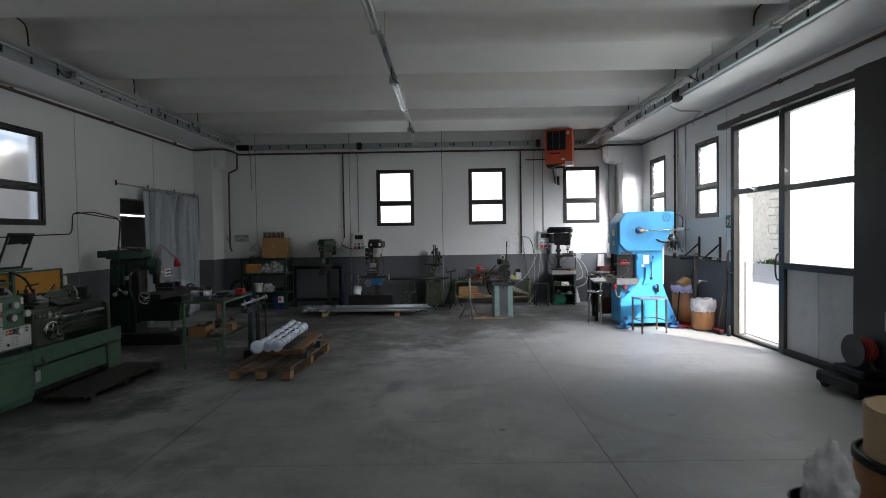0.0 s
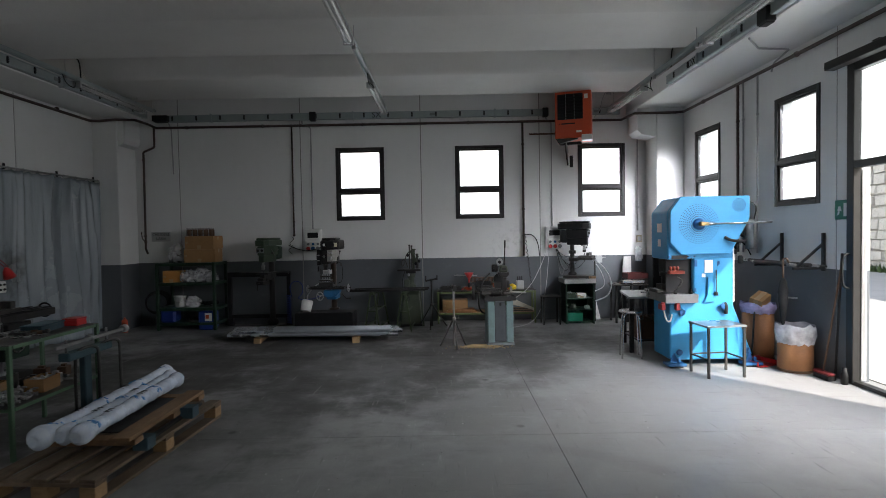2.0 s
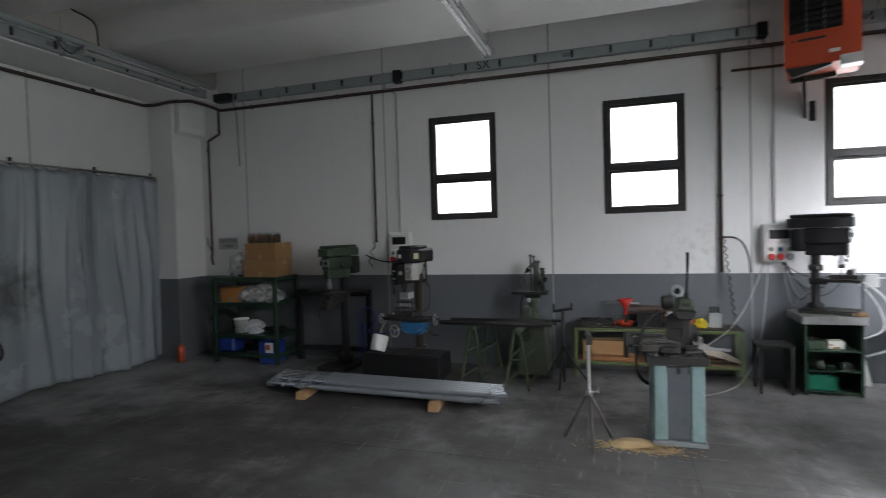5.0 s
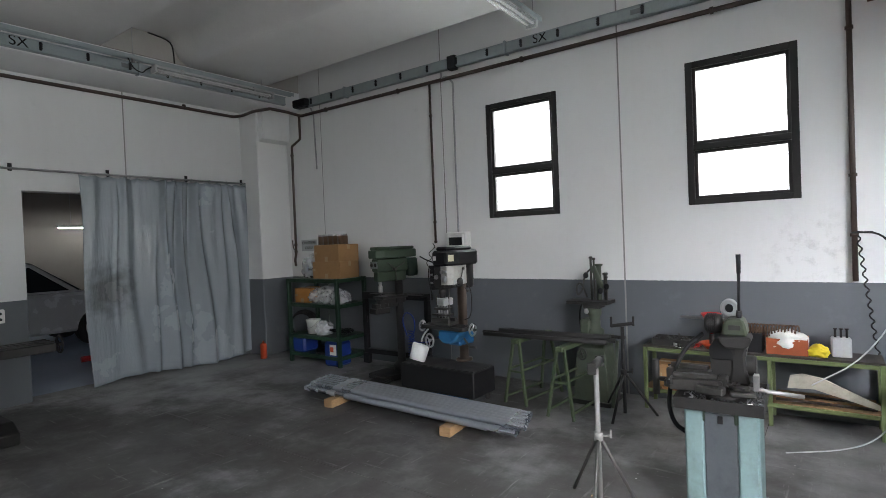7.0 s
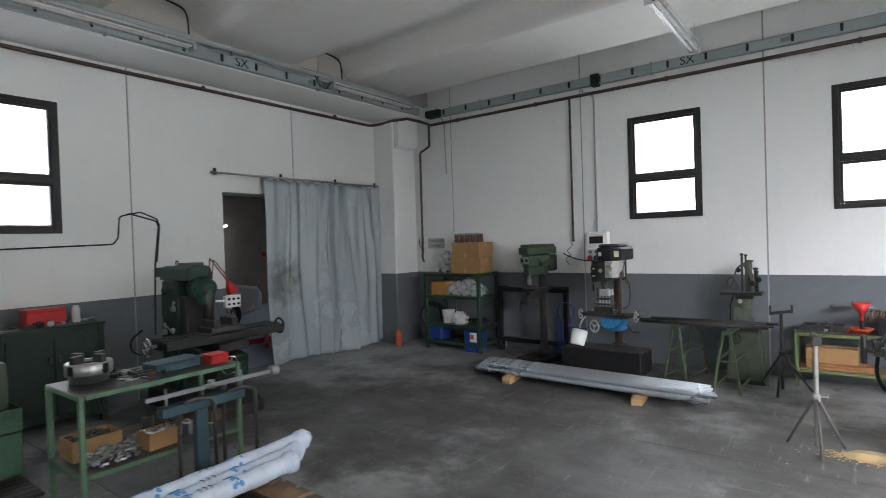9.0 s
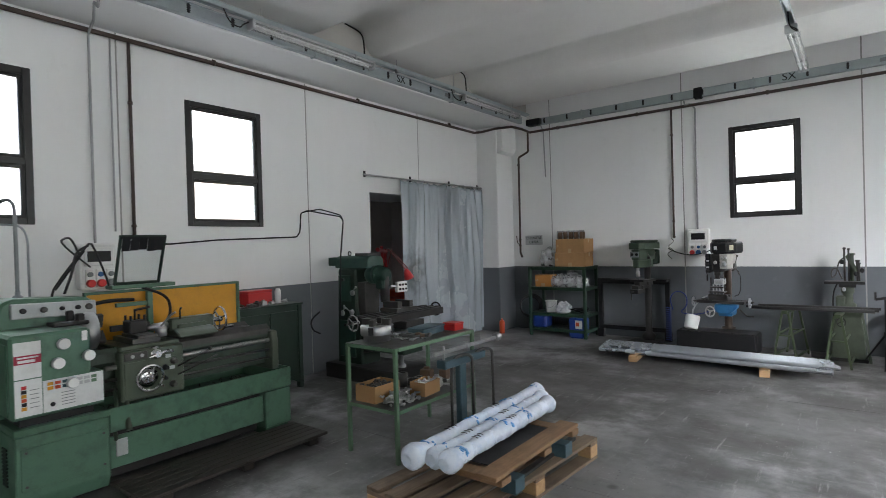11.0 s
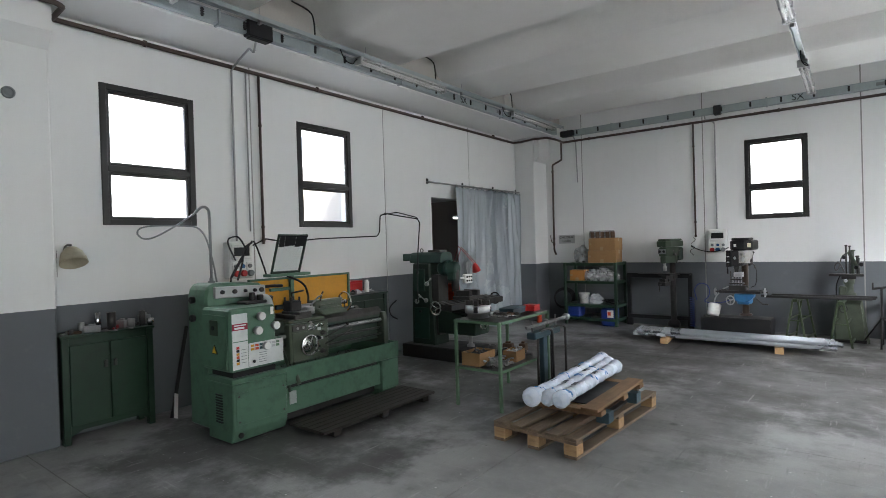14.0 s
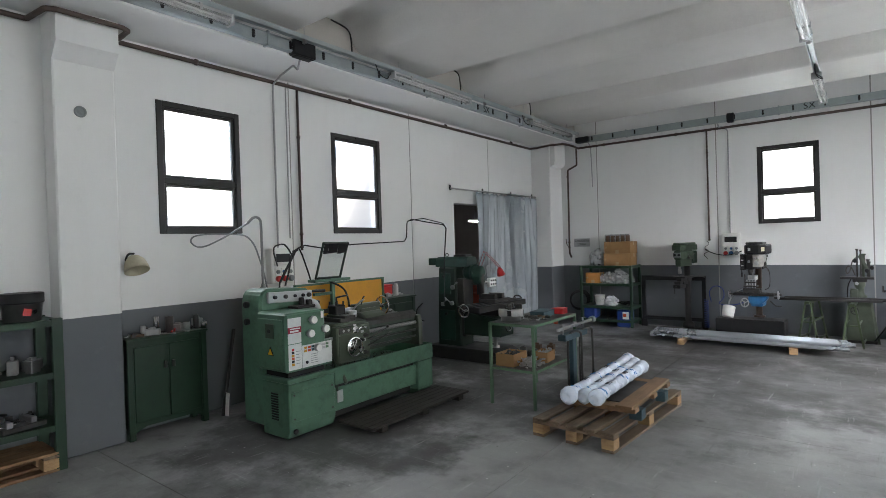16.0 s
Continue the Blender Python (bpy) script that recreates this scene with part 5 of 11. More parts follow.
prism(bm, [(4.86, 0.56), (5.42, 0.56), (5.42, 1.13), (5.38, 1.21), (4.93, 1.235), (4.88, 1.20), (4.86, 1.12)], -4.47, -4.181, "x", 0.02)
gc = wpart("gear_cover", bm, LATHE_G, la)
bm = B()
prism(bm, [(4.93, 1.11), (5.40, 1.095), (5.40, 1.19), (4.93, 1.205)], -4.185, -4.15, "x", 0.006)
cp = wpart("control_strip", bm, GREY_PL, gc, "light grey control strip")
for y, r, mt in ((4.99, 0.018, BLACK), (5.10, 0.02, DARKSTEEL), (5.20, 0.014, BLACK), (5.29, 0.016, BLACK), (5.355, 0.022, DARKSTEEL)):
    bm = B()
    lathe(bm, [(r, 0), (r * 0.9, 0.02), (r * 0.5, 0.022)], 12, (-4.15, y, 1.16 - 0.02 * (y - 4.9)), "x")
    wpart("switch", bm, mt, cp)
for z in (0.95, 1.1):
    bm = B()
    lathe(bm, [(0.03, 0), (0.03, -0.03), (0.02, -0.035)], 12, (-4.36, 4.86, z), "y")
    wpart("cover_knob", bm, BLACK, gc)
# plates and knobs on the headstock's front
RED_PLATE = paint("maroon_plate", (0.30, 0.015, 0.04), 0.4, dirt=0.1)
PLATE = paint("worn_white_plate", (0.62, 0.63, 0.62), 0.35, 0.2, dirt=0.25, relief=0.02)
bm = B()
bx(bm, XF + 0.008, XF + 0.014, 4.845, 4.975, 0.935, 1.01)
wpart("name_plate", bm, PLATE, hs, "white plate with a small crest")
bm = B()
bx(bm, XF + 0.012, XF + 0.016, 4.845, 4.975, 0.885, 0.935)
rp = wpart("maroon_plate", bm, RED_PLATE, hs, "maroon plate with white lettering")
bm = B()
bx(bm, XF + 0.016, XF + 0.018, 4.86, 4.96, 0.917, 0.926)
bx(bm, XF + 0.016, XF + 0.018, 4.862, 4.945, 0.893, 0.908)
wpart("lettering_bar", bm, PAPER, rp)
bm = B()
bx(bm, XF + 0.008, XF + 0.013, 4.845, 4.975, 0.80, 0.885)
bx(bm, XF + 0.008, XF + 0.013, 4.845, 4.975, 0.585, 0.793)
bx(bm, XF + 0.008, XF + 0.013, 4.98, 5.295, 0.585, 0.77)
dp = wpart("speed_plate", bm, PLATE, hs, "white speed and feed chart")
for i in range(6):
    bm = B()
    bx(bm, XF + 0.013, XF + 0.015, 4.875, 4.90, 0.62 + i * 0.024, 0.640 + i * 0.024)
    wpart("chart_field", bm, (YELLOW, BLACK, ORANGE, YELLOW, BLACK, RED)[i], dp)
for i in range(7):
    bm = B()
    bx(bm, XF + 0.013, XF + 0.015, 5.0 + i * 0.038, 5.030 + i * 0.038, 0.712, 0.732)
    bx(bm, XF + 0.013, XF + 0.015, 5.0 + i * 0.038, 5.030 + i * 0.038, 0.739, 0.757)
    wpart("chart_field", bm, (YELLOW, ORANGE, BLUE_G, BLUE_G, GREY_PL, GREY_PL, GREEN_T)[i], dp)
for i in range(5):
    bm = B()
    bx(bm, XF + 0.013, XF + 0.015, 5.07, 5.14, 0.61 + i * 0.018, 0.614 + i * 0.018)
    wpart("print_line", bm, GREY_P, dp)
    bm = B()
    bx(bm, XF + 0.013, XF + 0.015, 4.915, 4.96, 0.63 + i * 0.025, 0.634 + i * 0.025)
    wpart("print_line", bm, GREY_P, dp)
bm = B()
lathe(bm, [(0.013, 0.0), (0.013, 0.006), (0.008, 0.008)], 12, (XF + 0.013, 5.025, 0.625), "x")
wpart("screw_cap", bm, BLACK, dp)
for y, z, r in ((5.08, 0.975, 0.034), (5.05, 0.865, 0.034), (5.21, 0.885, 0.034), (5.12, 0.735, 0.032)):
    bm = B()
    lathe(bm, [(r * 0.7, 0), (r * 0.7, 0.02), (r, 0.022), (r, 0.045), (r * 0.85, 0.05)], 16, (XF + 0.01, y, z), "x")
    kb = wpart("knob", bm, GREY_PL, hs)
    bm = B()
    lathe(bm, [(r * 0.9, 0.05), (r * 0.86, 0.054)], 16, (XF + 0.01, y, z), "x")
    wpart("knob_face", bm, WHITE_PL, kb, "white knob face")
bm = B()
bx(bm, XF + 0.01, XF + 0.014, 5.185, 5.215, 0.975, 1.035, 0.002)
wpart("button_plate", bm, PAPER, hs)
bm = B()
bx(bm, -4.12, -3.98, 5.1, 5.3, 1.05, 1.075, 0.006)
bx(bm, -4.10, -4.06, 5.2, 5.24, 1.07, 1.14, 0.006)
bx(bm, -4.05, -4.0, 5.24, 5.28, 1.05, 1.12, 0.006)
wpart("measuring_tools", bm, IRON, hs)
# spindle and chuck
bm = B()
lathe(bm, [(0.09, 0.0), (0.09, 0.03), (0.125, 0.032), (0.125, 0.12), (0.05, 0.125)], 28, (-4.10, 5.24, 0.99), "y")
ch = wpart("chuck", bm, STEEL, la)
for k in range(3):
    bm = B()
    m = Matrix.Translation((-4.10, 5.365, 0.99)) @ Matrix.Rotation(k * 2.094 + 0.3, 4, "Y")
    bx(bm, -0.018, 0.018, 0, 0.045, 0.02, 0.11, 0.003, m)
    wpart("jaw", bm, DARKSTEEL, ch)
# bed with ways, lead screw, feed rod and rack
bm = B()
prism(bm, [(-4.34, 0.55), (-4.34, 0.84), (-4.30, 0.87), (-4.26, 0.84), (-4.02, 0.84), (-3.98, 0.87), (-3.94, 0.84), (-3.94, 0.78), (-3.98, 0.74), (-3.98, 0.55)], 5.24, 6.62, "y")
bd = wpart("bed", bm, LATHE_D, la)
bm = B()
prism(bm, [(-4.345, 0.842), (-4.30, 0.876), (-4.25, 0.842)], 5.5, 6.62, "y")
prism(bm, [(-4.03, 0.842), (-3.98, 0.876), (-3.935, 0.842), (-3.935, 0.80), (-3.945, 0.80)], 5.5, 6.62, "y")
wpart("bed_way", bm, DARKSTEEL, bd, "dark oily bed ways")
bm = B()
bx(bm, -4.26, -4.02, 5.30, 6.58, 0.835, 0.848)
wpart("swarf_bed", bm, IRON, bd, "flat dark strip between the ways")
bm = B()
tube(bm, [(-3.93, 5.36, 0.745), (-3.93, 6.60, 0.745)], 0.017, 10)
for i in range(60):
    y = 5.95 + i * 0.0105
    tube(bm, ring(Vector((-3.93, y, 0.745)), Vector((1, 0, 0)), Vector((0, 0, 1)), 0.018, 8), 0.003, 4, closed=True)
wpart("lead_screw", bm, STEEL, bd)
bm = B()
tube(bm, [(-3.93, 5.36, 0.665), (-3.93, 6.60, 0.665)], 0.012, 8)
tube(bm, [(-3.93, 5.36, 0.60), (-3.93, 6.60, 0.60)], 0.010, 8)
wpart("feed_rod", bm, DARKSTEEL, bd)
bm = B()
prism(bm, [(-4.36, 0.50), (-4.36, 0.82), (-3.90, 0.82), (-3.88, 0.74), (-3.88, 0.50)], 6.60, 6.66, "y", 0.006)
wpart("end_bracket", bm, LATHE_P, bd)
# chip tray and lower panels
bm = B()
bx(bm, XF - 0.012, XF, 5.33, 6.71, 0.36, 0.515, 0.003)
bx(bm, -4.5, -4.49, 5.43, 6.71, 0.36, 0.60, 0.003)
bx(bm, -4.49, XF - 0.012, 5.43, 6.71, 0.36, 0.37)
bx(bm, -4.14, XF - 0.012, 5.33, 5.43, 0.36, 0.37)
bx(bm, -4.49, XF - 0.012, 6.70, 6.71, 0.37, 0.515)
wpart("chip_tray", bm, LATHE_G, la)
bm = B()
rng = random.Random(11)
for i in range(240):
    x, y = rng.uniform(-4.4, -3.86), rng.uniform(5.4, 6.65)
    m = Matrix.Translation((x, y, 0.375 + rng.uniform(0, 0.02))) @ Euler((rng.uniform(-1, 1), rng.uniform(-1, 1), rng.uniform(0, 6))).to_matrix().to_4x4()
    bx(bm, -0.018, 0.018, -0.004, 0.004, -0.001, 0.001, 0, m)
wpart("swarf", bm, DARKSTEEL, la, "loose steel swarf")
bm = B()
bx(bm, XF - 0.045, XF - 0.03, 5.33, 6.46, 0.12, 0.325, 0.003)
wpart("front_panel", bm, LATHE_G, la)
# dark sheet puts the slot's shade in behind the front panel
bm = B()
bx(bm, XF - 0.075, XF - 0.06, 5.34, 6.45, 0.11, 0.358)
wpart("inner_panel", bm, IRON, la)
bm = B()
bx(bm, -4.36, XF - 0.002, 6.46, 6.705, 0.06, 0.355, 0.008)
bx(bm, -4.33, XF - 0.03, 6.48, 6.69, 0.0, 0.06)
wpart("tail_pedestal", bm, LATHE_G, la)
bm = B()
bx(bm, XF - 0.03, XF - 0.018, 5.37, 5.44, 0.19, 0.30, 0.004)
wpart("switch_box", bm, GREY_PL, la)
bm = B()
bx(bm, -4.3, -3.9, 5.34, 6.45, 0.04, 0.10)
wpart("base_sill", bm, IRON, la)
# carriage
bm = B()
bx(bm, -4.34, -3.90, 5.45, 5.84, 0.845, 0.875, 0.006)
bx(bm, -3.96, -3.86, 5.43, 5.85, 0.51, 0.845, 0.01)
ca = wpart("carriage", bm, LATHE_P, la, "worn grey-green carriage")
bm = B()
bx(bm, -3.863, -3.852, 5.45, 5.83, 0.53, 0.77, 0.003)
wpart("apron_plate", bm, LATHE_P, ca)
bm = B()
bx(bm, -3.862, -3.848, 5.45, 5.60, 0.785, 0.835, 0.004)
wpart("gib_plate", bm, DARKSTEEL, ca)
for y, z in ((5.50, 0.81), (5.56, 0.81)):
    bm = B()
    lathe(bm, [(0.012, 0), (0.012, 0.008)], 10, (-3.85, y, z), "x")
    wpart("bolt", bm, STEEL, ca)
bm = B()
wheel(bm, (-3.80, 5.59, 0.655), "x", 0.085, 0.010, 1)
lathe(bm, [(0.06, 0), (0.065, 0.012), (0.03, 0.02)], 20, (-3.845, 5.59, 0.655), "x")
tube(bm, [(-3.85, 5.59, 0.655), (-3.79, 5.59, 0.655)], 0.02, 10)
tube(bm, [(-3.80, 5.645, 0.60), (-3.745, 5.645, 0.60)], 0.010, 8)
wpart("handwheel", bm, CHROME, ca)
for y, z, q in ((5.71, 0.70, 0.020), (5.77, 0.735, 0.024), (5.70, 0.63, 0.018), (5.76, 0.575, 0.024)):
    bm = B()
    lathe(bm, [(q, 0), (q, 0.02), (q * 0.7, 0.022), (q * 0.6, 0.05)], 12, (-3.855, y, z), "x")
    wpart("apron_knob", bm, (BLACK, DARKSTEEL)[q > 0.021], ca)
for y, z in ((5.76, 0.69), (5.735, 0.775)):
    bm = B()
    bx(bm, -3.853, -3.849, y - 0.018, y + 0.018, z - 0.012, z + 0.012)
    wpart("symbol_plate", bm, GREY_PL, ca)
bm = B()
tube(bm, [(-3.85, 5.80, 0.69), (-3.80, 5.90, 0.74), (-3.77, 6.0, 0.785)], 0.007, 8)
lathe(bm, [(0.010, 0), (0.015, 0.012), (0.010, 0.026)], 10, (-3.77, 6.0, 0.78))
tube(bm, [(-3.85, 5.80, 0.63), (-3.80, 5.95, 0.69), (-3.78, 6.06, 0.735)], 0.006, 8)
wpart("engage_lever", bm, DARKSTEEL, ca)
bm = B()
tube(bm, [(-3.865, 5.46, 0.52), (-3.80, 5.44, 0.42), (-3.755, 5.43, 0.36)], [0.014, 0.016, 0.018], 8)
wpart("feed_lever", bm, LATHE_P, ca)
bm = B()
bx(bm, -4.24, -3.92, 5.53, 5.72, 0.875, 0.915, 0.006)
bx(bm, -4.14, -3.88, 5.55, 5.68, 0.915, 0.94, 0.004)
tp = wpart("cross_slide", bm, DARKSTEEL, ca)
bm = B()
bx(bm, -4.12, -4.0, 5.55, 5.67, 0.94, 1.03, 0.008)
bx(bm, -4.13, -4.1, 5.47, 5.73, 0.96, 1.0, 0.003)
for dx in (-0.045, 0.045):
    for dy in (-0.045, 0.045):
        tube(bm, [(-4.06 + dx, 5.61 + dy, 1.03), (-4.06 + dx, 5.61 + dy, 1.065)], 0.009, 6)
tube(bm, [(-4.06, 5.61, 1.03), (-4.06, 5.61, 1.10), (-3.98, 5.68, 1.12)], 0.009, 8)
wpart("tool_post", bm, IRON, tp)
bm = B()
lathe(bm, [(0.045, 0.0), (0.052, 0.008), (0.052, 0.03), (0.035, 0.04), (0.022, 0.045), (0.022, 0.07)], 20, (-3.90, 5.66, 0.80), "x")
tube(bm, [(-3.84, 5.60, 0.785), (-3.84, 5.73, 0.815)], 0.008, 6)
tube(bm, [(-3.84, 5.73, 0.815), (-3.79, 5.735, 0.816)], 0.010, 8)
wpart("slide_handle", bm, CHROME, tp)
bm = B()
tube(bm, [(-4.0, 5.76, 0.90), (-4.0, 5.76, 0.96)], 0.04, 14)
tube(bm, [(-4.0, 5.76, 0.97), (-3.93, 5.80, 1.05), (-3.90, 5.82, 1.07)], 0.008, 6)
wpart("top_slide_crank", bm, STEEL, tp)
bm = B()
tube(bm, smooth([(-4.36, 5.25, 1.08), (-4.38, 5.40, 1.13), (-4.38, 5.56, 1.16), (-4.38, 5.74, 1.15)], 2), 0.014, 8)
tube(bm, smooth([(-4.38, 5.80, 1.24), (-4.36, 5.98, 1.16), (-4.30, 5.98, 1.05), (-4.2, 5.9, 0.98)], 2), 0.011, 8)
wpart("coolant_hose", bm, BLACK, ca)
# tailstock
bm = B()
prism(bm, [(-4.33, 0.875), (-4.28, 0.905), (-4.20, 0.93), (-4.02, 0.93), (-3.96, 0.905), (-3.92, 0.875)], 5.86, 6.16, "y", 0.008)
bx(bm, -4.17, -4.03, 5.90, 6.12, 0.925, 0.96, 0.006)
ts = wpart("tailstock", bm, LATHE_P, la, "worn pale green tailstock")
bm = B()
bx(bm, -4.15, -4.05, 5.85, 6.20, 0.905, 1.005, 0.014)
wpart("barrel", bm, LATHE_P, ts)
bm = B()
lathe(bm, [(0.008, -0.09), (0.028, -0.04), (0.03, 0.08)], 14, (-4.10, 5.79, 0.955), "y")
wpart("quill", bm, STEEL, ts)
bm = B()
tube(bm, [(-4.06, 5.93, 1.0), (-4.0, 5.90, 1.07), (-3.98, 5.90, 1.09)], 0.007, 6)
wpart("clamp_lever", bm, DARKSTEEL, ts)
bm = B()
wheel(bm, (-4.10, 6.27, 0.955), "y", 0.095, 0.009, 3)
tube(bm, [(-4.10, 6.20, 0.955), (-4.10, 6.27, 0.955)], 0.02, 10)
tube(bm, [(-4.03, 6.27, 0.895), (-4.03, 6.34, 0.895)], 0.011, 8)
wpart("handwheel", bm, CHROME, ts)
# splash guard, screen, lamp arms and stem
bm = B()
bx(bm, -4.46, -4.45, 5.44, 6.63, 0.62, 1.205, 0.0)
sg = wpart("splash_guard", bm, YELLOW, la, "yellow splash guard in a green frame")
bm = B()
for y0, y1, z0, z1 in ((5.425, 5.44, 0.5, 1.225), (6.63, 6.655, 0.5, 1.225), (5.425, 6.655, 1.205, 1.225)):
    bx(bm, -4.47, -4.43, y0, y1, z0, z1, 0.003)
wpart("guard_frame", bm, LATHE_G, sg)
bm = B()
bx(bm, -4.42, -4.38, 5.84, 5.88, 0.85, 1.262, 0.003)
bx(bm, -4.42, -4.39, 5.62, 5.86, 1.10, 1.13, 0.003)
bx(bm, -4.42, -4.30, 5.56, 6.02, 1.24, 1.268, 0.003)
wpart("screen_post", bm, LATHE_G, la)
m = Matrix.Translation((-4.33, 5.745, 1.270)) @ pose(0, 0, 0, 0, 0, 90) @ pose(0, 0, 0, 21, 0, 0)
bm = B()
for x0, x1, z0, z1 in ((-0.165, -0.147, 0, 0.39), (0.147, 0.165, 0, 0.39), (-0.147, 0.147, 0, 0.02), (-0.147, 0.147, 0.375, 0.39)):
    bx(bm, x0, x1, -0.01, 0.01, z0, z1, 0.003, m)
sc = wpart("chip_screen", bm, GREEN_K, la, "tilted clear chip screen in a dark frame")
bm = B()
bx(bm, -0.147, 0.147, -0.003, 0.003, 0.02, 0.375, 0, m)
wpart("screen_pane", bm, PANE, sc)
bm = B()
for i in range(5):
    bx(bm, -0.147 + i * 0.059, -0.090 + i * 0.059, -0.014 - 0.002 * (i % 2), -0.012 - 0.002 * (i % 2), 0.27 + 0.006 * (i % 3), 0.365, 0, m)
bx(bm, -0.16, 0.16, -0.018, -0.010, 0.365, 0.382, 0.002, m)
wpart("screen_strip", bm, BLACK, sc)
bm = B()
tube(bm, smooth([(-4.40, 5.22, 1.22), (-4.42, 5.24, 1.28), (-4.44, 5.46, 1.58), (-4.43, 5.49, 1.58), (-4.40, 5.56, 1.34), (-4.38, 5.57, 1.26)], 1), 0.008, 8)
tube(bm, [(-4.43, 5.25, 1.26), (-4.45, 5.44, 1.53)], 0.008, 6)
tube(bm, smooth([(-4.42, 5.4, 1.5), (-4.5, 5.38, 1.62), (-4.55, 5.36, 1.63), (-4.7, 5.36, 1.6), (-5.1, 5.7, 1.4)], 2), 0.008, 6)
tube(bm, smooth([(-4.42, 5.46, 1.57), (-4.44, 5.38, 1.52), (-4.42, 5.36, 1.4), (-4.42, 5.30, 1.23)], 2), 0.009, 6)
wpart("lamp_arm", bm, BLACK, la, "black jointed lamp arm with cables")
bm = B()
lathe(bm, [(0.03, 0), (0.03, 0.02), (0.016, 0.03), (0.016, 0.05)], 12, (-4.36, 5.02, 1.22))
tube(bm, smooth([(-4.36, 5.02, 1.24), (-4.36, 5.02, 1.80), (-4.36, 5.01, 1.86), (-4.39, 4.97, 1.88), (-4.43, 4.93, 1.82)], 2), 0.012, 8)
st = wpart("riser_tube", bm, GREY_P, la)
bm = B()
tube(bm, smooth([(-4.43, 4.93, 1.82), (-4.7, 4.86, 1.70), (-5.0, 4.78, 1.60), (-5.12, 4.74, 1.68), (-5.1, 4.80, 1.745), (-5.0, 5.1, 1.745), (-4.8, 5.2, 1.72), (-4.5, 5.12, 1.4), (-4.42, 5.10, 1.23)], 3), 0.008, 6)
wpart("riser_cable", bm, GREY_P, st)
bm = B()
tube(bm, smooth([(-3.95, 5.42, 0.62), (-3.86, 5.40, 0.52), (-3.80, 5.36, 0.40), (-3.81, 5.37, 0.3)], 2), 0.012, 8)
wpart("brake_lever", bm, GREEN_M, la)

# ---- footboard in front of the lathe ----
fb = thing("footboard", Matrix.Translation((-3.45, 6.05, 0)), "dark oil-soaked wooden footboard beside the lathe", "footboard")
for i in range(6):
    bm = B()
    bx(bm, -3.74 + i * 0.074, -3.672 + i * 0.074, 5.30, 6.68, 0.048, 0.070, 0.003)
    wpart("plank", bm, WOOD_D, fb)
for y in (5.45, 6.0, 6.55):
    bm = B()
    bx(bm, -3.73, -3.31, y - 0.04, y + 0.04, 0.0, 0.048, 0.003)
    wpart("bearer", bm, WOOD_D, fb)

# ---- low green cabinets ----
def low_cabinet(x0, x1, y0, y1, h, label, material=GREEN_D):
    c = thing("cabinet", Matrix.Translation(((x0 + x1) / 2, (y0 + y1) / 2, 0)), label, "cabinet")
    bm = B()
    bx(bm, x0, x1 - 0.02, y0, y1, 0.10, h - 0.02, 0.004)
    body = wpart("body", bm, material, c)
    bm = B()
    bx(bm, x0, x1 + 0.015, y0 - 0.01, y1 + 0.01, h - 0.02, h, 0.004)
    wpart("top", bm, material, c)
    for y in (y0, y1 - 0.05):
        bm = B()
        bx(bm, x1 - 0.06, x1, y, y + 0.05, 0, h - 0.02, 0.003)
        bx(bm, x0, x0 + 0.05, y, y + 0.05, 0, 0.10, 0.003)
        wpart("leg", bm, material, c)
    mid = (y0 + y1) / 2
    for a, b, s in ((y0 + 0.055, mid - 0.003, -1), (mid + 0.003, y1 - 0.055, 1)):
        bm = B()
        bx(bm, x1 - 0.022, x1 - 0.004, a, b, 0.14, h - 0.08, 0.004)
        d = wpart("door", bm, material, c)
        bm = B()
        hy = mid + s * 0.035
        bx(bm, x1 - 0.006, x1 + 0.012, hy - 0.012, hy + 0.012, h * 0.66, h * 0.66 + 0.06, 0.003)
        wpart("handle", bm, DARKSTEEL, d)
    bm = B()
    prism(bm, [(y0 + 0.05, 0.14), (y1 - 0.05, 0.14), (y1 - 0.05, 0.06), (y1 - 0.14, 0.10), (y0 + 0.14, 0.10), (y0 + 0.05, 0.06)], x1 - 0.02, x1 - 0.008, "x")
    wpart("skirt", bm, material, c)
    return c


low_cabinet(LEFT, -4.95, 4.10, 4.79, 0.86, "dark green steel cabinet with two doors, cluttered top")
low_cabinet(LEFT, -4.80, 6.82, 7.62, 0.92, "dark green steel tool cabinet behind the lathe", GREEN_K)


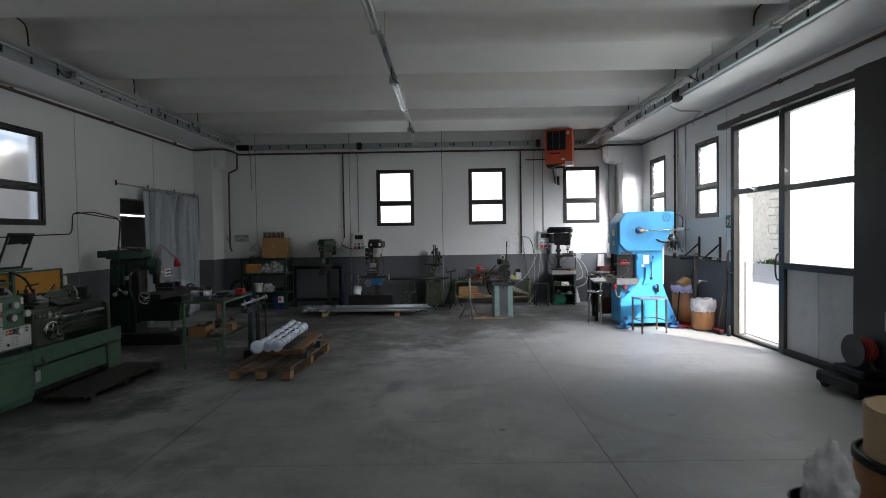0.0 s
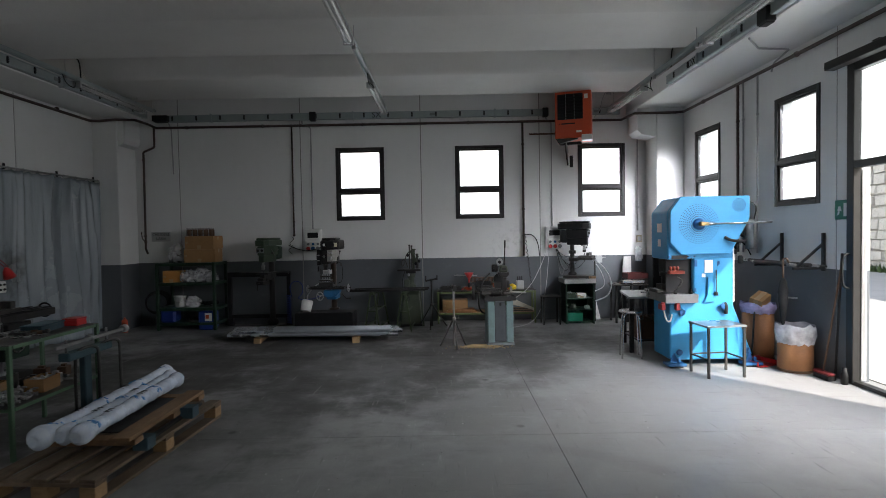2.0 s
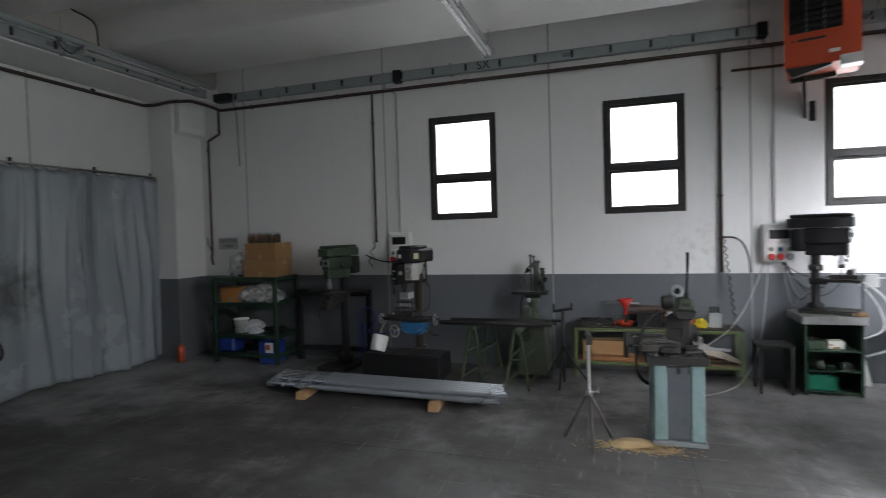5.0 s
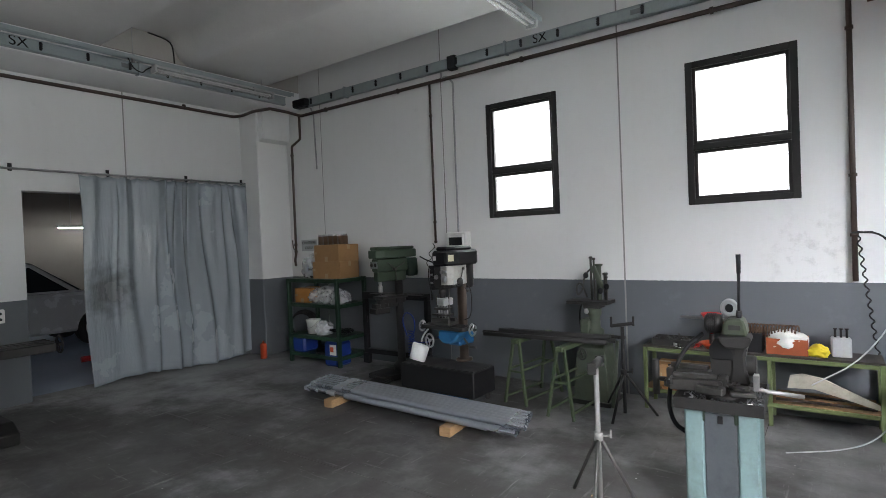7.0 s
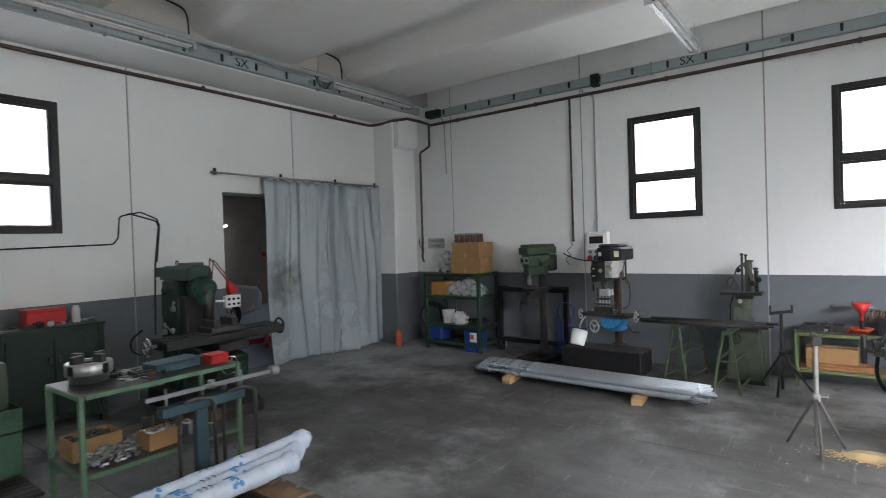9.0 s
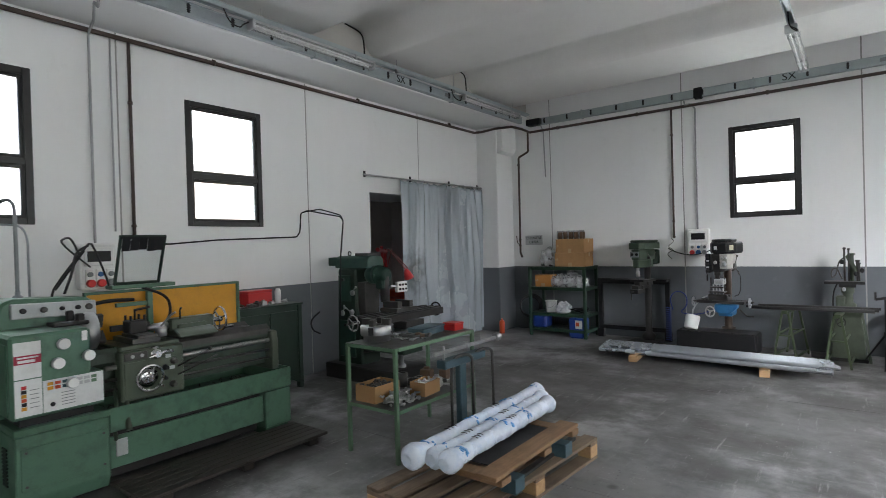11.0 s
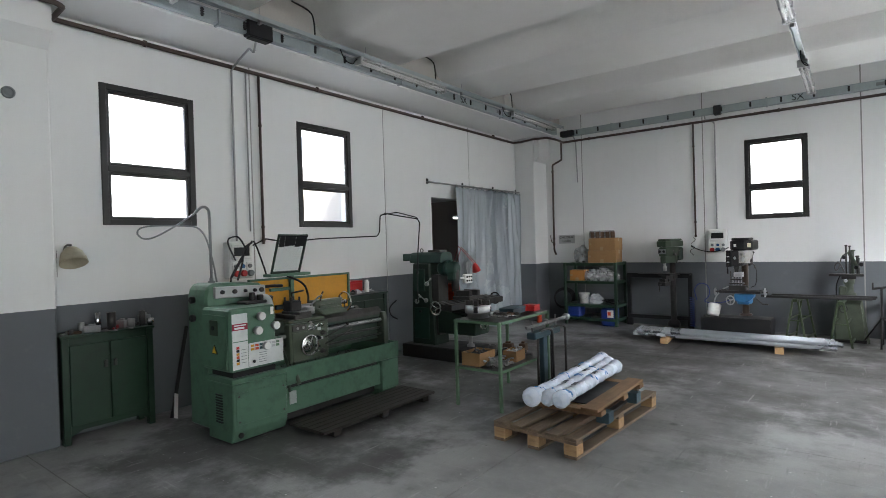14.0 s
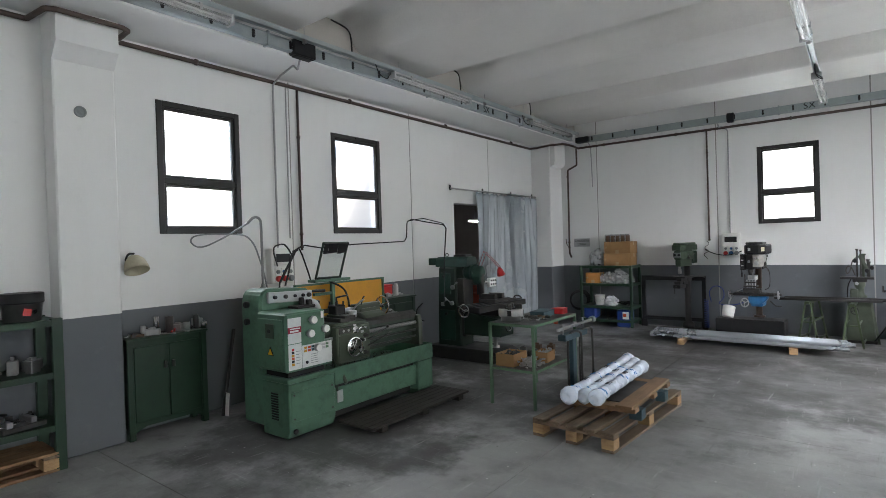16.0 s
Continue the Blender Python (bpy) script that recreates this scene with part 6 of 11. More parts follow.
def clutter(seed, x0, x1, y0, y1, z, n, kinds, tallest=0.12):
    """Small workshop parts laid out on a top, each a thing of its own."""
    r = random.Random(seed)
    for i in range(n):
        x, y, k = r.uniform(x0, x1), y0 + (y1 - y0) * (i + r.uniform(0.2, 0.8)) / n, r.choice(kinds)
        turn = r.uniform(0, 360)
        bm = B()
        if k == "ring":
            a = r.uniform(0.02, 0.04)
            h = r.uniform(0.03, tallest)
            lathe(bm, [(a * 0.55, 0.001), (a, 0.0), (a, h), (a * 0.6, h), (a * 0.55, h * 0.6)], 14)
            ob = single("bushing", bm, r.choice((STEEL, DARKSTEEL, CHROME)), pose(x, y, z), "turned steel bushing standing on end", "bushing", "turned parts")
        elif k == "block":
            w, d, h = r.uniform(0.025, 0.06), r.uniform(0.02, 0.05), r.uniform(0.02, tallest * 0.7)
            bx(bm, -w, w, -d, d, 0, h, 0.004)
            bx(bm, -w * 0.4, w * 0.4, -d * 0.5, d * 0.5, h, h * 1.25, 0.003)
            ob = single("steel_block", bm, r.choice((DARKSTEEL, IRON, STEEL, RUST)), pose(x, y, z, 0, 0, turn), "small machined steel block", "steel block", "machined blocks")
        elif k == "bar":
            ln, a = r.uniform(0.08, 0.2), r.uniform(0.006, 0.014)
            tube(bm, [(-ln / 2, 0, a), (ln / 2, 0, a)], a, 8)
            tube(bm, [(-ln / 2 - 0.01, 0, a), (-ln / 2 + 0.02, 0, a)], a * 1.0 + 0.004, 8)
            ob = single("steel_pin", bm, r.choice((STEEL, DARKSTEEL)), pose(x, y, z + 0.004, 0, 0, turn), "short steel pin lying on its side", "steel pin", "steel pins")
        elif k == "spanner":
            ln = r.uniform(0.14, 0.22)
            bx(bm, -ln / 2, ln / 2, -0.008, 0.008, 0, 0.008, 0.002)
            for s in (-1, 1):
                lathe(bm, [(0.018, 0), (0.018, 0.010)], 10, (s * ln / 2, 0, 0))
            ob = single("spanner", bm, r.choice((STEEL, CHROME)), pose(x, y, z, 0, 0, turn), "steel spanner lying flat", "spanner", "hand tools")
        elif k == "red":
            bx(bm, -0.05, 0.05, -0.015, 0.015, 0, 0.03, 0.006)
            tube(bm, [(0.05, 0, 0.015), (0.11, 0, 0.015)], 0.006, 6)
            ob = single("hand_tool", bm, RED, pose(x, y, z, 0, 0, turn), "hand tool with a red grip", "hand tool", "hand tools")
        elif k == "wood":
            bx(bm, -0.06, 0.06, -0.03, 0.03, 0, 0.035, 0.003)
            ob = single("wood_offcut", bm, WOOD_N, pose(x, y, z, 0, 0, turn), "small offcut of pale wood", "wood offcut", "wood offcuts")


clutter(3, -5.16, -4.96, 4.15, 4.83, 0.861, 13, ("block", "red", "spanner", "bar", "ring"), 0.09)
clutter(5, -5.17, -5.0, 4.2, 4.82, 0.861, 12, ("ring", "ring", "block"), 0.15)
clutter(6, -5.15, -4.86, 6.86, 7.6, 0.921, 9, ("block", "bar", "block", "spanner"), 0.08)
tb = thing("tool_box", pose(-5.05, 7.22, 0.921, 0, 0, 4), "red steel tool box on the cabinet", "tool box")
bm = B()
bx(bm, -0.08, 0.08, -0.15, 0.15, 0, 0.13, 0.006)
part("body", bm, RED, tb)
bm = B()
bx(bm, -0.084, 0.084, -0.153, 0.153, 0.13, 0.155, 0.006)
part("lid", bm, RED, tb)
bm = B()
lathe(bm, [(0.032, 0), (0.034, 0.002), (0.034, 0.13), (0.025, 0.14), (0.025, 0.155)], 16)
single("spray_can", bm, PAPER, pose(-5.0, 7.46, 0.921), "white spray can beside the tool box", "can")
# bell-shaped lamp hood on the wall
lh = thing("wall_lamp", Matrix.Translation((-5.18, 4.22, 1.42)), "dusty bell-shaped lamp hood on a wall arm", "lamp")
bm = B()
prof = [(0.025, 0.0), (0.05, -0.016), (0.08, -0.056), (0.096, -0.112), (0.10, -0.145), (0.096, -0.145), (0.072, -0.056), (0.016, -0.008)]
lathe(bm, prof, 20)
bmesh.ops.rotate(bm, cent=(0, 0, 0), matrix=Matrix.Rotation(radians(-28), 3, "Y"), verts=bm.verts)
hood = part("hood", bm, paint("dusty_cream_enamel", (0.40, 0.36, 0.26), 0.5, dirt=0.4), lh)
hood.location = (0.12, 0, 0.14)
bm = B()
tube(bm, smooth([(-0.07, 0, 0.05), (0.0, 0, 0.16), (0.13, 0, 0.16)], 2), 0.009, 8)
tube(bm, [(-0.04, -0.05, 0.12), (-0.04, -0.05, -0.1)], 0.006, 6)
part("arm", bm, IRON, lh)
# dark rod and angle leaning behind the lathe
bm = B()
tube(bm, [(-4.95, 4.93, 0.0), (-5.17, 5.2, 0.78)], 0.018, 6)
wsingle("leaning_bar", bm, IRON, (-4.95, 4.93, 0), "dark steel bar leaning on the wall", "bar")
bm = B()
bx(bm, -0.02, 0.02, -0.004, 0.004, 0, 0.24, 0.002)
single("metal_strip", bm, PAPER, pose(-4.92, 4.95, 0.0, 8, 12, 20), "pale metal strip leaning beside the cabinet", "metal strip")

# ---- steel shelf before the column ----
def shelf_unit(name, x0, x1, y0, y1, h, levels, material, label, post=0.04, leg_deep=0.05):
    s = thing(name, Matrix.Translation(((x0 + x1) / 2, (y0 + y1) / 2, 0)), label, "shelf")
    for x in (x0, x1 - post):
        for y in (y0, y1 - leg_deep):
            bm = B()
            bx(bm, x, x + post, y, y + leg_deep, 0, h, 0.003)
            wpart("post", bm, material, s)
    for z in levels:
        bm = B()
        bx(bm, x0 + 0.003, x1 - 0.003, y0 + 0.003, y1 - 0.003, z - 0.008, z, 0.0)
        bx(bm, x0 + post, x1 - post, y0 + 0.002, y0 + 0.022, z - 0.045, z - 0.008)
        bx(bm, x0 + post, x1 - post, y1 - 0.022, y1 - 0.002, z - 0.045, z - 0.008)
        bx(bm, x0 + 0.002, x0 + 0.022, y0 + leg_deep, y1 - leg_deep, z - 0.045, z - 0.008)
        bx(bm, x1 - 0.022, x1 - 0.002, y0 + leg_deep, y1 - leg_deep, z - 0.045, z - 0.008)
        wpart("shelf_board", bm, material, s)
    return s


shelf_unit("steel_shelf", LEFT + 0.005, -4.78, 2.45, 3.60, 1.12, (1.11, 0.725, 0.34), GREEN_D, "dark green steel shelf loaded with clamps and parts", 0.05, 0.07)
pt = thing("paint_bucket", pose(-4.95, 3.40, 1.111), "dented metal bucket with a black rim and red label", "bucket")
bm = B()
lathe(bm, [(0.10, 0.0), (0.115, 0.005), (0.125, 0.12), (0.13, 0.12), (0.13, 0.20), (0.12, 0.205), (0.11, 0.19)], 24)
part("body", bm, STEEL, pt)
bm = B()
lathe(bm, [(0.132, 0.13), (0.135, 0.14), (0.135, 0.2), (0.131, 0.205)], 24)
part("rim", bm, BLACK, pt)
bm = B()
prism(bm, [(-0.03, 0.05), (0.02, 0.04), (0.03, 0.09), (-0.02, 0.10)], 0.112, 0.127, "x")
part("label", bm, RED, pt)
bm = B()
bx(bm, -0.14, 0.12, -0.16, 0.14, 0, 0.17, 0.012)
bx(bm, -0.02, 0.02, -0.05, 0.05, 0.17, 0.2, 0.006)
single("storage_box", bm, RUST, pose(-4.95, 3.02, 1.111, 0, 0, 5), "brown steel box on the shelf", "box")
bm = B()
for i in range(7):
    tube(bm, smooth([(-4.9, 2.98 + i * 0.02, 1.28), (-4.92 + i * 0.004, 2.96 + i * 0.02, 1.36), (-4.95, 2.92 + i * 0.02, 1.40), (-5.0, 2.9 + i * 0.018, 1.29)], 2), 0.007, 6)
wsingle("cable_coil", bm, GREY_P, (-4.95, 2.97, 1.28), "loose bundle of grey cables on the box", "cable")
clutter(21, -5.1, -4.86, 2.6, 3.54, 0.726, 12, ("block", "block", "ring", "bar"), 0.16)
clutter(22, -5.1, -4.88, 2.6, 3.5, 0.341, 10, ("block", "block", "bar"), 0.12)
for i, (y, z) in enumerate(((3.12, 0.341), (3.12, 0.42), (3.36, 0.341))):
    vs = thing("machine_vice", pose(-4.93, y, z + 0.001, 0, 0, 6 * i), "steel machine vice lying on the shelf", "vice", "vices on the shelf")
    bm = B()
    bx(bm, -0.09, 0.09, -0.15, 0.13, 0.0, 0.035, 0.004)
    part("base", bm, DARKSTEEL, vs)
    for yy in (-0.12, 0.03):
        bm = B()
        bx(bm, -0.08, 0.08, yy, yy + 0.04, 0.035, 0.078, 0.004)
        part("jaw", bm, STEEL, vs)
    bm = B()
    tube(bm, [(0, -0.2, 0.035), (0, 0.1, 0.035)], 0.012, 8)
    part("screw", bm, CHROME, vs)
# a pallet under the shelf
def pallet(name, m, w, d, boards, label, material, h=0.144, bl=(0.10, 0.14), group=""):
    """Pallet with top boards along local y. w: along x, d: along y."""
    p = thing(name, m, label, "pallet", group)
    gapw = (w - boards * 0.098) / max(boards - 1, 1)
    for i in range(boards):
        bm = B()
        x = i * (0.098 + gapw)
        bx(bm, x, x + 0.098, 0, d, h - 0.022, h, 0.003)
        part("deck_board", bm, material, p)
    for y in (0, d / 2 - 0.05, d - 0.10):
        bm = B()
        bx(bm, 0, w, y, y + 0.10, h - 0.044, h - 0.0225, 0.002)
        part("stringer_board", bm, WOOD_X, p)
        for x in (0, w / 2 - bl[0] / 2, w - bl[0]):
            bm = B()
            bx(bm, x, x + bl[0], y, y + 0.10, 0.022, h - 0.0445, 0.004)
            part("block", bm, WOOD_B, p)
    for x in (0, w / 2 - bl[0] / 2, w - bl[0]):
        bm = B()
        bx(bm, x, x + bl[0], 0, d, 0.0, 0.0215, 0.003)
        part("bottom_board", bm, material, p)
    return p


pallet("pallet", pose(-5.2, 2.35, 0), 0.42, 1.2, 4, "small wooden pallet pushed under the shelf", WOOD_N)

# ---- pallets with wrapped profiles ----
ang = math.degrees(math.atan2(1.43, 0.13)) - 90
pm = pose(-2.235, 6.06, 0, 0, 0, -4.0)
pallet("pallet", pm, 0.69, 1.48, 5, "worn wooden pallet on the floor", WOOD_P)
sp = thing("board_frame", Matrix.Translation((-1.75, 6.8, 0.144)), "open frame of fresh pallet boards, propped on blue blocks", "pallet")
for x, y, mt in ((-1.57, 6.42, BLUE_G), (-1.56, 7.02, BLUE_G), (-1.95, 6.75, WOOD_B)):
    bm = B()
    bx(bm, x, x + 0.10, y, y + 0.10, 0.145, 0.228, 0.004)
    wpart("block", bm, mt, sp)
for x, y0, y1 in ((-1.62, 6.26, 7.28), (-2.04, 6.36, 7.26)):
    bm = B()
    bx(bm, x, x + 0.13, y0, y1, 0.266, 0.290, 0.003)
    wpart("deck_board", bm, WOOD_N, sp)
for y in (6.30, 6.78, 7.17):
    bm = B()
    bx(bm, -2.06, -1.48, y, y + 0.095, 0.2285, 0.2655, 0.003)
    wpart("cross_board", bm, WOOD_N, sp)
bm = B()
bx(bm, -1.90, -1.63, 6.42, 7.14, 0.2662, 0.272, 0.002)
wpart("dark_sheet", bm, IRON, sp)
bm = B()
prism(bm, [(-1.60, 0.146), (-1.54, 0.146), (-1.54, 0.165), (-1.58, 0.165)], 6.55, 7.35, "y")
wpart("angle_bar", bm, IRON, sp)


def wrapped_roll(a, b, r, seed):
    """A long profile bundle in white foil, swollen and knotted at its ends."""
    rr = random.Random(seed)
    a, b = Vector(a), Vector(b)
    w = thing("wrapped_profiles", Matrix.Translation(a), "long profile wrapped in white printed foil", "wrapped profile", "wrapped profiles on the pallet")
    n = 40
    pts = [a.lerp(b, i / n) for i in range(n + 1)]
    rad = []
    for i in range(n + 1):
        u = i / n
        k = 1.0 + 0.05 * math.sin(u * 37 + seed) + rr.uniform(-0.03, 0.03)
        if u < 0.10:
            k *= 1.05 + 0.35 * math.sin(u / 0.10 * math.pi) - (0.35 if u == 0 else 0)
        if u > 0.92:
            k *= 1.0 + 0.3 * math.sin((u - 0.92) / 0.08 * math.pi) - (0.4 if u == 1 else 0)
        rad.append(r * k)
    bm = B()
    tube(bm, pts, rad, 14)
    for v in bm.verts:
        v.co += Vector((rr.uniform(-1, 1), rr.uniform(-1, 1), rr.uniform(-1, 1))) * 0.003
    wpart("foil", bm, WRAP, w)
    d = (b - a).normalized()
    for u in (0.085, 0.33 + 0.05 * seed, 0.66, 0.93):
        bm = B()
        for j in range(9):
            p = a.lerp(b, u + rr.uniform(0, 0.045))
            th = rr.uniform(-1.2, 1.4)
            side = d.cross(Vector((0, 0, 1))).normalized()
            o = side * math.sin(th) + Vector((0, 0, 1)) * math.cos(th)
            tube(bm, [p + o * r * 0.99, p + o * r * 1.055 + d * 0.001], rr.uniform(0.008, 0.019), 6)
        wpart("printed_mark", bm, INK, w, "blue print on the foil")
    side = d.cross(Vector((0, 0, 1))).normalized()
    up = side.cross(d)
    for u in (0.24, 0.55):
        for j in range(3):
            bm = B()
            c = a.lerp(b, u + j * 0.022) + up * (r * 1.02) - side * 0.005
            tube(bm, smooth([c - side * 0.02, c + d * 0.008 + up * 0.002, c + side * 0.022], 1), 0.0022, 5)
            wpart("pen_stroke", bm, BLACK, w)
    return w


wrapped_roll((-1.945, 6.08, 0.345), (-1.985, 7.70, 0.352), 0.050, 1)
wrapped_roll((-1.845, 6.16, 0.338), (-1.875, 7.56, 0.345), 0.046, 2)
wrapped_roll((-1.745, 6.15, 0.340), (-1.770, 7.44, 0.345), 0.049, 3)

# ---- green tube table with tools ----
gt = thing("work_table", Matrix.Translation((-2.75, 7.25, 0)), "green steel tube table with a shelf, full of tools", "table")
TX0, TX1, TY0, TY1, TH = -3.00, -2.50, 6.615, 7.565, 0.80
for x in (TX0, TX1 - 0.028):
    for y in (TY0, TY1 - 0.028):
        bm = B()
        bx(bm, x, x + 0.028, y, y + 0.028, 0, TH - 0.004, 0.003)
        wpart("leg", bm, GREEN_T, gt)
for z in (TH, 0.37):
    bm = B()
    for x in (TX0, TX1 - 0.03):
        bx(bm, x, x + 0.03, TY0 + 0.035, TY1 - 0.035, z - 0.028, z - 0.003, 0.002)
    for y in (TY0, TY1 - 0.03):
        bx(bm, TX0 + 0.028, TX1 - 0.028, y, y + 0.03, z - 0.028, z - 0.003, 0.002)
    wpart("rail", bm, GREEN_T, gt)
    bm = B()
    bx(bm, TX0 + 0.004, TX1 - 0.004, TY0 + 0.004, TY1 - 0.004, z - 0.003, z, 0.0)
    wpart("top" if z == TH else "shelf_board", bm, DARKSTEEL, gt)
ck = thing("lathe_chuck", pose(-2.84, 6.79, TH + 0.001), "steel four-jaw chuck standing on the table", "chuck")
bm = B()
lathe(bm, [(0.085, 0.0), (0.10, 0.004), (0.10, 0.045), (0.118, 0.047), (0.122, 0.055), (0.122, 0.115), (0.116, 0.12), (0.04, 0.12), (0.035, 0.08)], 32)
part("body", bm, STEEL, ck)
bm = B()
lathe(bm, [(0.06, 0.12), (0.06, 0.124), (0.03, 0.125)], 24)
part("bore_ring", bm, BLACK, ck)
for k2 in range(4):
    bm = B()
    bx(bm, 0.119, 0.124, -0.02, 0.02, 0.058, 0.112, 0.002, Matrix.Rotation(k2 * math.pi / 2 + 0.4, 4, "Z"))
    part("key_socket", bm, BLACK, ck)
for k2 in range(4):
    bm = B()
    bx(bm, 0.045, 0.112, -0.018, 0.018, 0.118, 0.165, 0.003, Matrix.Rotation(k2 * math.pi / 2 + 0.4, 4, "Z"))
    part("jaw", bm, DARKSTEEL, ck)
bm = B()
bx(bm, -0.075, 0.075, -0.15, 0.15, 0, 0.045, 0.004)
bx(bm, -0.08, 0.08, -0.155, 0.155, 0.045, 0.06, 0.004)
single("tool_case", bm, BLUE_G, pose(-2.72, 7.22, TH + 0.001, 0, 0, 6), "flat blue tool case", "tool case")
bm = B()
bx(bm, -0.06, 0.06, -0.06, 0.06, 0, 0.05, 0.004)
bx(bm, -0.063, 0.063, -0.063, 0.063, 0.05, 0.062, 0.003)
single("small_box", bm, RED, pose(-2.64, 7.47, TH + 0.001), "small red box at the table's edge", "box")
clutter(31, -2.95, -2.62, 6.90, 7.12, TH + 0.001, 18, ("spanner", "bar", "spanner", "block"), 0.04)
clutter(32, -2.95, -2.60, 7.1, 7.52, 0.371, 15, ("ring", "block", "bar", "ring"), 0.12)


def open_carton(m, w, d, h, label, fill=None, material=None, category="carton"):
    c = thing("carton", m, label, category)
    t = 0.006
    for x0, x1, y0, y1 in ((0, w, 0, t), (0, w, d - t, d), (0, t, t, d - t), (w - t, w, t, d - t)):
        bm = B()
        bx(bm, x0, x1, y0, y1, 0, h)
        part("side", bm, material or CARD, c)
    bm = B()
    bx(bm, t, w - t, t, d - t, 0, t)
    part("bottom", bm, material or CARD, c)
    if fill:
        rr = random.Random(int(w * 1000 + d * 100))
        bm = B()
        for _ in range(70):
            p = Vector((rr.uniform(0.03, w - 0.03), rr.uniform(0.03, d - 0.03), h * rr.uniform(0.5, 0.95)))
            q = p + Vector((rr.uniform(-1, 1), rr.uniform(-1, 1), rr.uniform(-0.3, 0.5))).normalized() * 0.035
            q.x, q.y = min(max(q.x, 0.01), w - 0.01), min(max(q.y, 0.01), d - 0.01)
            tube(bm, [p, q], 0.008, 6)
        tagged(part("filling", bm, fill, c, "small loose steel parts"), kind="stuff")
    return c


open_carton(pose(-2.95, 6.66, 0.371), 0.20, 0.26, 0.12, "open cardboard box of metal scrap", DARKSTEEL)
open_carton(pose(-2.70, 6.98, 0.371, 0, 0, 5), 0.14, 0.2, 0.10, "open cardboard box on the shelf", STEEL)
rng = random.Random(9)
bm = B()
for i in range(110):
    a = Vector((rng.uniform(-2.73, -2.56), rng.uniform(6.68, 6.95), 0.378 + rng.uniform(0, 0.06)))
    tube(bm, [a, a + Vector((rng.uniform(-0.01, 0.03), rng.uniform(-0.02, 0.02), 0.0)).normalized() * 0.03], 0.008, 6)
wsingle("steel_offcuts", bm, STEEL, (-2.7, 6.9, 0.372), "heap of short tube offcuts", "offcuts", kind="stuff")

# ---- old platform scale beside the table ----
ps = thing("platform_scale", Matrix.Translation((-2.30, 7.25, 0)), "old blue-grey platform scale with steel hoop and beam", "scale")
bm = B()
bx(bm, -2.42, -2.16, 6.98, 7.56, 0.03, 0.13, 0.01)
for x in (-2.40, -2.20):
    for y in (7.02, 7.50):
        tube(bm, [(x - 0.02, y, 0.03), (x + 0.02, y, 0.03)], 0.03, 12)
wpart("platform", bm, IRON, ps)
for y in (7.08, 7.36):
    bm = B()
    tube(bm, smooth([(-2.38, y, 0.12), (-2.38, y, 0.60), (-2.37, y + 0.02, 0.66), (-2.34, y + 0.1, 0.68), (-2.32, y + 0.18, 0.66), (-2.32, y + 0.19, 0.60), (-2.32, y + 0.19, 0.12)], 2), 0.012, 8)
    wpart("hoop", bm, DARKSTEEL, ps)
bm = B()
bx(bm, -2.42, -2.37, 7.18, 7.26, 0.12, 0.66, 0.006)
bx(bm, -2.44, -2.35, 6.98, 7.50, 0.60, 0.66, 0.008)
wpart("column", bm, BLUE_G, ps)
bm = B()
bx(bm, -2.41, -2.385, 6.90, 7.72, 0.705, 0.73, 0.003)
lathe(bm, [(0.03, 0), (0.035, 0.01), (0.035, 0.05), (0.03, 0.06)], 16, (-2.40, 7.72, 0.718), "y")
lathe(bm, [(0.022, 0), (0.022, 0.05)], 14, (-2.40, 7.30, 0.70))
tube(bm, [(-2.40, 7.02, 0.64), (-2.40, 7.02, 0.76)], 0.01, 8)
tube(bm, [(-2.40, 7.5, 0.64), (-2.40, 7.5, 0.77)], 0.01, 8)
wpart("beam", bm, STEEL, ps)

# ---- milling machine ----
MILL_G = paint("oily_mill_green", (0.016, 0.052, 0.037), 0.40, dirt=0.5, dirt_c=(0.008, 0.01, 0.009))
mi = thing("milling_machine", Matrix.Translation((-4.4, 8.1, 0)), "dark green knee milling machine, oily", "milling machine")
bm = B()
prism(bm, [(-4.80, 0.0), (-3.60, 0.0), (-3.60, 0.10), (-3.75, 0.17), (-4.80, 0.17)], 7.84, 8.38, "y", 0.01)
wpart("base", bm, IRON, mi)
bm = B()
prism(bm, [(-4.72, 0.15), (-4.30, 0.15), (-4.32, 0.62), (-4.38, 0.80), (-4.38, 1.26), (-4.68, 1.26), (-4.70, 0.9)], 7.96, 8.26, "y", 0.02)
co = wpart("column", bm, GREEN_K, mi)
bm = B()
bx(bm, -4.38, -4.26, 7.99, 8.21, 0.3, 1.10, 0.006)
wpart("slideway", bm, DARKSTEEL, co)
for a in ((-4.66, -4.46, 7.945, 7.962, 0.88, 1.18), (-4.66, -4.40, 7.945, 7.962, 0.24, 0.66)):
    bm = B()
    bx(bm, *a, 0.006)
    dr = wpart("door", bm, MILL_G, co)
    bm = B()
    lathe(bm, [(0.012, 0), (0.012, -0.02), (0.018, -0.022), (0.016, -0.03)], 10, ((a[0] + a[1]) / 2, 7.945, a[5] - 0.05), "y")
    wpart("knob", bm, BLACK, dr)
for x, z, dx in ((-4.42, 0.98, 0.10), (-4.44, 0.76, -0.08), (-4.60, 0.74, 0.09)):
    bm = B()
    lathe(bm, [(0.03, 0), (0.03, -0.025), (0.018, -0.035)], 14, (x, 7.955, z), "y")
    tube(bm, [(x, 7.925, z), (x + dx, 7.90, z + 0.07)], 0.007, 6)
    lathe(bm, [(0.008, -0.014), (0.016, 0.0), (0.008, 0.014)], 10, (x + dx, 7.90, z + 0.07))
    wpart("speed_lever", bm, STEEL, co)
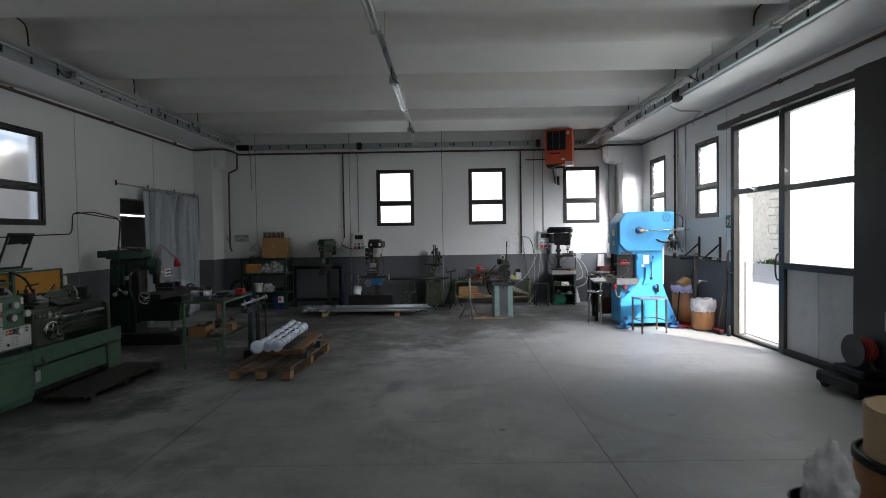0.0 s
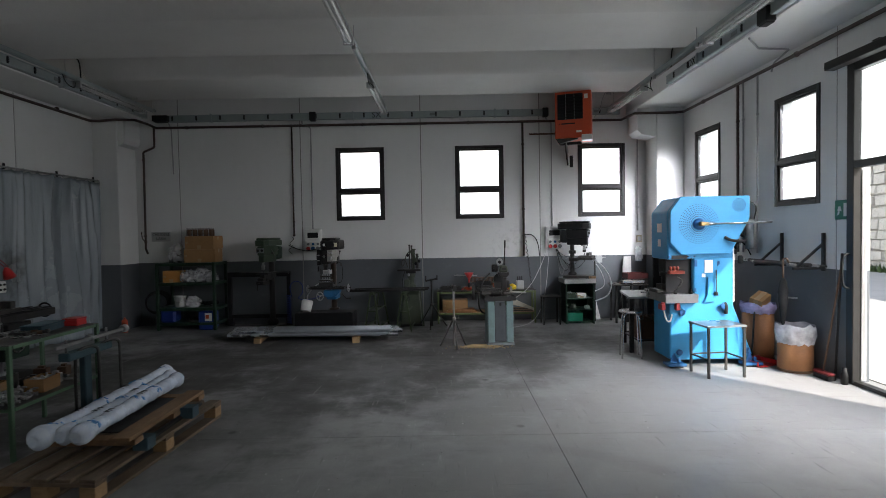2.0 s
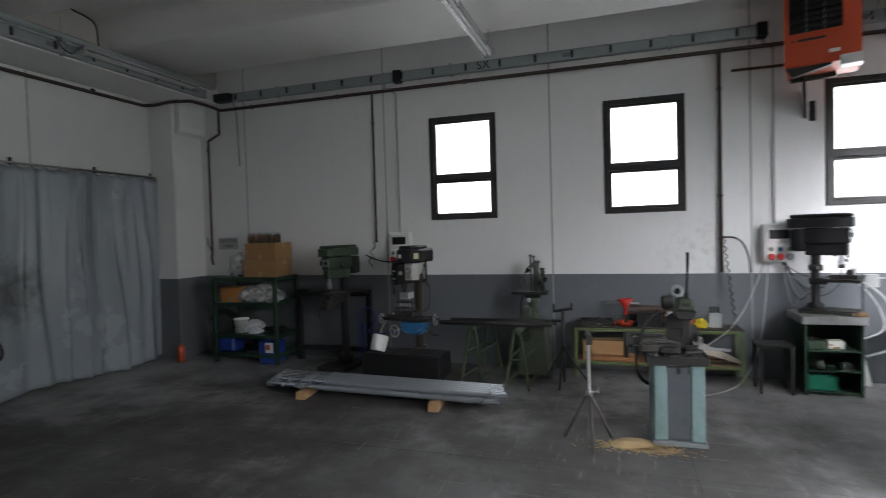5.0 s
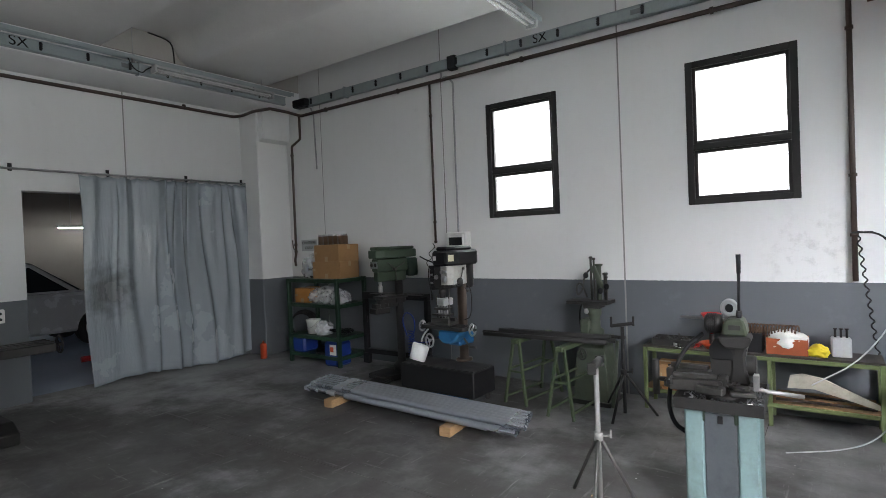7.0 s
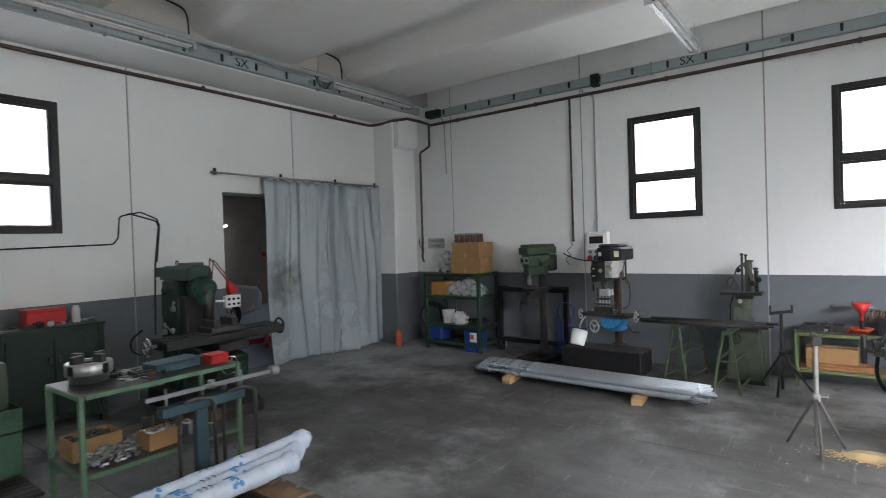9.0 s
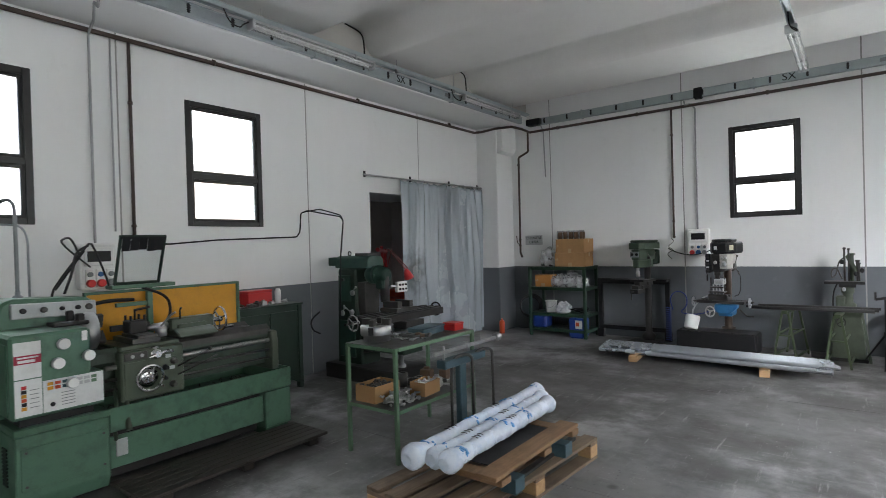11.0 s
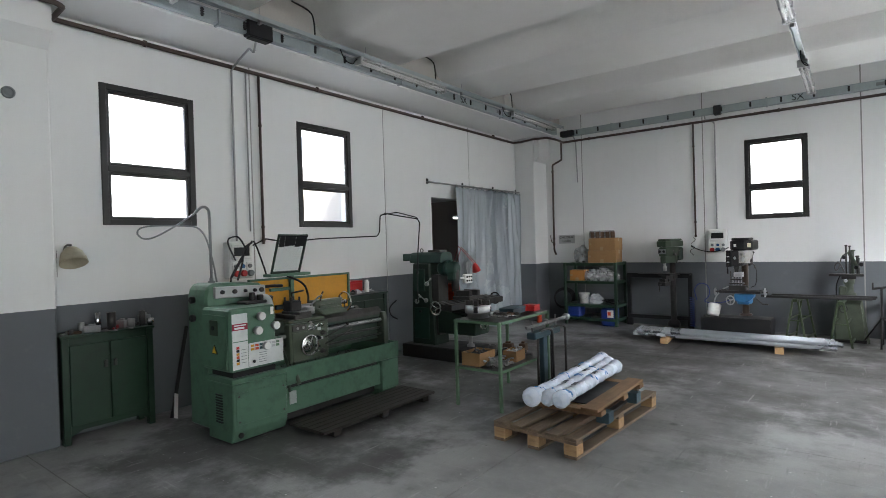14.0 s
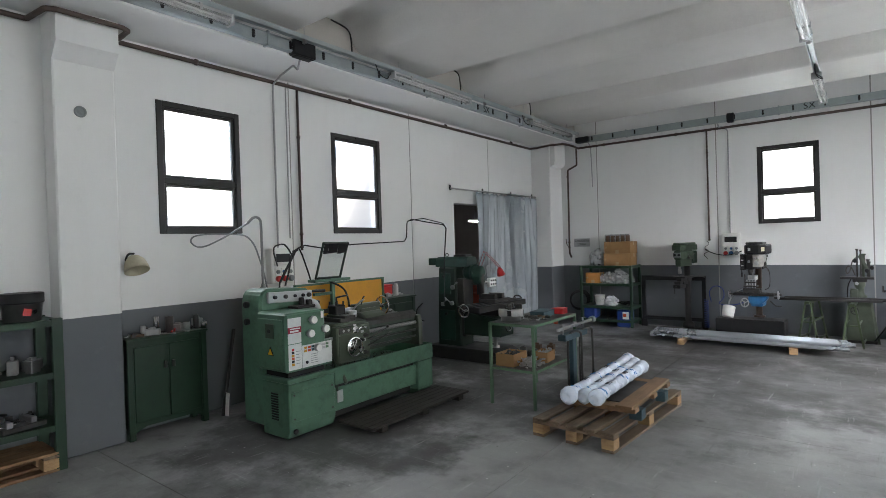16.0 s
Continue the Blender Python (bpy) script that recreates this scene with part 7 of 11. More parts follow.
bm = B()
prism(bm, [(7.97, 1.26), (8.25, 1.26), (8.23, 1.37), (8.19, 1.40), (8.03, 1.40), (7.99, 1.37)], -4.74, -4.20, "x", 0.008)
bx(bm, -4.88, -4.73, 7.99, 8.23, 1.285, 1.385, 0.008)
oa = wpart("overarm", bm, MILL_G, mi)
bm = B()
tube(bm, ring(Vector((-4.62, 8.1, 1.425)), Vector((1, 0, 0)), Vector((0, 0, 1)), 0.025, 12), 0.006, 6, closed=True)
wpart("lifting_eye", bm, DARKSTEEL, oa)
bm = B()
bx(bm, -4.45, -4.24, 8.02, 8.18, 1.40, 1.43, 0.006)
wpart("clamp_plate", bm, DARKSTEEL, oa)
bm = B()
lathe(bm, [(0.08, -0.10), (0.10, -0.06), (0.105, 0.0), (0.105, 0.05), (0.115, 0.052), (0.115, 0.07), (0.09, 0.075), (0.09, 0.17), (0.05, 0.19)], 24, (-4.20, 8.1, 1.18), "x")
bx(bm, -4.15, -4.02, 8.03, 8.17, 1.02, 1.20, 0.02)
for q in range(6):
    tube(bm, [(-4.135, 8.1 + 0.1 * math.cos(q * 1.047), 1.18 + 0.1 * math.sin(q * 1.047)), (-4.12, 8.1 + 0.1 * math.cos(q * 1.047), 1.18 + 0.1 * math.sin(q * 1.047))], 0.012, 8)
hd = wpart("head", bm, MILL_G, mi)
bm = B()
lathe(bm, [(0.05, -0.18), (0.055, 0.0), (0.055, 0.1), (0.04, 0.12)], 16, (-4.06, 8.1, 1.06))
lathe(bm, [(0.015, -0.10), (0.03, 0.0)], 12, (-4.06, 8.1, 0.89))
wpart("spindle", bm, DARKSTEEL, hd)
bm = B()
bx(bm, -4.06, -4.01, 8.26, 8.43, 0.97, 1.09, 0.006)
tube(bm, [(-4.035, 8.17, 1.05), (-4.035, 8.27, 1.04)], 0.012, 6)
cb = wpart("control_box", bm, PAPER, hd, "cream box of push buttons")
for i in range(3):
    for j in range(2):
        bm = B()
        lathe(bm, [(0.012, 0), (0.012, 0.012)], 10, (-4.01, 8.295 + i * 0.05, 1.005 + j * 0.05), "x")
        wpart("button", bm, BLACK, cb)
bm = B()
prism(bm, [(-4.25, 0.34), (-3.66, 0.34), (-3.64, 0.56), (-4.25, 0.66)], 7.94, 8.26, "y", 0.012)
kn = wpart("knee", bm, GREEN_K, mi)
bm = B()
lathe(bm, [(0.05, 0.0), (0.05, 0.05), (0.028, 0.052), (0.028, 0.24)], 14, (-3.84, 8.1, 0.15))
wpart("lift_screw", bm, STEEL, kn)
bm = B()
bx(bm, -4.1, -3.62, 7.95, 8.25, 0.62, 0.70, 0.008)
wpart("saddle", bm, IRON, kn)
bm = B()
bx(bm, -4.05, -3.70, 7.52, 8.70, 0.70, 0.775, 0.006)
for x in (-3.97, -3.875, -3.78):
    bx(bm, x - 0.02, x + 0.02, 7.52, 8.70, 0.775, 0.787, 0.002)
tbm = wpart("table", bm, IRON, mi)
for y, s in ((7.44, -1), (8.78, 1)):
    bm = B()
    wheel(bm, (-3.88, y, 0.735), "y", 0.075, 0.010, 3)
    tube(bm, [(-3.88, y - s * 0.09, 0.735), (-3.88, y + s * 0.02, 0.735)], 0.016, 8)
    wpart("handwheel", bm, CHROME if s < 0 else BLACK, tbm)
bm = B()
wheel(bm, (-3.58, 8.02, 0.50), "x", 0.08, 0.010, 3)
tube(bm, [(-3.66, 8.02, 0.50), (-3.57, 8.02, 0.50)], 0.018, 8)
wpart("handwheel", bm, CHROME, kn)
bm = B()
bx(bm, -4.0, -3.74, 7.95, 8.28, 0.787, 0.83, 0.005)
bx(bm, -3.98, -3.76, 7.98, 8.05, 0.83, 0.90, 0.005)
bx(bm, -3.98, -3.76, 8.17, 8.23, 0.83, 0.90, 0.005)
wpart("vice", bm, DARKSTEEL, tbm)
bm = B()
tube(bm, [(-4.16, 8.16, 1.18), (-3.99, 8.10, 1.47), (-3.80, 8.17, 1.24)], 0.006, 8)
tube(bm, [(-4.13, 8.18, 1.17), (-3.96, 8.12, 1.455), (-3.785, 8.19, 1.25)], 0.005, 6)
ar = wpart("lamp_arm", bm, paint("dull_red_arm", (0.22, 0.02, 0.022), 0.5, dirt=0.4), mi, "dull red jointed lamp arm")
bm = B()
lathe(bm, [(0.014, 0.05), (0.034, 0.02), (0.058, -0.06), (0.052, -0.06), (0.02, 0.0)], 16)
bmesh.ops.rotate(bm, cent=(0, 0, 0), matrix=Matrix.Rotation(radians(25), 3, "X"), verts=bm.verts)
bmesh.ops.translate(bm, vec=(-3.79, 8.18, 1.20), verts=bm.verts)
wpart("lamp_shade", bm, RED, ar)
bm = B()
tube(bm, smooth([(-4.9, 7.86, 0.75), (-4.95, 7.76, 0.66), (-4.9, 7.74, 0.55), (-4.85, 7.82, 0.5)], 2), 0.010, 6)
wpart("supply_cable", bm, BLACK, mi)

mi.matrix_basis = Matrix.Translation((-4.55, 8.31, 0))

# ---- shelf unit in the far corner ----
shelf_unit("steel_shelf", -4.24, -3.27, 11.68, 12.20, 1.105, (1.10, 0.78, 0.37, 0.13), GREEN_D, "dark green angle-iron shelf, crammed with boxes and bags", 0.045, 0.045)


def carton(m, w, d, h, label, material=CARD):
    c = thing("carton", m, label, "carton", "cardboard boxes")
    bm = B()
    bx(bm, -w / 2, w / 2, -d / 2, d / 2, 0, h, 0.004)
    part("box", bm, material, c)
    bm = B()
    bx(bm, -w / 2 - 0.001, w / 2 + 0.001, -0.025, 0.025, h * 0.72, h + 0.0015)
    bx(bm, -0.03, 0.03, -d / 2 - 0.001, d / 2 + 0.001, 0, h * 0.3)
    bx(bm, -w / 2 - 0.001, -w / 2 + 0.05, -d / 2 - 0.0012, -d / 2 + 0.002, h * 0.45, h * 0.6)
    part("tape", bm, paint("brown_tape", (0.36, 0.24, 0.12), 0.3, dirt=0.1), c, "shiny brown tape")
    return c


carton(pose(-3.56, 11.95, 1.101, 0, 0, 2), 0.50, 0.34, 0.215, "brown cardboard box, taped shut, at the bottom")
carton(pose(-3.55, 11.96, 1.3175, 0, 0, -3), 0.48, 0.34, 0.215, "brown cardboard box stacked on another")
jars = thing("jar_pack", pose(-3.60, 11.96, 1.534, 0, 0, 2), "pack of clear jars with red-brown bands on the cartons", "jars")
for i in range(5):
    for j in range(2):
        bm = B()
        lathe(bm, [(0.034, 0), (0.036, 0.004), (0.036, 0.10), (0.030, 0.12), (0.030, 0.135)], 12)
        jr = part("jar", bm, CLEARBAG, jars)
        jr.location = (-0.19 + i * 0.09, -0.04 + j * 0.085, 0)
        bm = B()
        lathe(bm, [(0.037, 0.0), (0.037, 0.11)], 12)
        bmesh.ops.delete(bm, geom=[f for f in bm.faces if f.calc_center_median().x < 0.0], context="FACES")
        part("band", bm, RUST, jr)


def rumpled(seed, w, d, h, n=26, power=0.6):
    """A soft bag: an upright body with creases."""
    r = random.Random(seed)
    bm = B()
    bmesh.ops.create_icosphere(bm, subdivisions=4, radius=1.0)
    off = Vector((r.uniform(0, 50), r.uniform(0, 50), r.uniform(0, 50)))
    for v in bm.verts:
        p = v.co.normalized()
        k = 1.0 + 0.28 * noise.noise(p * 2.2 + off) + 0.16 * noise.noise(p * 5.5 + off) + 0.07 * noise.noise(p * 13 + off)
        z = p.z * k
        v.co = Vector((p.x * k * w / 2 * (1 + 0.2 * max(0, -p.z)), p.y * k * d / 2 * (1 + 0.2 * max(0, -p.z)), max(0.0, (z + 0.75) / 1.75) * h))
    for f in bm.faces:
        f.smooth = True
    return bm


bm = rumpled(2, 0.22, 0.2, 0.13)
single("bag_of_parts", bm, IRON, pose(-3.98, 11.92, 1.101), "dark lumpy parts in the bag", "parts")
single("plastic_bag", rumpled(1, 0.27, 0.24, 0.30), CLEARBAG, pose(-3.98, 11.92, 1.102), "clear plastic bag standing open on the shelf", "bag")
carton(pose(-4.02, 11.88, 0.781, 0, 0, 4), 0.27, 0.26, 0.19, "orange-brown carton on the middle shelf", paint("orange_card", (0.42, 0.19, 0.05), 0.8, dirt=0.15))
for i, (x, s, w, h) in enumerate(((-3.76, 5, 0.26, 0.2), (-3.56, 6, 0.28, 0.24), (-3.40, 8, 0.2, 0.17))):
    single("plastic_bag", rumpled(s, w, 0.3, h), CLEARBAG, pose(x, 11.86, 0.781), "crumpled plastic bag of parts on the shelf", "bag", "bags on the shelf")
bk = thing("bucket", pose(-3.92, 11.84, 0.371), "white plastic bucket on the lower shelf", "bucket")
bm = B()
lathe(bm, [(0.07, 0), (0.075, 0.003), (0.092, 0.17), (0.096, 0.17), (0.096, 0.185), (0.088, 0.185), (0.07, 0.01)], 20)
part("body", bm, WHITE_PL, bk)
bm = B()
tube(bm, smooth([(-0.095, 0, 0.17), (-0.07, -0.06, 0.1), (0, -0.09, 0.07), (0.07, -0.06, 0.1), (0.095, 0, 0.17)], 2), 0.003, 6)
part("handle", bm, STEEL, bk)
single("rag_bag", rumpled(12, 0.24, 0.22, 0.17), BAG, pose(-3.70, 11.83, 0.371), "white bag of rags on the lower shelf", "bag")
bm = B()
r = random.Random(5)
for i in range(6):
    c = Vector((r.uniform(-3.55, -3.42), r.uniform(11.78, 12.0), 0.39 + 0.012 * i))
    tube(bm, [c + Vector((math.cos(q * 0.5) * 0.10, math.sin(q * 0.5) * 0.07, 0.01 * math.sin(q))) for q in range(13)], 0.008, 6)
wsingle("cable_tangle", bm, BLACK, (-3.35, 11.85, 0.372), "tangle of black cables on the lower shelf", "cable")
for x, w, lab in ((-4.07, 0.24, ""), (-3.45, 0.25, "x")):
    jc = thing("jerrycan", pose(x, 11.82, 0.0 if lab else 0.131, 0, 0, 3), "dark blue plastic canister" + (" with an orange label" if lab else " on the bottom board"), "canister")
    bm = B()
    bx(bm, -w / 2, w / 2, -0.13, 0.13, 0, 0.31 if lab else 0.21, 0.03)
    part("body", bm, BLUE_PL, jc)
    bm = B()
    lathe(bm, [(0.03, 0), (0.03, 0.03)], 12, (w * 0.25, 0, 0.31 if lab else 0.21))
    part("cap", bm, BLUE_PL, jc)
    if lab:
        bm = B()
        bx(bm, -0.01, 0.10, -0.134, -0.13, 0.15, 0.28)
        lb = part("label", bm, PAPER, jc)
        bm = B()
        bx(bm, 0.0, 0.055, -0.137, -0.134, 0.19, 0.25)
        part("orange_field", bm, ORANGE, lb)
bm = B()
for i in range(5):
    bx(bm, -3.75, -3.42, 11.72 + i * 0.07, 11.76 + i * 0.07, 0.131, 0.16 + 0.01 * (i % 3), 0.003)
wsingle("scrap_bars", bm, IRON, (-3.6, 11.85, 0.131), "dark steel offcuts on the bottom board", "offcuts")
bm = B()
for i in range(4):
    tube(bm, ring(Vector((-4.42, 12.05 + 0.02 * i, 0.42)), Vector((0.5, 0.3, 0)).normalized(), Vector((0, 0, 1)), 0.16 + 0.012 * i, 24), 0.012, 8, closed=True)
wsingle("hose_coil", bm, RUBBER, (-4.42, 12.05, 0.25), "black rubber hose coiled beside the shelf", "hose")
bm = B()
lathe(bm, [(0.045, 0), (0.045, 0.19), (0.03, 0.21), (0.014, 0.215), (0.014, 0.24)], 16)
single("gas_bottle", bm, ORANGE, pose(-4.72, 11.62, 0), "small orange gas bottle at the column's foot", "gas bottle")

# ---- black rack frame behind the drills ----
rf = thing("rack_frame", Matrix.Translation((-2.5, 12.1, 0)), "low black steel rack frame against the wall", "rack")
for n, x0, x1, z0, z1 in (("rail", -3.22, -2.16, 0.83, 0.91), ("rail", -3.22, -2.16, 0.13, 0.19), ("post", -2.22, -2.16, 0.19, 0.83), ("post", -3.22, -3.16, 0.19, 0.83), ("foot", -2.24, -2.14, 0.0, 0.13), ("foot", -3.24, -3.14, 0.0, 0.13)):
    bm = B()
    bx(bm, x0, x1, 12.06, 12.12, z0, z1, 0.004)
    wpart(n, bm, BLACK, rf)
bm = B()
bx(bm, -3.0, -2.16, 11.93, 12.06, 0.88, 0.905, 0.003)
wpart("ledge", bm, BLACK, rf)


# ---- drill presses ----
def drill_press(name, m, label, h, head_mat, base_kind, spindle=0.22):
    """A pillar drill; it looks along local -y. h: the height of its top."""
    d = thing(name, m, label, "drill press")
    if base_kind == "floor":
        bm = B()
        prism(bm, [(-0.16, -0.36), (0.16, -0.36), (0.20, -0.10), (0.16, 0.16), (-0.16, 0.16), (-0.20, -0.10)], 0.0, 0.06, "z", 0.008)
        part("base", bm, IRON, d)
        bm = B()
        lathe(bm, [(0.095, 0.06), (0.095, 0.12), (0.062, 0.16), (0.046, 0.165), (0.046, h - 0.2)], 18)
    else:
        bm = B()
        bx(bm, -0.14, 0.14, -0.34, 0.12, 0.0, 0.04, 0.008)
        part("base", bm, IRON, d)
        bm = B()
        lathe(bm, [(0.07, 0.04), (0.07, 0.08), (0.036, 0.10), (0.036, h - 0.2)], 18)
    part("pillar", bm, IRON, d)
    hz = h - 0.13
    bm = B()
    prism(bm, [(-0.06, -spindle - 0.07), (0.06, -spindle - 0.07), (0.085, -0.05), (0.075, 0.09), (-0.075, 0.09), (-0.085, -0.05)], hz - 0.15, hz, "z", 0.014)
    prism(bm, [(-0.045, -spindle - 0.06), (0.045, -spindle - 0.06), (0.06, 0.0), (0.05, 0.08), (-0.05, 0.08), (-0.06, 0.0)], hz - 0.26, hz - 0.145, "z", 0.014)
    hd = part("head", bm, head_mat, d)
    bm = B()
    prism(bm, [(-0.075, -spindle - 0.10), (0.075, -spindle - 0.10), (0.11, -spindle), (0.10, 0.18), (0.06, 0.23), (-0.06, 0.23), (-0.10, 0.18), (-0.11, -spindle)], hz + 0.003, h - 0.035, "z", 0.01)
    prism(bm, [(-0.065, -spindle - 0.09), (0.065, -spindle - 0.09), (0.095, -spindle), (0.085, 0.17), (0.05, 0.21), (-0.05, 0.21), (-0.085, 0.17), (-0.095, -spindle)], h - 0.034, h, "z", 0.016)
    part("belt_cover", bm, head_mat, hd)
    bm = B()
    lathe(bm, [(0.03, 0.0), (0.075, 0.01), (0.08, 0.03), (0.08, 0.2), (0.06, 0.215)], 18, (0, 0.19 if base_kind == "floor" else 0.125, hz - 0.225))
    part("motor", bm, BLACK if head_mat is not GREEN_M else GREEN_K, hd)
    bm = B()
    lathe(bm, [(0.02, -0.16), (0.028, -0.155), (0.028, -0.09), (0.018, -0.085), (0.024, 0.0)], 14, (0, -spindle, hz - 0.22))
    sp = part("spindle", bm, STEEL, hd)
    bm = B()
    lathe(bm, [(0.004, -0.14), (0.007, -0.01)], 8, (0, -spindle, hz - 0.38))
    part("drill_bit", bm, DARKSTEEL, sp)
    bm = B()
    tube(bm, [(0.05, -0.12, hz - 0.12), (0.12, -0.12, hz - 0.12)], 0.02, 12)
    for q in range(3):
        a = q * 2.094 + 0.5
        tube(bm, [(0.11, -0.12, hz - 0.12), (0.13, -0.12 + 0.14 * math.cos(a), hz - 0.12 + 0.14 * math.sin(a))], 0.006, 6)
    part("feed_handle", bm, DARKSTEEL, hd)
    for s in (-0.04, 0.03):
        bm = B()
        lathe(bm, [(0.022, 0), (0.02, -0.015)], 12, (s, -spindle - 0.07, hz - 0.07), "y")
        part("switch", bm, BLACK, hd)
    bm = B()
    bx(bm, -0.07, 0.06, -spindle - 0.076, -spindle - 0.069, hz - 0.11, hz - 0.03, 0.002)
    part("switch_plate", bm, GREY_P, hd)
    return d


d1 = drill_press("drill_press", pose(-2.39, 11.83, 0, 0, 0, -12), "green floor-standing pillar drill with small vice", 1.485, GREEN_M, "floor", 0.26)
bm = B()
bx(bm, -0.10, 0.10, -0.30, 0.05, 0.90, 0.93, 0.005)
bx(bm, -0.05, 0.05, -0.08, 0.06, 0.84, 0.90, 0.008)
part("table", bm, IRON, d1)
bm = B()
bx(bm, -0.06, 0.06, -0.38, -0.18, 0.74, 0.80, 0.005)
bx(bm, -0.05, 0.05, -0.36, -0.30, 0.80, 0.85, 0.005)
bx(bm, -0.05, 0.05, -0.24, -0.19, 0.80, 0.85, 0.005)
bx(bm, -0.04, 0.04, -0.30, -0.05, 0.80, 0.90, 0.005)
tube(bm, [(0, -0.38, 0.77), (0, -0.44, 0.77), (0.0, -0.45, 0.66)], 0.007, 6)
part("vice", bm, IRON, d1)

# mill-drill on a black box
bb = thing("machine_stand", pose(-1.40, 11.33, 0, 0, 0, -2) @ Matrix.Diagonal((0.86, 0.85, 0.97, 1)), "long black box stand on castors", "stand")
bm = B()
bx(bm, -0.52, 0.52, -0.20, 0.22, 0.085, 0.335, 0.012)
part("box", bm, BLACK, bb)
bm = B()
bx(bm, -0.50, 0.50, -0.18, 0.20, 0.335, 0.342)
part("top_sheet", bm, IRON, bb)
for x in (-0.44, 0.44):
    for y in (-0.15, 0.17):
        bm = B()
        tube(bm, [(x - 0.015, y, 0.035), (x + 0.015, y, 0.035)], 0.034, 14)
        bx(bm, x - 0.02, x + 0.02, y - 0.006, y + 0.006, 0.03, 0.085)
        part("castor", bm, DARKSTEEL, bb)
bm = B()
bx(bm, -0.12, 0.36, -0.17, 0.19, 0.02, 0.084, 0.01)
part("lower_tray", bm, BLUE_D, bb)
md = thing("mill_drill", pose(-1.31, 11.53, 0.334, 0, 0, -6) @ Matrix.Diagonal((0.82, 0.9, 1, 1)), "grey mill-drill with black cover and blue table base", "mill drill")
bm = B()
lathe(bm, [(0.10, 0), (0.10, 0.02), (0.07, 0.03), (0.055, 0.032), (0.055, 1.0)], 22)
part("column", bm, paint("brown_oiled_column", (0.10, 0.075, 0.06), 0.35, 0.7, dirt=0.5, dirt_c=(0.04, 0.03, 0.025)), md, "brown oily steel column")
bm = B()
prism(bm, [(-0.12, -0.33), (0.02, -0.33), (0.05, -0.26), (0.05, 0.06), (0.04, 0.11), (-0.08, 0.11), (-0.11, 0.06), (-0.13, -0.26)], 0.735, 0.955, "z", 0.016)
mh = part("head", bm, IRON, md, "dark oily cast head")
bm = B()
prism(bm, [(0.0, -0.335), (0.10, -0.335), (0.15, -0.28), (0.16, -0.10), (0.12, -0.04), (0.052, -0.04), (0.052, -0.20), (0.0, -0.332)], 0.775, 0.952, "z", 0.012)
part("gear_housing", bm, paint("grey_cream_casting", (0.42, 0.41, 0.38), 0.45, dirt=0.55, dirt_c=(0.12, 0.11, 0.10)), mh, "cream cast gear housing with dials")
bm = B()
prism(bm, [(-0.08, -0.38), (0.12, -0.38), (0.20, -0.28), (0.215, 0.05), (0.13, 0.15), (-0.09, 0.15), (-0.155, 0.05), (-0.155, -0.27)], 0.958, 1.10, "z", 0.02)
prism(bm, [(-0.07, -0.32), (0.07, -0.32), (0.14, -0.24), (0.14, 0.03), (0.08, 0.11), (-0.08, 0.11), (-0.14, 0.03), (-0.14, -0.24)], 1.10, 1.135, "z", 0.014)
bc = part("belt_cover", bm, BLACK, mh)
bm = B()
bx(bm, -0.06, -0.02, -0.384, -0.379, 1.01, 1.05)
part("caution_plate", bm, PAPER, bc)
bm = B()
bx(bm, -0.03, 0.03, -0.003, 0.003, -0.03, 0.03)
part("yellow_plate", bm, paint("cream_plate", (0.55, 0.52, 0.36), 0.5, dirt=0.2), bc).matrix_basis = pose(0.164, -0.330, 1.03, 0, 0, 51)
bm = B()
lathe(bm, [(0.05, 0.0), (0.08, 0.01), (0.085, 0.03), (0.085, 0.24)], 18, (-0.01, 0.10, 0.715))
part("motor", bm, BLACK, mh)
bm = B()
bx(bm, -0.215, -0.145, -0.30, -0.20, 0.72, 0.957, 0.006)
cp = part("control_panel", bm, BLACK, mh)
for q in range(5):
    bm = B()
    bx(bm, -0.20, -0.16, -0.304, -0.30, 0.74 + q * 0.04, 0.758 + q * 0.04)
    part("push_button", bm, (IRON, STEEL, IRON, GREY_PL, IRON)[q], cp)
bm = B()
lathe(bm, [(0.022, -0.10), (0.034, -0.09), (0.034, -0.05), (0.045, -0.045), (0.045, 0.0)], 18, (-0.06, -0.26, 0.735))
part("quill", bm, DARKSTEEL, mh)
bm = B()
bx(bm, -0.09, 0.04, -0.33, -0.19, 0.575, 0.645, 0.008)
wb = part("spindle_block", bm, GREY_PL, mh, "pale grey spindle block")
bm = B()
bx(bm, -0.07, 0.02, -0.335, -0.329, 0.59, 0.63, 0.002)
part("block_plate", bm, STEEL, wb)
bm = B()
bx(bm, -0.17, 0.05, -0.33, -0.19, 0.475, 0.492, 0.003)
bx(bm, -0.15, 0.03, -0.32, -0.20, 0.53, 0.55, 0.003)
dh = part("drilling_head", bm, DARKSTEEL, mh, "steel plates of a multi-spindle drilling head")
for sx in (-0.12, -0.075, -0.03, 0.015):
    bm = B()
    lathe(bm, [(0.010, 0.085), (0.010, 0.0), (0.007, -0.02), (0.004, -0.025), (0.004, -0.06)], 10, (sx, -0.26, 0.49))
    part("spindle", bm, STEEL, dh)
for sx in (-0.155, 0.035):
    bm = B()
    tube(bm, [(sx, -0.26, 0.388), (sx, -0.26, 0.66)], 0.008, 8)
    part("guide_rod", bm, DARKSTEEL, mh)
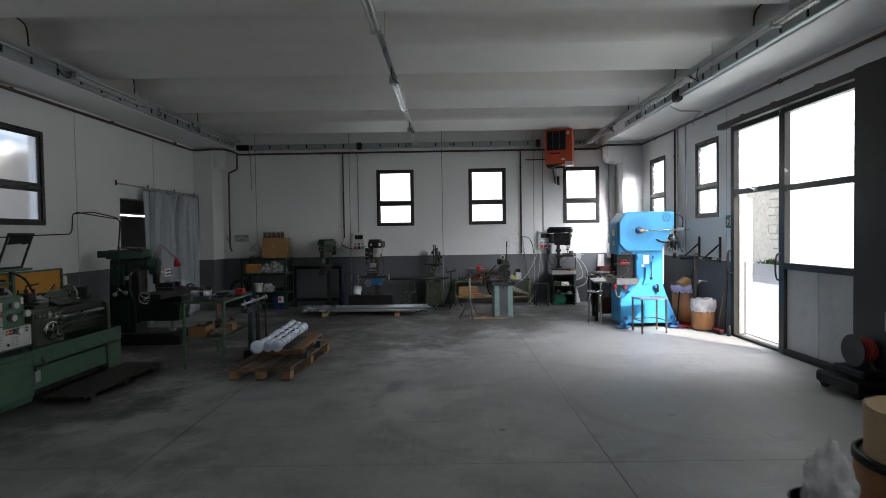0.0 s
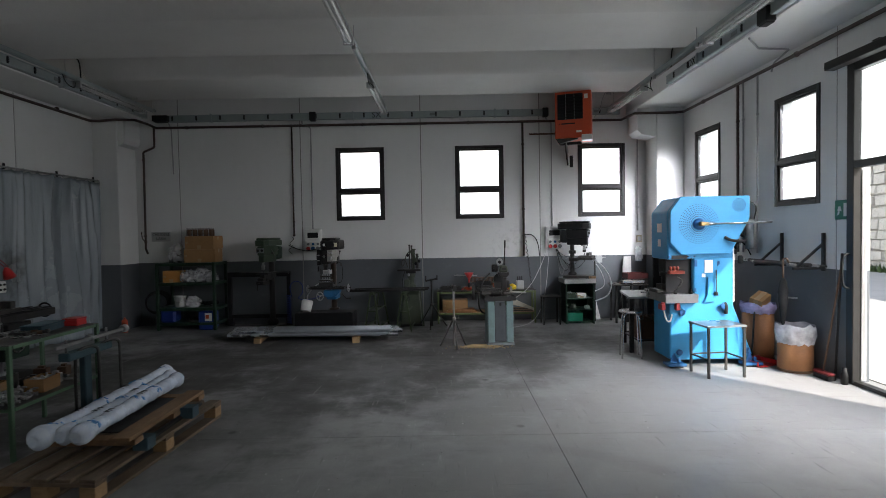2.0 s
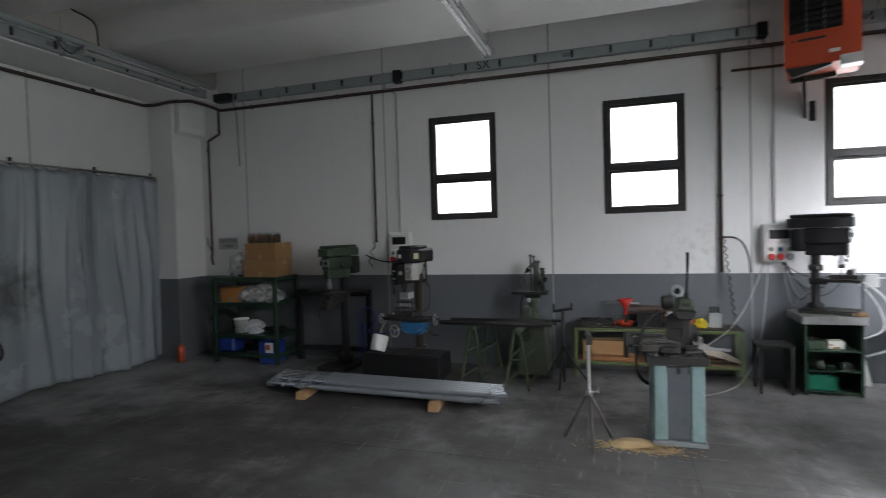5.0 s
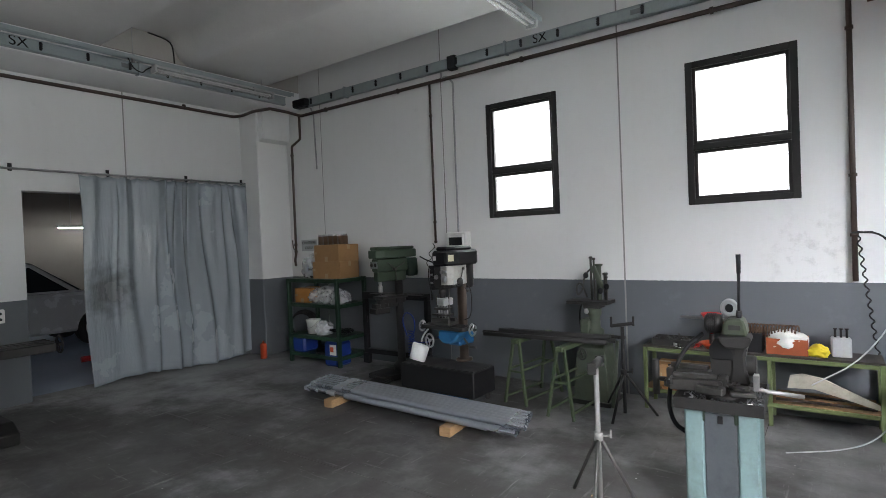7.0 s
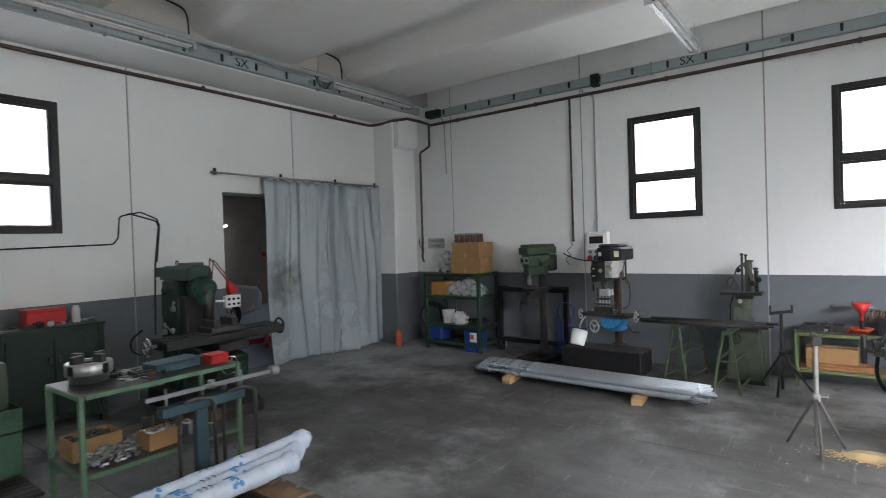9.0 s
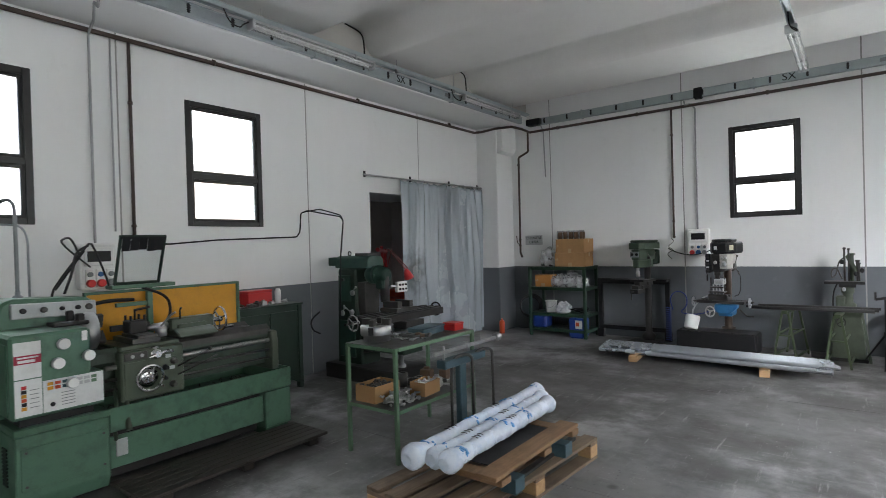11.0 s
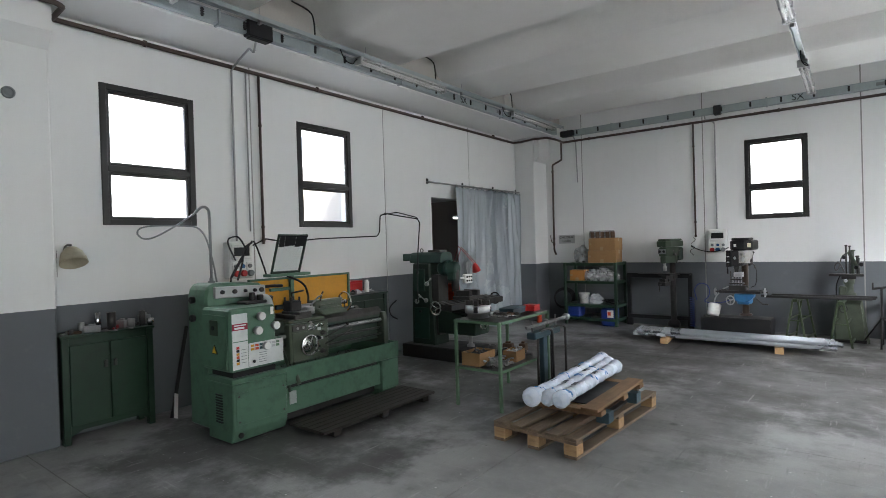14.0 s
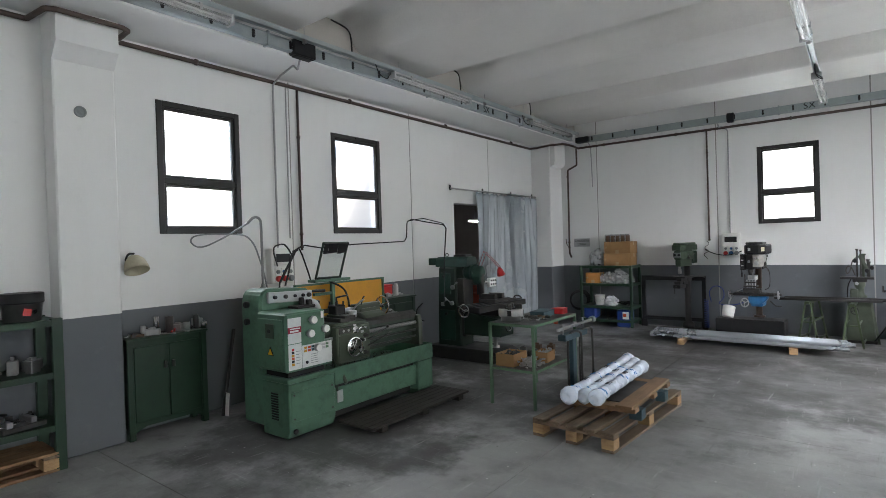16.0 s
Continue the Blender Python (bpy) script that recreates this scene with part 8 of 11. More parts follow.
for x, z, r in ((0.035, 0.90, 0.020), (0.085, 0.905, 0.016), (0.06, 0.83, 0.034), (-0.06, 0.85, 0.022)):
    bm = B()
    lathe(bm, [(r, 0.002), (r, -0.012), (r * 0.8, -0.03), (r * 0.4, -0.034)], 16, (x, -0.336, z), "y")
    part("dial", bm, (STEEL, BLACK)[int(r * 1000) % 2], mh)
bm = B()
lathe(bm, [(0.04, 0), (0.036, 0.05)], 16, (0.13, -0.20, 0.80), "x")
for q in range(3):
    a = q * 2.094 + 1.3
    tube(bm, [(0.165, -0.20, 0.80), (0.19, -0.20 + 0.13 * math.cos(a), 0.80 + 0.13 * math.sin(a))], 0.006, 6)
    lathe(bm, [(0.012, -0.012), (0.016, 0.0), (0.012, 0.012)], 10, (0.19, -0.20 + 0.13 * math.cos(a), 0.80 + 0.13 * math.sin(a)))
part("feed_wheel", bm, DARKSTEEL, mh)
bm = B()
tube(bm, smooth([(0.13, -0.05, 0.76), (0.20, -0.05, 0.70), (0.20, -0.07, 0.45), (0.12, -0.1, 0.42)], 2), 0.006, 6)
part("coolant_pipe", bm, BLACK, mh)
bm = B()
prism(bm, [(-0.10, 0.335), (0.20, 0.345), (0.22, 0.31), (0.17, 0.26), (0.09, 0.21), (-0.04, 0.21), (-0.10, 0.25)], -0.32, -0.17, "y", 0.018)
bx(bm, -0.10, 0.10, -0.17, 0.085, 0.17, 0.30, 0.02)
mt = part("table_base", bm, paint("worn_blue_casting", (0.025, 0.14, 0.31), 0.45, dirt=0.5), md, "blue cast table base")
bm = B()
bx(bm, -0.33, 0.32, -0.36, -0.15, 0.346, 0.382, 0.005)
for y in (-0.31, -0.255, -0.20):
    bx(bm, -0.32, 0.31, y - 0.009, y + 0.009, 0.3822, 0.388, 0.0)
part("table", bm, IRON, mt)
for c, ax, rr in (((-0.42, -0.25, 0.35), "x", 0.05), ((-0.12, -0.43, 0.25), "y", 0.062), ((0.37, -0.25, 0.36), "x", 0.055)):
    bm = B()
    wheel(bm, c, ax, rr, 0.010, 3, 18)
    part("handwheel", bm, STEEL, mt)
bm = B()
tube(bm, [(-0.42, -0.25, 0.355), (0.42, -0.25, 0.362)], 0.012, 6)
tube(bm, [(-0.12, -0.43, 0.25), (-0.12, -0.30, 0.25)], 0.012, 6)
tube(bm, [(0.24, -0.25, 0.27), (0.33, -0.26, 0.20), (0.42, -0.26, 0.20)], 0.011, 6)
part("feed_screw", bm, DARKSTEEL, mt)
bm = B()
bx(bm, -0.17, 0.10, -0.34, -0.18, 0.388, 0.42, 0.005)
bx(bm, -0.17, 0.10, -0.345, -0.31, 0.42, 0.455, 0.005)
bx(bm, -0.17, 0.10, -0.225, -0.195, 0.42, 0.45, 0.005)
part("vice", bm, DARKSTEEL, mt)
bm = B()
lathe(bm, [(0.012, 0), (0.012, 0.06), (0.008, 0.08)], 10, (-0.19, -0.30, 0.62))
tube(bm, smooth([(-0.19, -0.30, 0.69), (-0.21, -0.33, 0.85), (-0.17, -0.34, 0.96)], 2), 0.006, 6)
part("oiler", bm, BLACK, mh, "small black oiler")
pb = thing("coolant_bucket", pose(-1.70, 11.26, 0.345, -16, 14, 20), "dirty white coolant pot hanging by the mill-drill", "bucket")
bm = B()
lathe(bm, [(0.075, 0), (0.08, 0.005), (0.088, 0.16), (0.08, 0.17), (0.07, 0.02)], 18)
part("pot", bm, WHITE_PL, pb)
bm = B()
tube(bm, smooth([(0, 0, 0.16), (-0.02, 0.02, 0.25), (0.06, 0.05, 0.42), (0.16, 0.05, 0.5)], 2), 0.01, 6)
part("hose", bm, GREY_PL, pb)
bm = B()
tube(bm, smooth([(-1.95, 11.42, 0.55), (-1.98, 11.38, 0.72), (-1.88, 11.33, 0.82), (-1.75, 11.3, 0.78), (-1.74, 11.3, 0.62), (-1.85, 11.3, 0.53), (-1.62, 11.27, 0.52), (-1.45, 11.27, 0.58), (-1.30, 11.27, 0.68)], 3), 0.007, 6)
tube(bm, [(-2.06 + 0.035 * math.cos(q * 0.9), 11.62 + 0.035 * math.sin(q * 0.9), 0.10 + q * 0.0042) for q in range(110)], 0.006, 5)
wsingle("air_hose", bm, BLUE_PL, (-2.0, 11.55, 0.1), "blue spiral air hose beside the mill-drill", "hose")
bm = B()
tube(bm, sag((-2.12, 11.9, 1.36), (-1.62, 12.15, 1.32), 0.08), 0.008, 6)
tube(bm, smooth([(-2.15, 12.2, 1.5), (-2.1, 12.18, 1.45), (-2.2, 12.15, 1.38), (-2.08, 12.1, 1.33), (-2.2, 12.1, 1.28), (-2.12, 12.1, 1.2)], 2), 0.005, 5)
wsingle("cable", bm, BLACK, (-2.0, 12.0, 1.3), "black cable from the drill to the socket panel", "cable")
bm = B()
bx(bm, -0.12, 0.12, -0.18, 0.18, 0.0, 0.02, 0.004)
bx(bm, -0.10, 0.10, -0.16, 0.16, 0.02, 0.035, 0.004)
single("drip_tray", bm, IRON, pose(-2.35, 11.35, 0, 0, 0, 12), "flat dark drip tray on the floor", "tray")

# ---- bundle of aluminium profiles on wooden blocks ----
r = random.Random(3)
k = 0
for row, (n, z) in enumerate(((8, 0.077), (6, 0.122))):
    for i in range(n):
        y = 10.58 + i * 0.054 + 0.035 * row + r.uniform(-0.003, 0.003)
        dx = r.uniform(-0.012, 0.012) + (0.05 if row else 0.0)
        x0, x1 = -2.665 + dx - 0.008 * i, -0.215 + dx - 0.016 * i
        bm = B()
        for q in (0.026, 0.021):
            tube(bm, [(x0, y + 0.07, z + 0.026), (x1, y - 0.03, z + 0.026)], q, 14, cap=False)
        wsingle("aluminium_tube", bm, ALU, (x0, y, z), "long pale aluminium tube lying in a bundle", "tube", "bundle of aluminium tubes")
for x, y in ((-2.20, 10.52), (-0.80, 10.46)):
    bm = B()
    bx(bm, -0.05, 0.05, 0, 0.68, 0, 0.076, 0.005)
    single("wood_block", bm, WOOD_B, pose(x, y, 0, 0, 0, 6), "pale squared timber under the tubes", "timber", "timbers under the tubes")

# ---- trestles with steel bars ----
TRESTLE_G = paint("chipped_olive_paint", (0.062, 0.088, 0.044), 0.55, dirt=0.5, dirt_c=(0.045, 0.05, 0.028))


def trestle(m):
    t = thing("trestle", m, "old green steel trestle under long bars", "trestle", "trestles")
    for s in (-1, 1):
        for e in (-1, 1):
            bm = B()
            tube(bm, [(e * 0.03, s * 0.26, 0.58), (e * 0.12, s * 0.30, 0.0)], 0.016, 4)
            part("leg", bm, TRESTLE_G, t)
        bm = B()
        tube(bm, [(-0.075, s * 0.28, 0.30), (0.075, s * 0.28, 0.30)], 0.012, 4)
        part("brace", bm, TRESTLE_G, t)
    bm = B()
    bx(bm, -0.03, 0.03, -0.30, 0.30, 0.56, 0.60, 0.004)
    part("top_rail", bm, TRESTLE_G, t)
    for e in (-1, 1):
        bm = B()
        tube(bm, [(e * 0.073, -0.275, 0.32), (e * 0.073, 0.275, 0.32)], 0.011, 4)
        part("mid_rail", bm, TRESTLE_G, t)
        bm = B()
        tube(bm, [(e * 0.112, -0.29, 0.06), (e * 0.112, 0.29, 0.06)], 0.012, 4)
        part("low_rail", bm, TRESTLE_G, t)
    return t


t1 = trestle(pose(-0.66, 11.74, 0, 0, 0, -8))
copy_thing(t1, pose(-0.17, 11.58, 0, 0, 0, -4))
for i, (y, x0, x1, rr) in enumerate(((11.50, -1.05, 0.14, 0.02), (11.60, -1.12, 0.18, 0.018), (11.71, -1.0, 0.10, 0.022), (11.80, -0.95, 0.2, 0.016))):
    bm = B()
    tube(bm, [(x0, y, 0.602 + rr), (x1, y + 0.02, 0.602 + rr)], rr, 6 if i % 2 else 10)
    wsingle("steel_bar", bm, IRON, (x0, y, 0.602), "long dark steel bar on the trestles", "bar", "bars on the trestles")

# ---- green tool grinder ----
GRIND_G = paint("dusty_grey_green", (0.075, 0.092, 0.065), 0.55, dirt=0.5, dirt_c=(0.03, 0.034, 0.025))
g = thing("tool_grinder", pose(-0.10, 11.90, 0) @ Matrix.Diagonal((0.82, 0.85, 1.0, 1.0)), "old green pedestal tool grinder, dusty", "grinder")
bm = B()
prism(bm, [(-0.22, -0.20), (0.22, -0.20), (0.22, 0.22), (-0.22, 0.22)], 0.0, 0.04, "z", 0.006)
part("foot", bm, IRON, g)
bm = B()
vs = []
for (w, d, z) in ((0.20, 0.18, 0.04), (0.185, 0.17, 0.3), (0.15, 0.14, 0.52), (0.17, 0.16, 0.56), (0.17, 0.16, 0.60)):
    vs.append([bm.verts.new((sx * w, sy * d, z)) for sx, sy in ((-1, -1), (1, -1), (1, 1), (-1, 1))])
for a, b in zip(vs, vs[1:]):
    for i in range(4):
        bm.faces.new((a[i], a[(i + 1) % 4], b[(i + 1) % 4], b[i]))
bm.faces.new(vs[-1])
bmesh.ops.bevel(bm, geom=bm.edges[:], offset=0.012, segments=1, affect="EDGES")
part("pedestal", bm, GRIND_G, g)
bm = B()
wheel(bm, (-0.08, -0.20, 0.46), "y", 0.05, 0.008, 4, 18)
part("handwheel", bm, IRON, g)
bm = B()
lathe(bm, [(0.10, 0.60), (0.10, 0.66), (0.065, 0.68), (0.06, 0.78), (0.08, 0.80), (0.08, 0.86)], 18)
bx(bm, -0.14, -0.02, -0.10, 0.08, 0.62, 0.76, 0.02)
part("turret", bm, GRIND_G, g)
bm = B()
lathe(bm, [(0.024, 0), (0.024, -0.02), (0.014, -0.024)], 16, (-0.04, -0.12, 0.84), "y")
part("dial", bm, GREY_PL, g)
bm = B()
bx(bm, -0.27, 0.20, -0.14, 0.12, 0.90, 0.93, 0.004)
bx(bm, -0.10, 0.10, -0.08, 0.08, 0.86, 0.90, 0.006)
part("table", bm, IRON, g)
for x, y, h, rr in ((0.05, 0.04, 1.24, 0.03), (-0.03, 0.02, 1.31, 0.014), (0.02, -0.02, 1.30, 0.012), (0.14, 0.02, 1.13, 0.012), (0.12, 0.05, 1.16, 0.02)):
    bm = B()
    tube(bm, [(x, y, 0.93), (x, y, h)], rr, 10)
    lathe(bm, [(rr * 1.5, 0), (rr * 1.6, 0.015), (rr, 0.02)], 10, (x, y, h))
    part("post", bm, GRIND_G if rr > 0.02 else DARKSTEEL, g)
bm = B()
prism(bm, [(-0.02, 1.22), (0.10, 1.00), (0.13, 1.05), (0.02, 1.26)], -0.03, 0.01, "y", 0.008)
part("slanted_arm", bm, GRIND_G, g)
for x, z in ((0.10, 1.02), (0.17, 1.06), (-0.06, 1.16)):
    bm = B()
    lathe(bm, [(0.02, 0), (0.028, -0.01), (0.028, -0.03), (0.02, -0.035)], 12, (x, -0.04, z), "y")
    part("knob", bm, BLACK, g)
bm = B()
tube(bm, smooth([(-0.02, 0, 1.22), (-0.10, 0, 1.16), (-0.12, -0.02, 1.02), (-0.18, -0.03, 0.96), (-0.19, -0.03, 1.06), (-0.12, -0.05, 1.10), (-0.06, -0.05, 0.96)], 2), 0.010, 6)
part("linkage", bm, DARKSTEEL, g)
bm = B()
tube(bm, smooth([(-0.12, -0.05, 0.9), (-0.17, -0.02, 0.8), (-0.18, 0.05, 0.6), (-0.16, 0.1, 0.3)], 2), 0.010, 6)
part("cable", bm, BLACK, g)
bm = B()
tube(bm, [(0.10, 11.75, 0.0), (0.03, 12.12, 0.52)], 0.02, 4)
wsingle("leaning_bar", bm, GRIND_G, (0.1, 11.75, 0), "green flat bar leaning on the grinder", "bar")

# ---- roller stands ----
LEGS = paint("dull_dark_tripod", (0.12, 0.118, 0.112), 0.55, 0.4, dirt=0.5, dirt_c=(0.05, 0.045, 0.04))


def roller_stand(m, h, label, post, roller, leg_r):
    s = thing("roller_stand", m, label, "roller stand", "roller stands")
    bm = B()
    tube(bm, [(0, 0, 0.02), (0, 0, h - 0.03)], 0.015, 12)
    part("post", bm, post, s)
    bm = B()
    tube(bm, [(0, 0, h * 0.44), (0, 0, h * 0.5)], 0.026, 12)
    tube(bm, [(0.02, 0, h * 0.47), (0.07, 0, h * 0.48)], 0.007, 6)
    tube(bm, [(0.07, 0, h * 0.46), (0.07, 0, h * 0.52)], 0.006, 6)
    part("clamp_collar", bm, post, s)
    for q in range(3):
        a = q * 2.094 + 0.35
        bm = B()
        tube(bm, [(0.015 * math.cos(a), 0.015 * math.sin(a), h * 0.45), (leg_r * math.cos(a), leg_r * math.sin(a), 0.0)], 0.011, 8)
        part("leg", bm, IRON if post is IRON else LEGS, s)
    bm = B()
    if roller:
        tube(bm, [(-0.02, -0.09, h - 0.005), (0.02, 0.09, h - 0.005)], 0.024, 14)
        for e in (-1, 1):
            bx(bm, e * 0.022 - 0.025, e * 0.022 + 0.025, e * 0.10 - 0.004, e * 0.10 + 0.004, h - 0.045, h + 0.02, 0.002)
        part("roller", bm, IRON, s)
    else:
        tube(bm, [(-0.09, 0, h - 0.03), (0.09, 0, h)], 0.016, 6)
        tube(bm, [(-0.09, 0, h - 0.04), (-0.09, 0, h + 0.05)], 0.01, 6)
        tube(bm, [(0.09, 0, h - 0.02), (0.09, 0, h + 0.06)], 0.01, 6)
        part("fork", bm, post, s)
    return s


DULL = paint("dull_galvanised", (0.30, 0.30, 0.29), 0.6, 0.3, dirt=0.4, dirt_c=(0.10, 0.09, 0.08))
roller_stand(pose(0.57, 10.10, 0, 0, 0, 20), 0.80, "dull grey steel tripod roller stand on the floor", DULL, True, 0.20)
roller_stand(pose(0.24, 11.62, 0, 0, 0, 5), 0.78, "dark steel tripod stand with a fork top", IRON, False, 0.26)

# ---- cold saw on a pale turquoise pedestal ----
cs = thing("cold_saw", pose(1.19, 10.34, 0, 0, 0, 2) @ Matrix.Diagonal((0.87, 0.87, 1.0, 1.0)), "circular cold saw on a pale turquoise pedestal, full of swarf", "saw")
bm = B()
bx(bm, -0.215, 0.215, -0.215, 0.235, 0.0, 0.035, 0.006)
part("foot_plate", bm, GREY_P, cs)
bm = B()
bx(bm, -0.19, 0.19, -0.16, 0.20, 0.035, 0.60, 0.006)
part("core", bm, GREY_P, cs)
for x in (-0.198, 0.09):
    bm = B()
    bx(bm, x, x + 0.108, -0.205, -0.155, 0.036, 0.595, 0.01)
    part("corner_panel", bm, TURQ, cs)
for x in (-0.2, 0.19):
    bm = B()
    bx(bm, x, x + 0.01, -0.15, 0.20, 0.036, 0.595, 0.003)
    part("side_panel", bm, TURQ, cs)
bm = B()
bx(bm, -0.088, 0.088, -0.195, -0.175, 0.05, 0.58, 0.004)
dd = part("door", bm, paint("blue_grey_door", (0.085, 0.095, 0.105), 0.45, dirt=0.5, dirt_c=(0.04, 0.042, 0.045), fine=90), cs, "dark blue-grey pedestal door")
bm = B()
bx(bm, -0.015, 0.015, -0.205, -0.195, 0.53, 0.57, 0.003)
part("latch", bm, IRON, dd)
bm = B()
for x0, x1, y0, y1, z0, z1 in ((-0.25, 0.23, -0.25, 0.28, 0.60, 0.612), (-0.25, -0.24, -0.25, 0.28, 0.612, 0.66), (0.22, 0.23, -0.25, 0.28, 0.612, 0.66), (-0.24, 0.22, -0.25, -0.24, 0.612, 0.66), (-0.24, 0.22, 0.27, 0.28, 0.612, 0.66)):
    bx(bm, x0, x1, y0, y1, z0, z1)
part("coolant_tray", bm, IRON, cs)
for x in (-0.19, 0.07):
    bm = B()
    bx(bm, x, x + 0.11, -0.20, -0.05, 0.53, 0.602, 0.008)
    part("tray_support", bm, GREEN_M, cs)
bm = B()
lathe(bm, [(0.13, 0.612), (0.14, 0.63), (0.14, 0.66), (0.08, 0.67), (0.08, 0.70)], 24, (0.0, 0.02, 0))
part("turntable", bm, DARKSTEEL, cs)
bm = B()
bx(bm, -0.34, 0.02, -0.06, 0.06, 0.66, 0.70, 0.005)
bx(bm, -0.20, -0.06, -0.10, 0.10, 0.70, 0.745, 0.006)
bx(bm, -0.02, 0.03, -0.11, 0.11, 0.70, 0.75, 0.006)
tube(bm, [(-0.40, 0, 0.69), (-0.18, 0, 0.69)], 0.014, 8)
vc = part("vice", bm, DARKSTEEL, cs)
bm = B()
tube(bm, [(-0.40, 0, 0.60), (-0.40, 0, 0.80)], 0.022, 12)
part("vice_handle", bm, IRON, vc)
bm = B()
tube(bm, [(0.03, -0.10, 0.715), (0.42, -0.06, 0.685)], 0.011, 8)
bx(bm, 0.17, 0.20, -0.12, -0.05, 0.70, 0.78, 0.003)
part("length_stop", bm, STEEL, cs)
bm = B()
prism(bm, [(0.03, 0.70), (0.15, 0.70), (0.13, 0.78), (0.125, 0.86), (0.14, 0.905), (0.02, 0.905), (0.045, 0.86), (0.045, 0.78)], -0.02, 0.12, "y", 0.014)
lathe(bm, [(0.05, -0.09), (0.055, -0.07), (0.055, 0.07), (0.05, 0.09)], 16, (0.09, 0.05, 0.80), "x")
part("pivot", bm, IRON, cs)
bm = B()
prism(bm, [(0.006, 0.972), (0.018, 1.04), (0.036, 1.062), (0.118, 1.062), (0.134, 1.04), (0.146, 0.972)], -0.08, 0.08, "y", 0.012)
hd = part("gearbox", bm, paint("grimy_grey_green", (0.055, 0.068, 0.045), 0.5, dirt=0.6, dirt_c=(0.02, 0.02, 0.015)), cs)
bm = B()
prism(bm, [(-0.018, 0.970), (0.164, 0.970), (0.160, 0.935), (0.13, 0.905), (0.02, 0.905), (-0.012, 0.935)], -0.09, 0.08, "y", 0.01)
part("lower_casing", bm, IRON, hd)
bm = B()
bx(bm, 0.045, 0.11, -0.087, -0.08, 1.005, 1.03, 0.002)
part("badge", bm, IRON, hd)
bm = B()
lathe(bm, [(0.03, 0.0), (0.05, -0.01), (0.052, -0.03), (0.052, -0.085), (0.042, -0.10)], 20, (0.0, 0.04, 1.02), "x")
for q in range(5):
    lathe(bm, [(0.056, -0.032 - q * 0.012), (0.056, -0.038 - q * 0.012)], 20, (0.0, 0.04, 1.02), "x")
part("motor", bm, IRON, hd)
bm = B()
prism(bm, [(0.0 + 0.075 * math.cos(a * 0.314), 0.875 + 0.075 * math.sin(a * 0.314)) for a in range(-2, 13)], -0.02, 0.01, "y", 0.004)
part("blade_guard", bm, BLACK, hd)
bm = B()
lathe(bm, [(0.10, -0.002), (0.10, 0.002)], 36, (0.03, -0.005, 0.80), "y")
part("blade", bm, IRON, hd)
for x0, x1, y0, y1, z1, ang in ((-0.30, 0.0, -0.14, -0.04, 0.735, 4), (-0.34, -0.06, -0.02, 0.08, 0.755, -6), (0.02, 0.16, -0.20, -0.10, 0.70, 10), (-0.10, 0.06, -0.20, -0.13, 0.715, -12)):
    bm = B()
    bx(bm, x0, x1, y0, y1, 0.672, z1, 0.008, pose(0, 0, 0, 0, 0, ang))
    bx(bm, x0 + 0.02, x1 - 0.03, y0 + 0.03, y1 - 0.03, z1, z1 + 0.025, 0.005, pose(0, 0, 0, 0, 0, ang))
    part("clamp", bm, DARKSTEEL, cs)
bm = B()
tube(bm, [(0.095, 0.0, 1.05), (0.098, -0.01, 1.10)], 0.016, 8)
tube(bm, [(0.097, -0.005, 1.08), (0.104, -0.03, 1.30)], 0.009, 8)
tube(bm, [(0.104, -0.03, 1.30), (0.105, -0.035, 1.40)], [0.012, 0.014], 10)
part("lever", bm, BLACK, hd)
bm = B()
lathe(bm, [(0.048, 0.0), (0.052, -0.012), (0.052, -0.03), (0.036, -0.034), (0.034, -0.02)], 24, (0.035, 0.12, 1.10), "y")
bx(bm, 0.0, 0.07, 0.09, 0.12, 1.045, 1.075, 0.006)
sw = part("switch_box", bm, GREY_PL, hd)
bm = B()
lathe(bm, [(0.02, 0), (0.024, -0.012), (0.02, -0.02)], 12, (0.035, 0.10, 1.10), "y")
part("stop_button", bm, BLACK, sw)
bm = B()
tube(bm, smooth([(-0.12, 0.1, 0.95), (-0.25, 0.05, 0.85), (-0.33, -0.02, 0.6), (-0.30, -0.02, 0.45), (-0.22, 0.0, 0.40)], 2), 0.014, 8)
part("coolant_hose", bm, BLACK, cs)
r = random.Random(8)
bm = B()
for i in range(260):
    x, y = r.uniform(-0.22, 0.21), r.uniform(-0.22, 0.25)
    m = Matrix.Translation((x, y, 0.617 + r.uniform(0, 0.03))) @ Euler((r.uniform(-1, 1), r.uniform(-1, 1), r.uniform(0, 6))).to_matrix().to_4x4()
    bx(bm, -0.014, 0.014, -0.004, 0.004, -0.001, 0.001, 0, m)
tagged(part("swarf", bm, STEEL, cs, "bright loose swarf"), kind="stuff")
for i in range(14):
    bm = B()
    m = pose(r.uniform(-0.30, 0.14), r.uniform(-0.20, 0.16), 0.70 + r.uniform(0, 0.05), r.uniform(-20, 20), r.uniform(-20, 20), r.uniform(0, 180))
    if i % 3:
        bx(bm, -0.02 - 0.02 * r.random(), 0.03, -0.012, 0.012, -0.02, 0.014, 0.003, m)
    else:
        tube(bm, [m @ Vector((-0.05, 0, 0)), m @ Vector((0.05, 0, 0.01))], 0.006, 6)
    part("vice_screw" if i % 3 == 0 else "offcut", bm, (DARKSTEEL, IRON)[i % 2], cs)
bm = B()
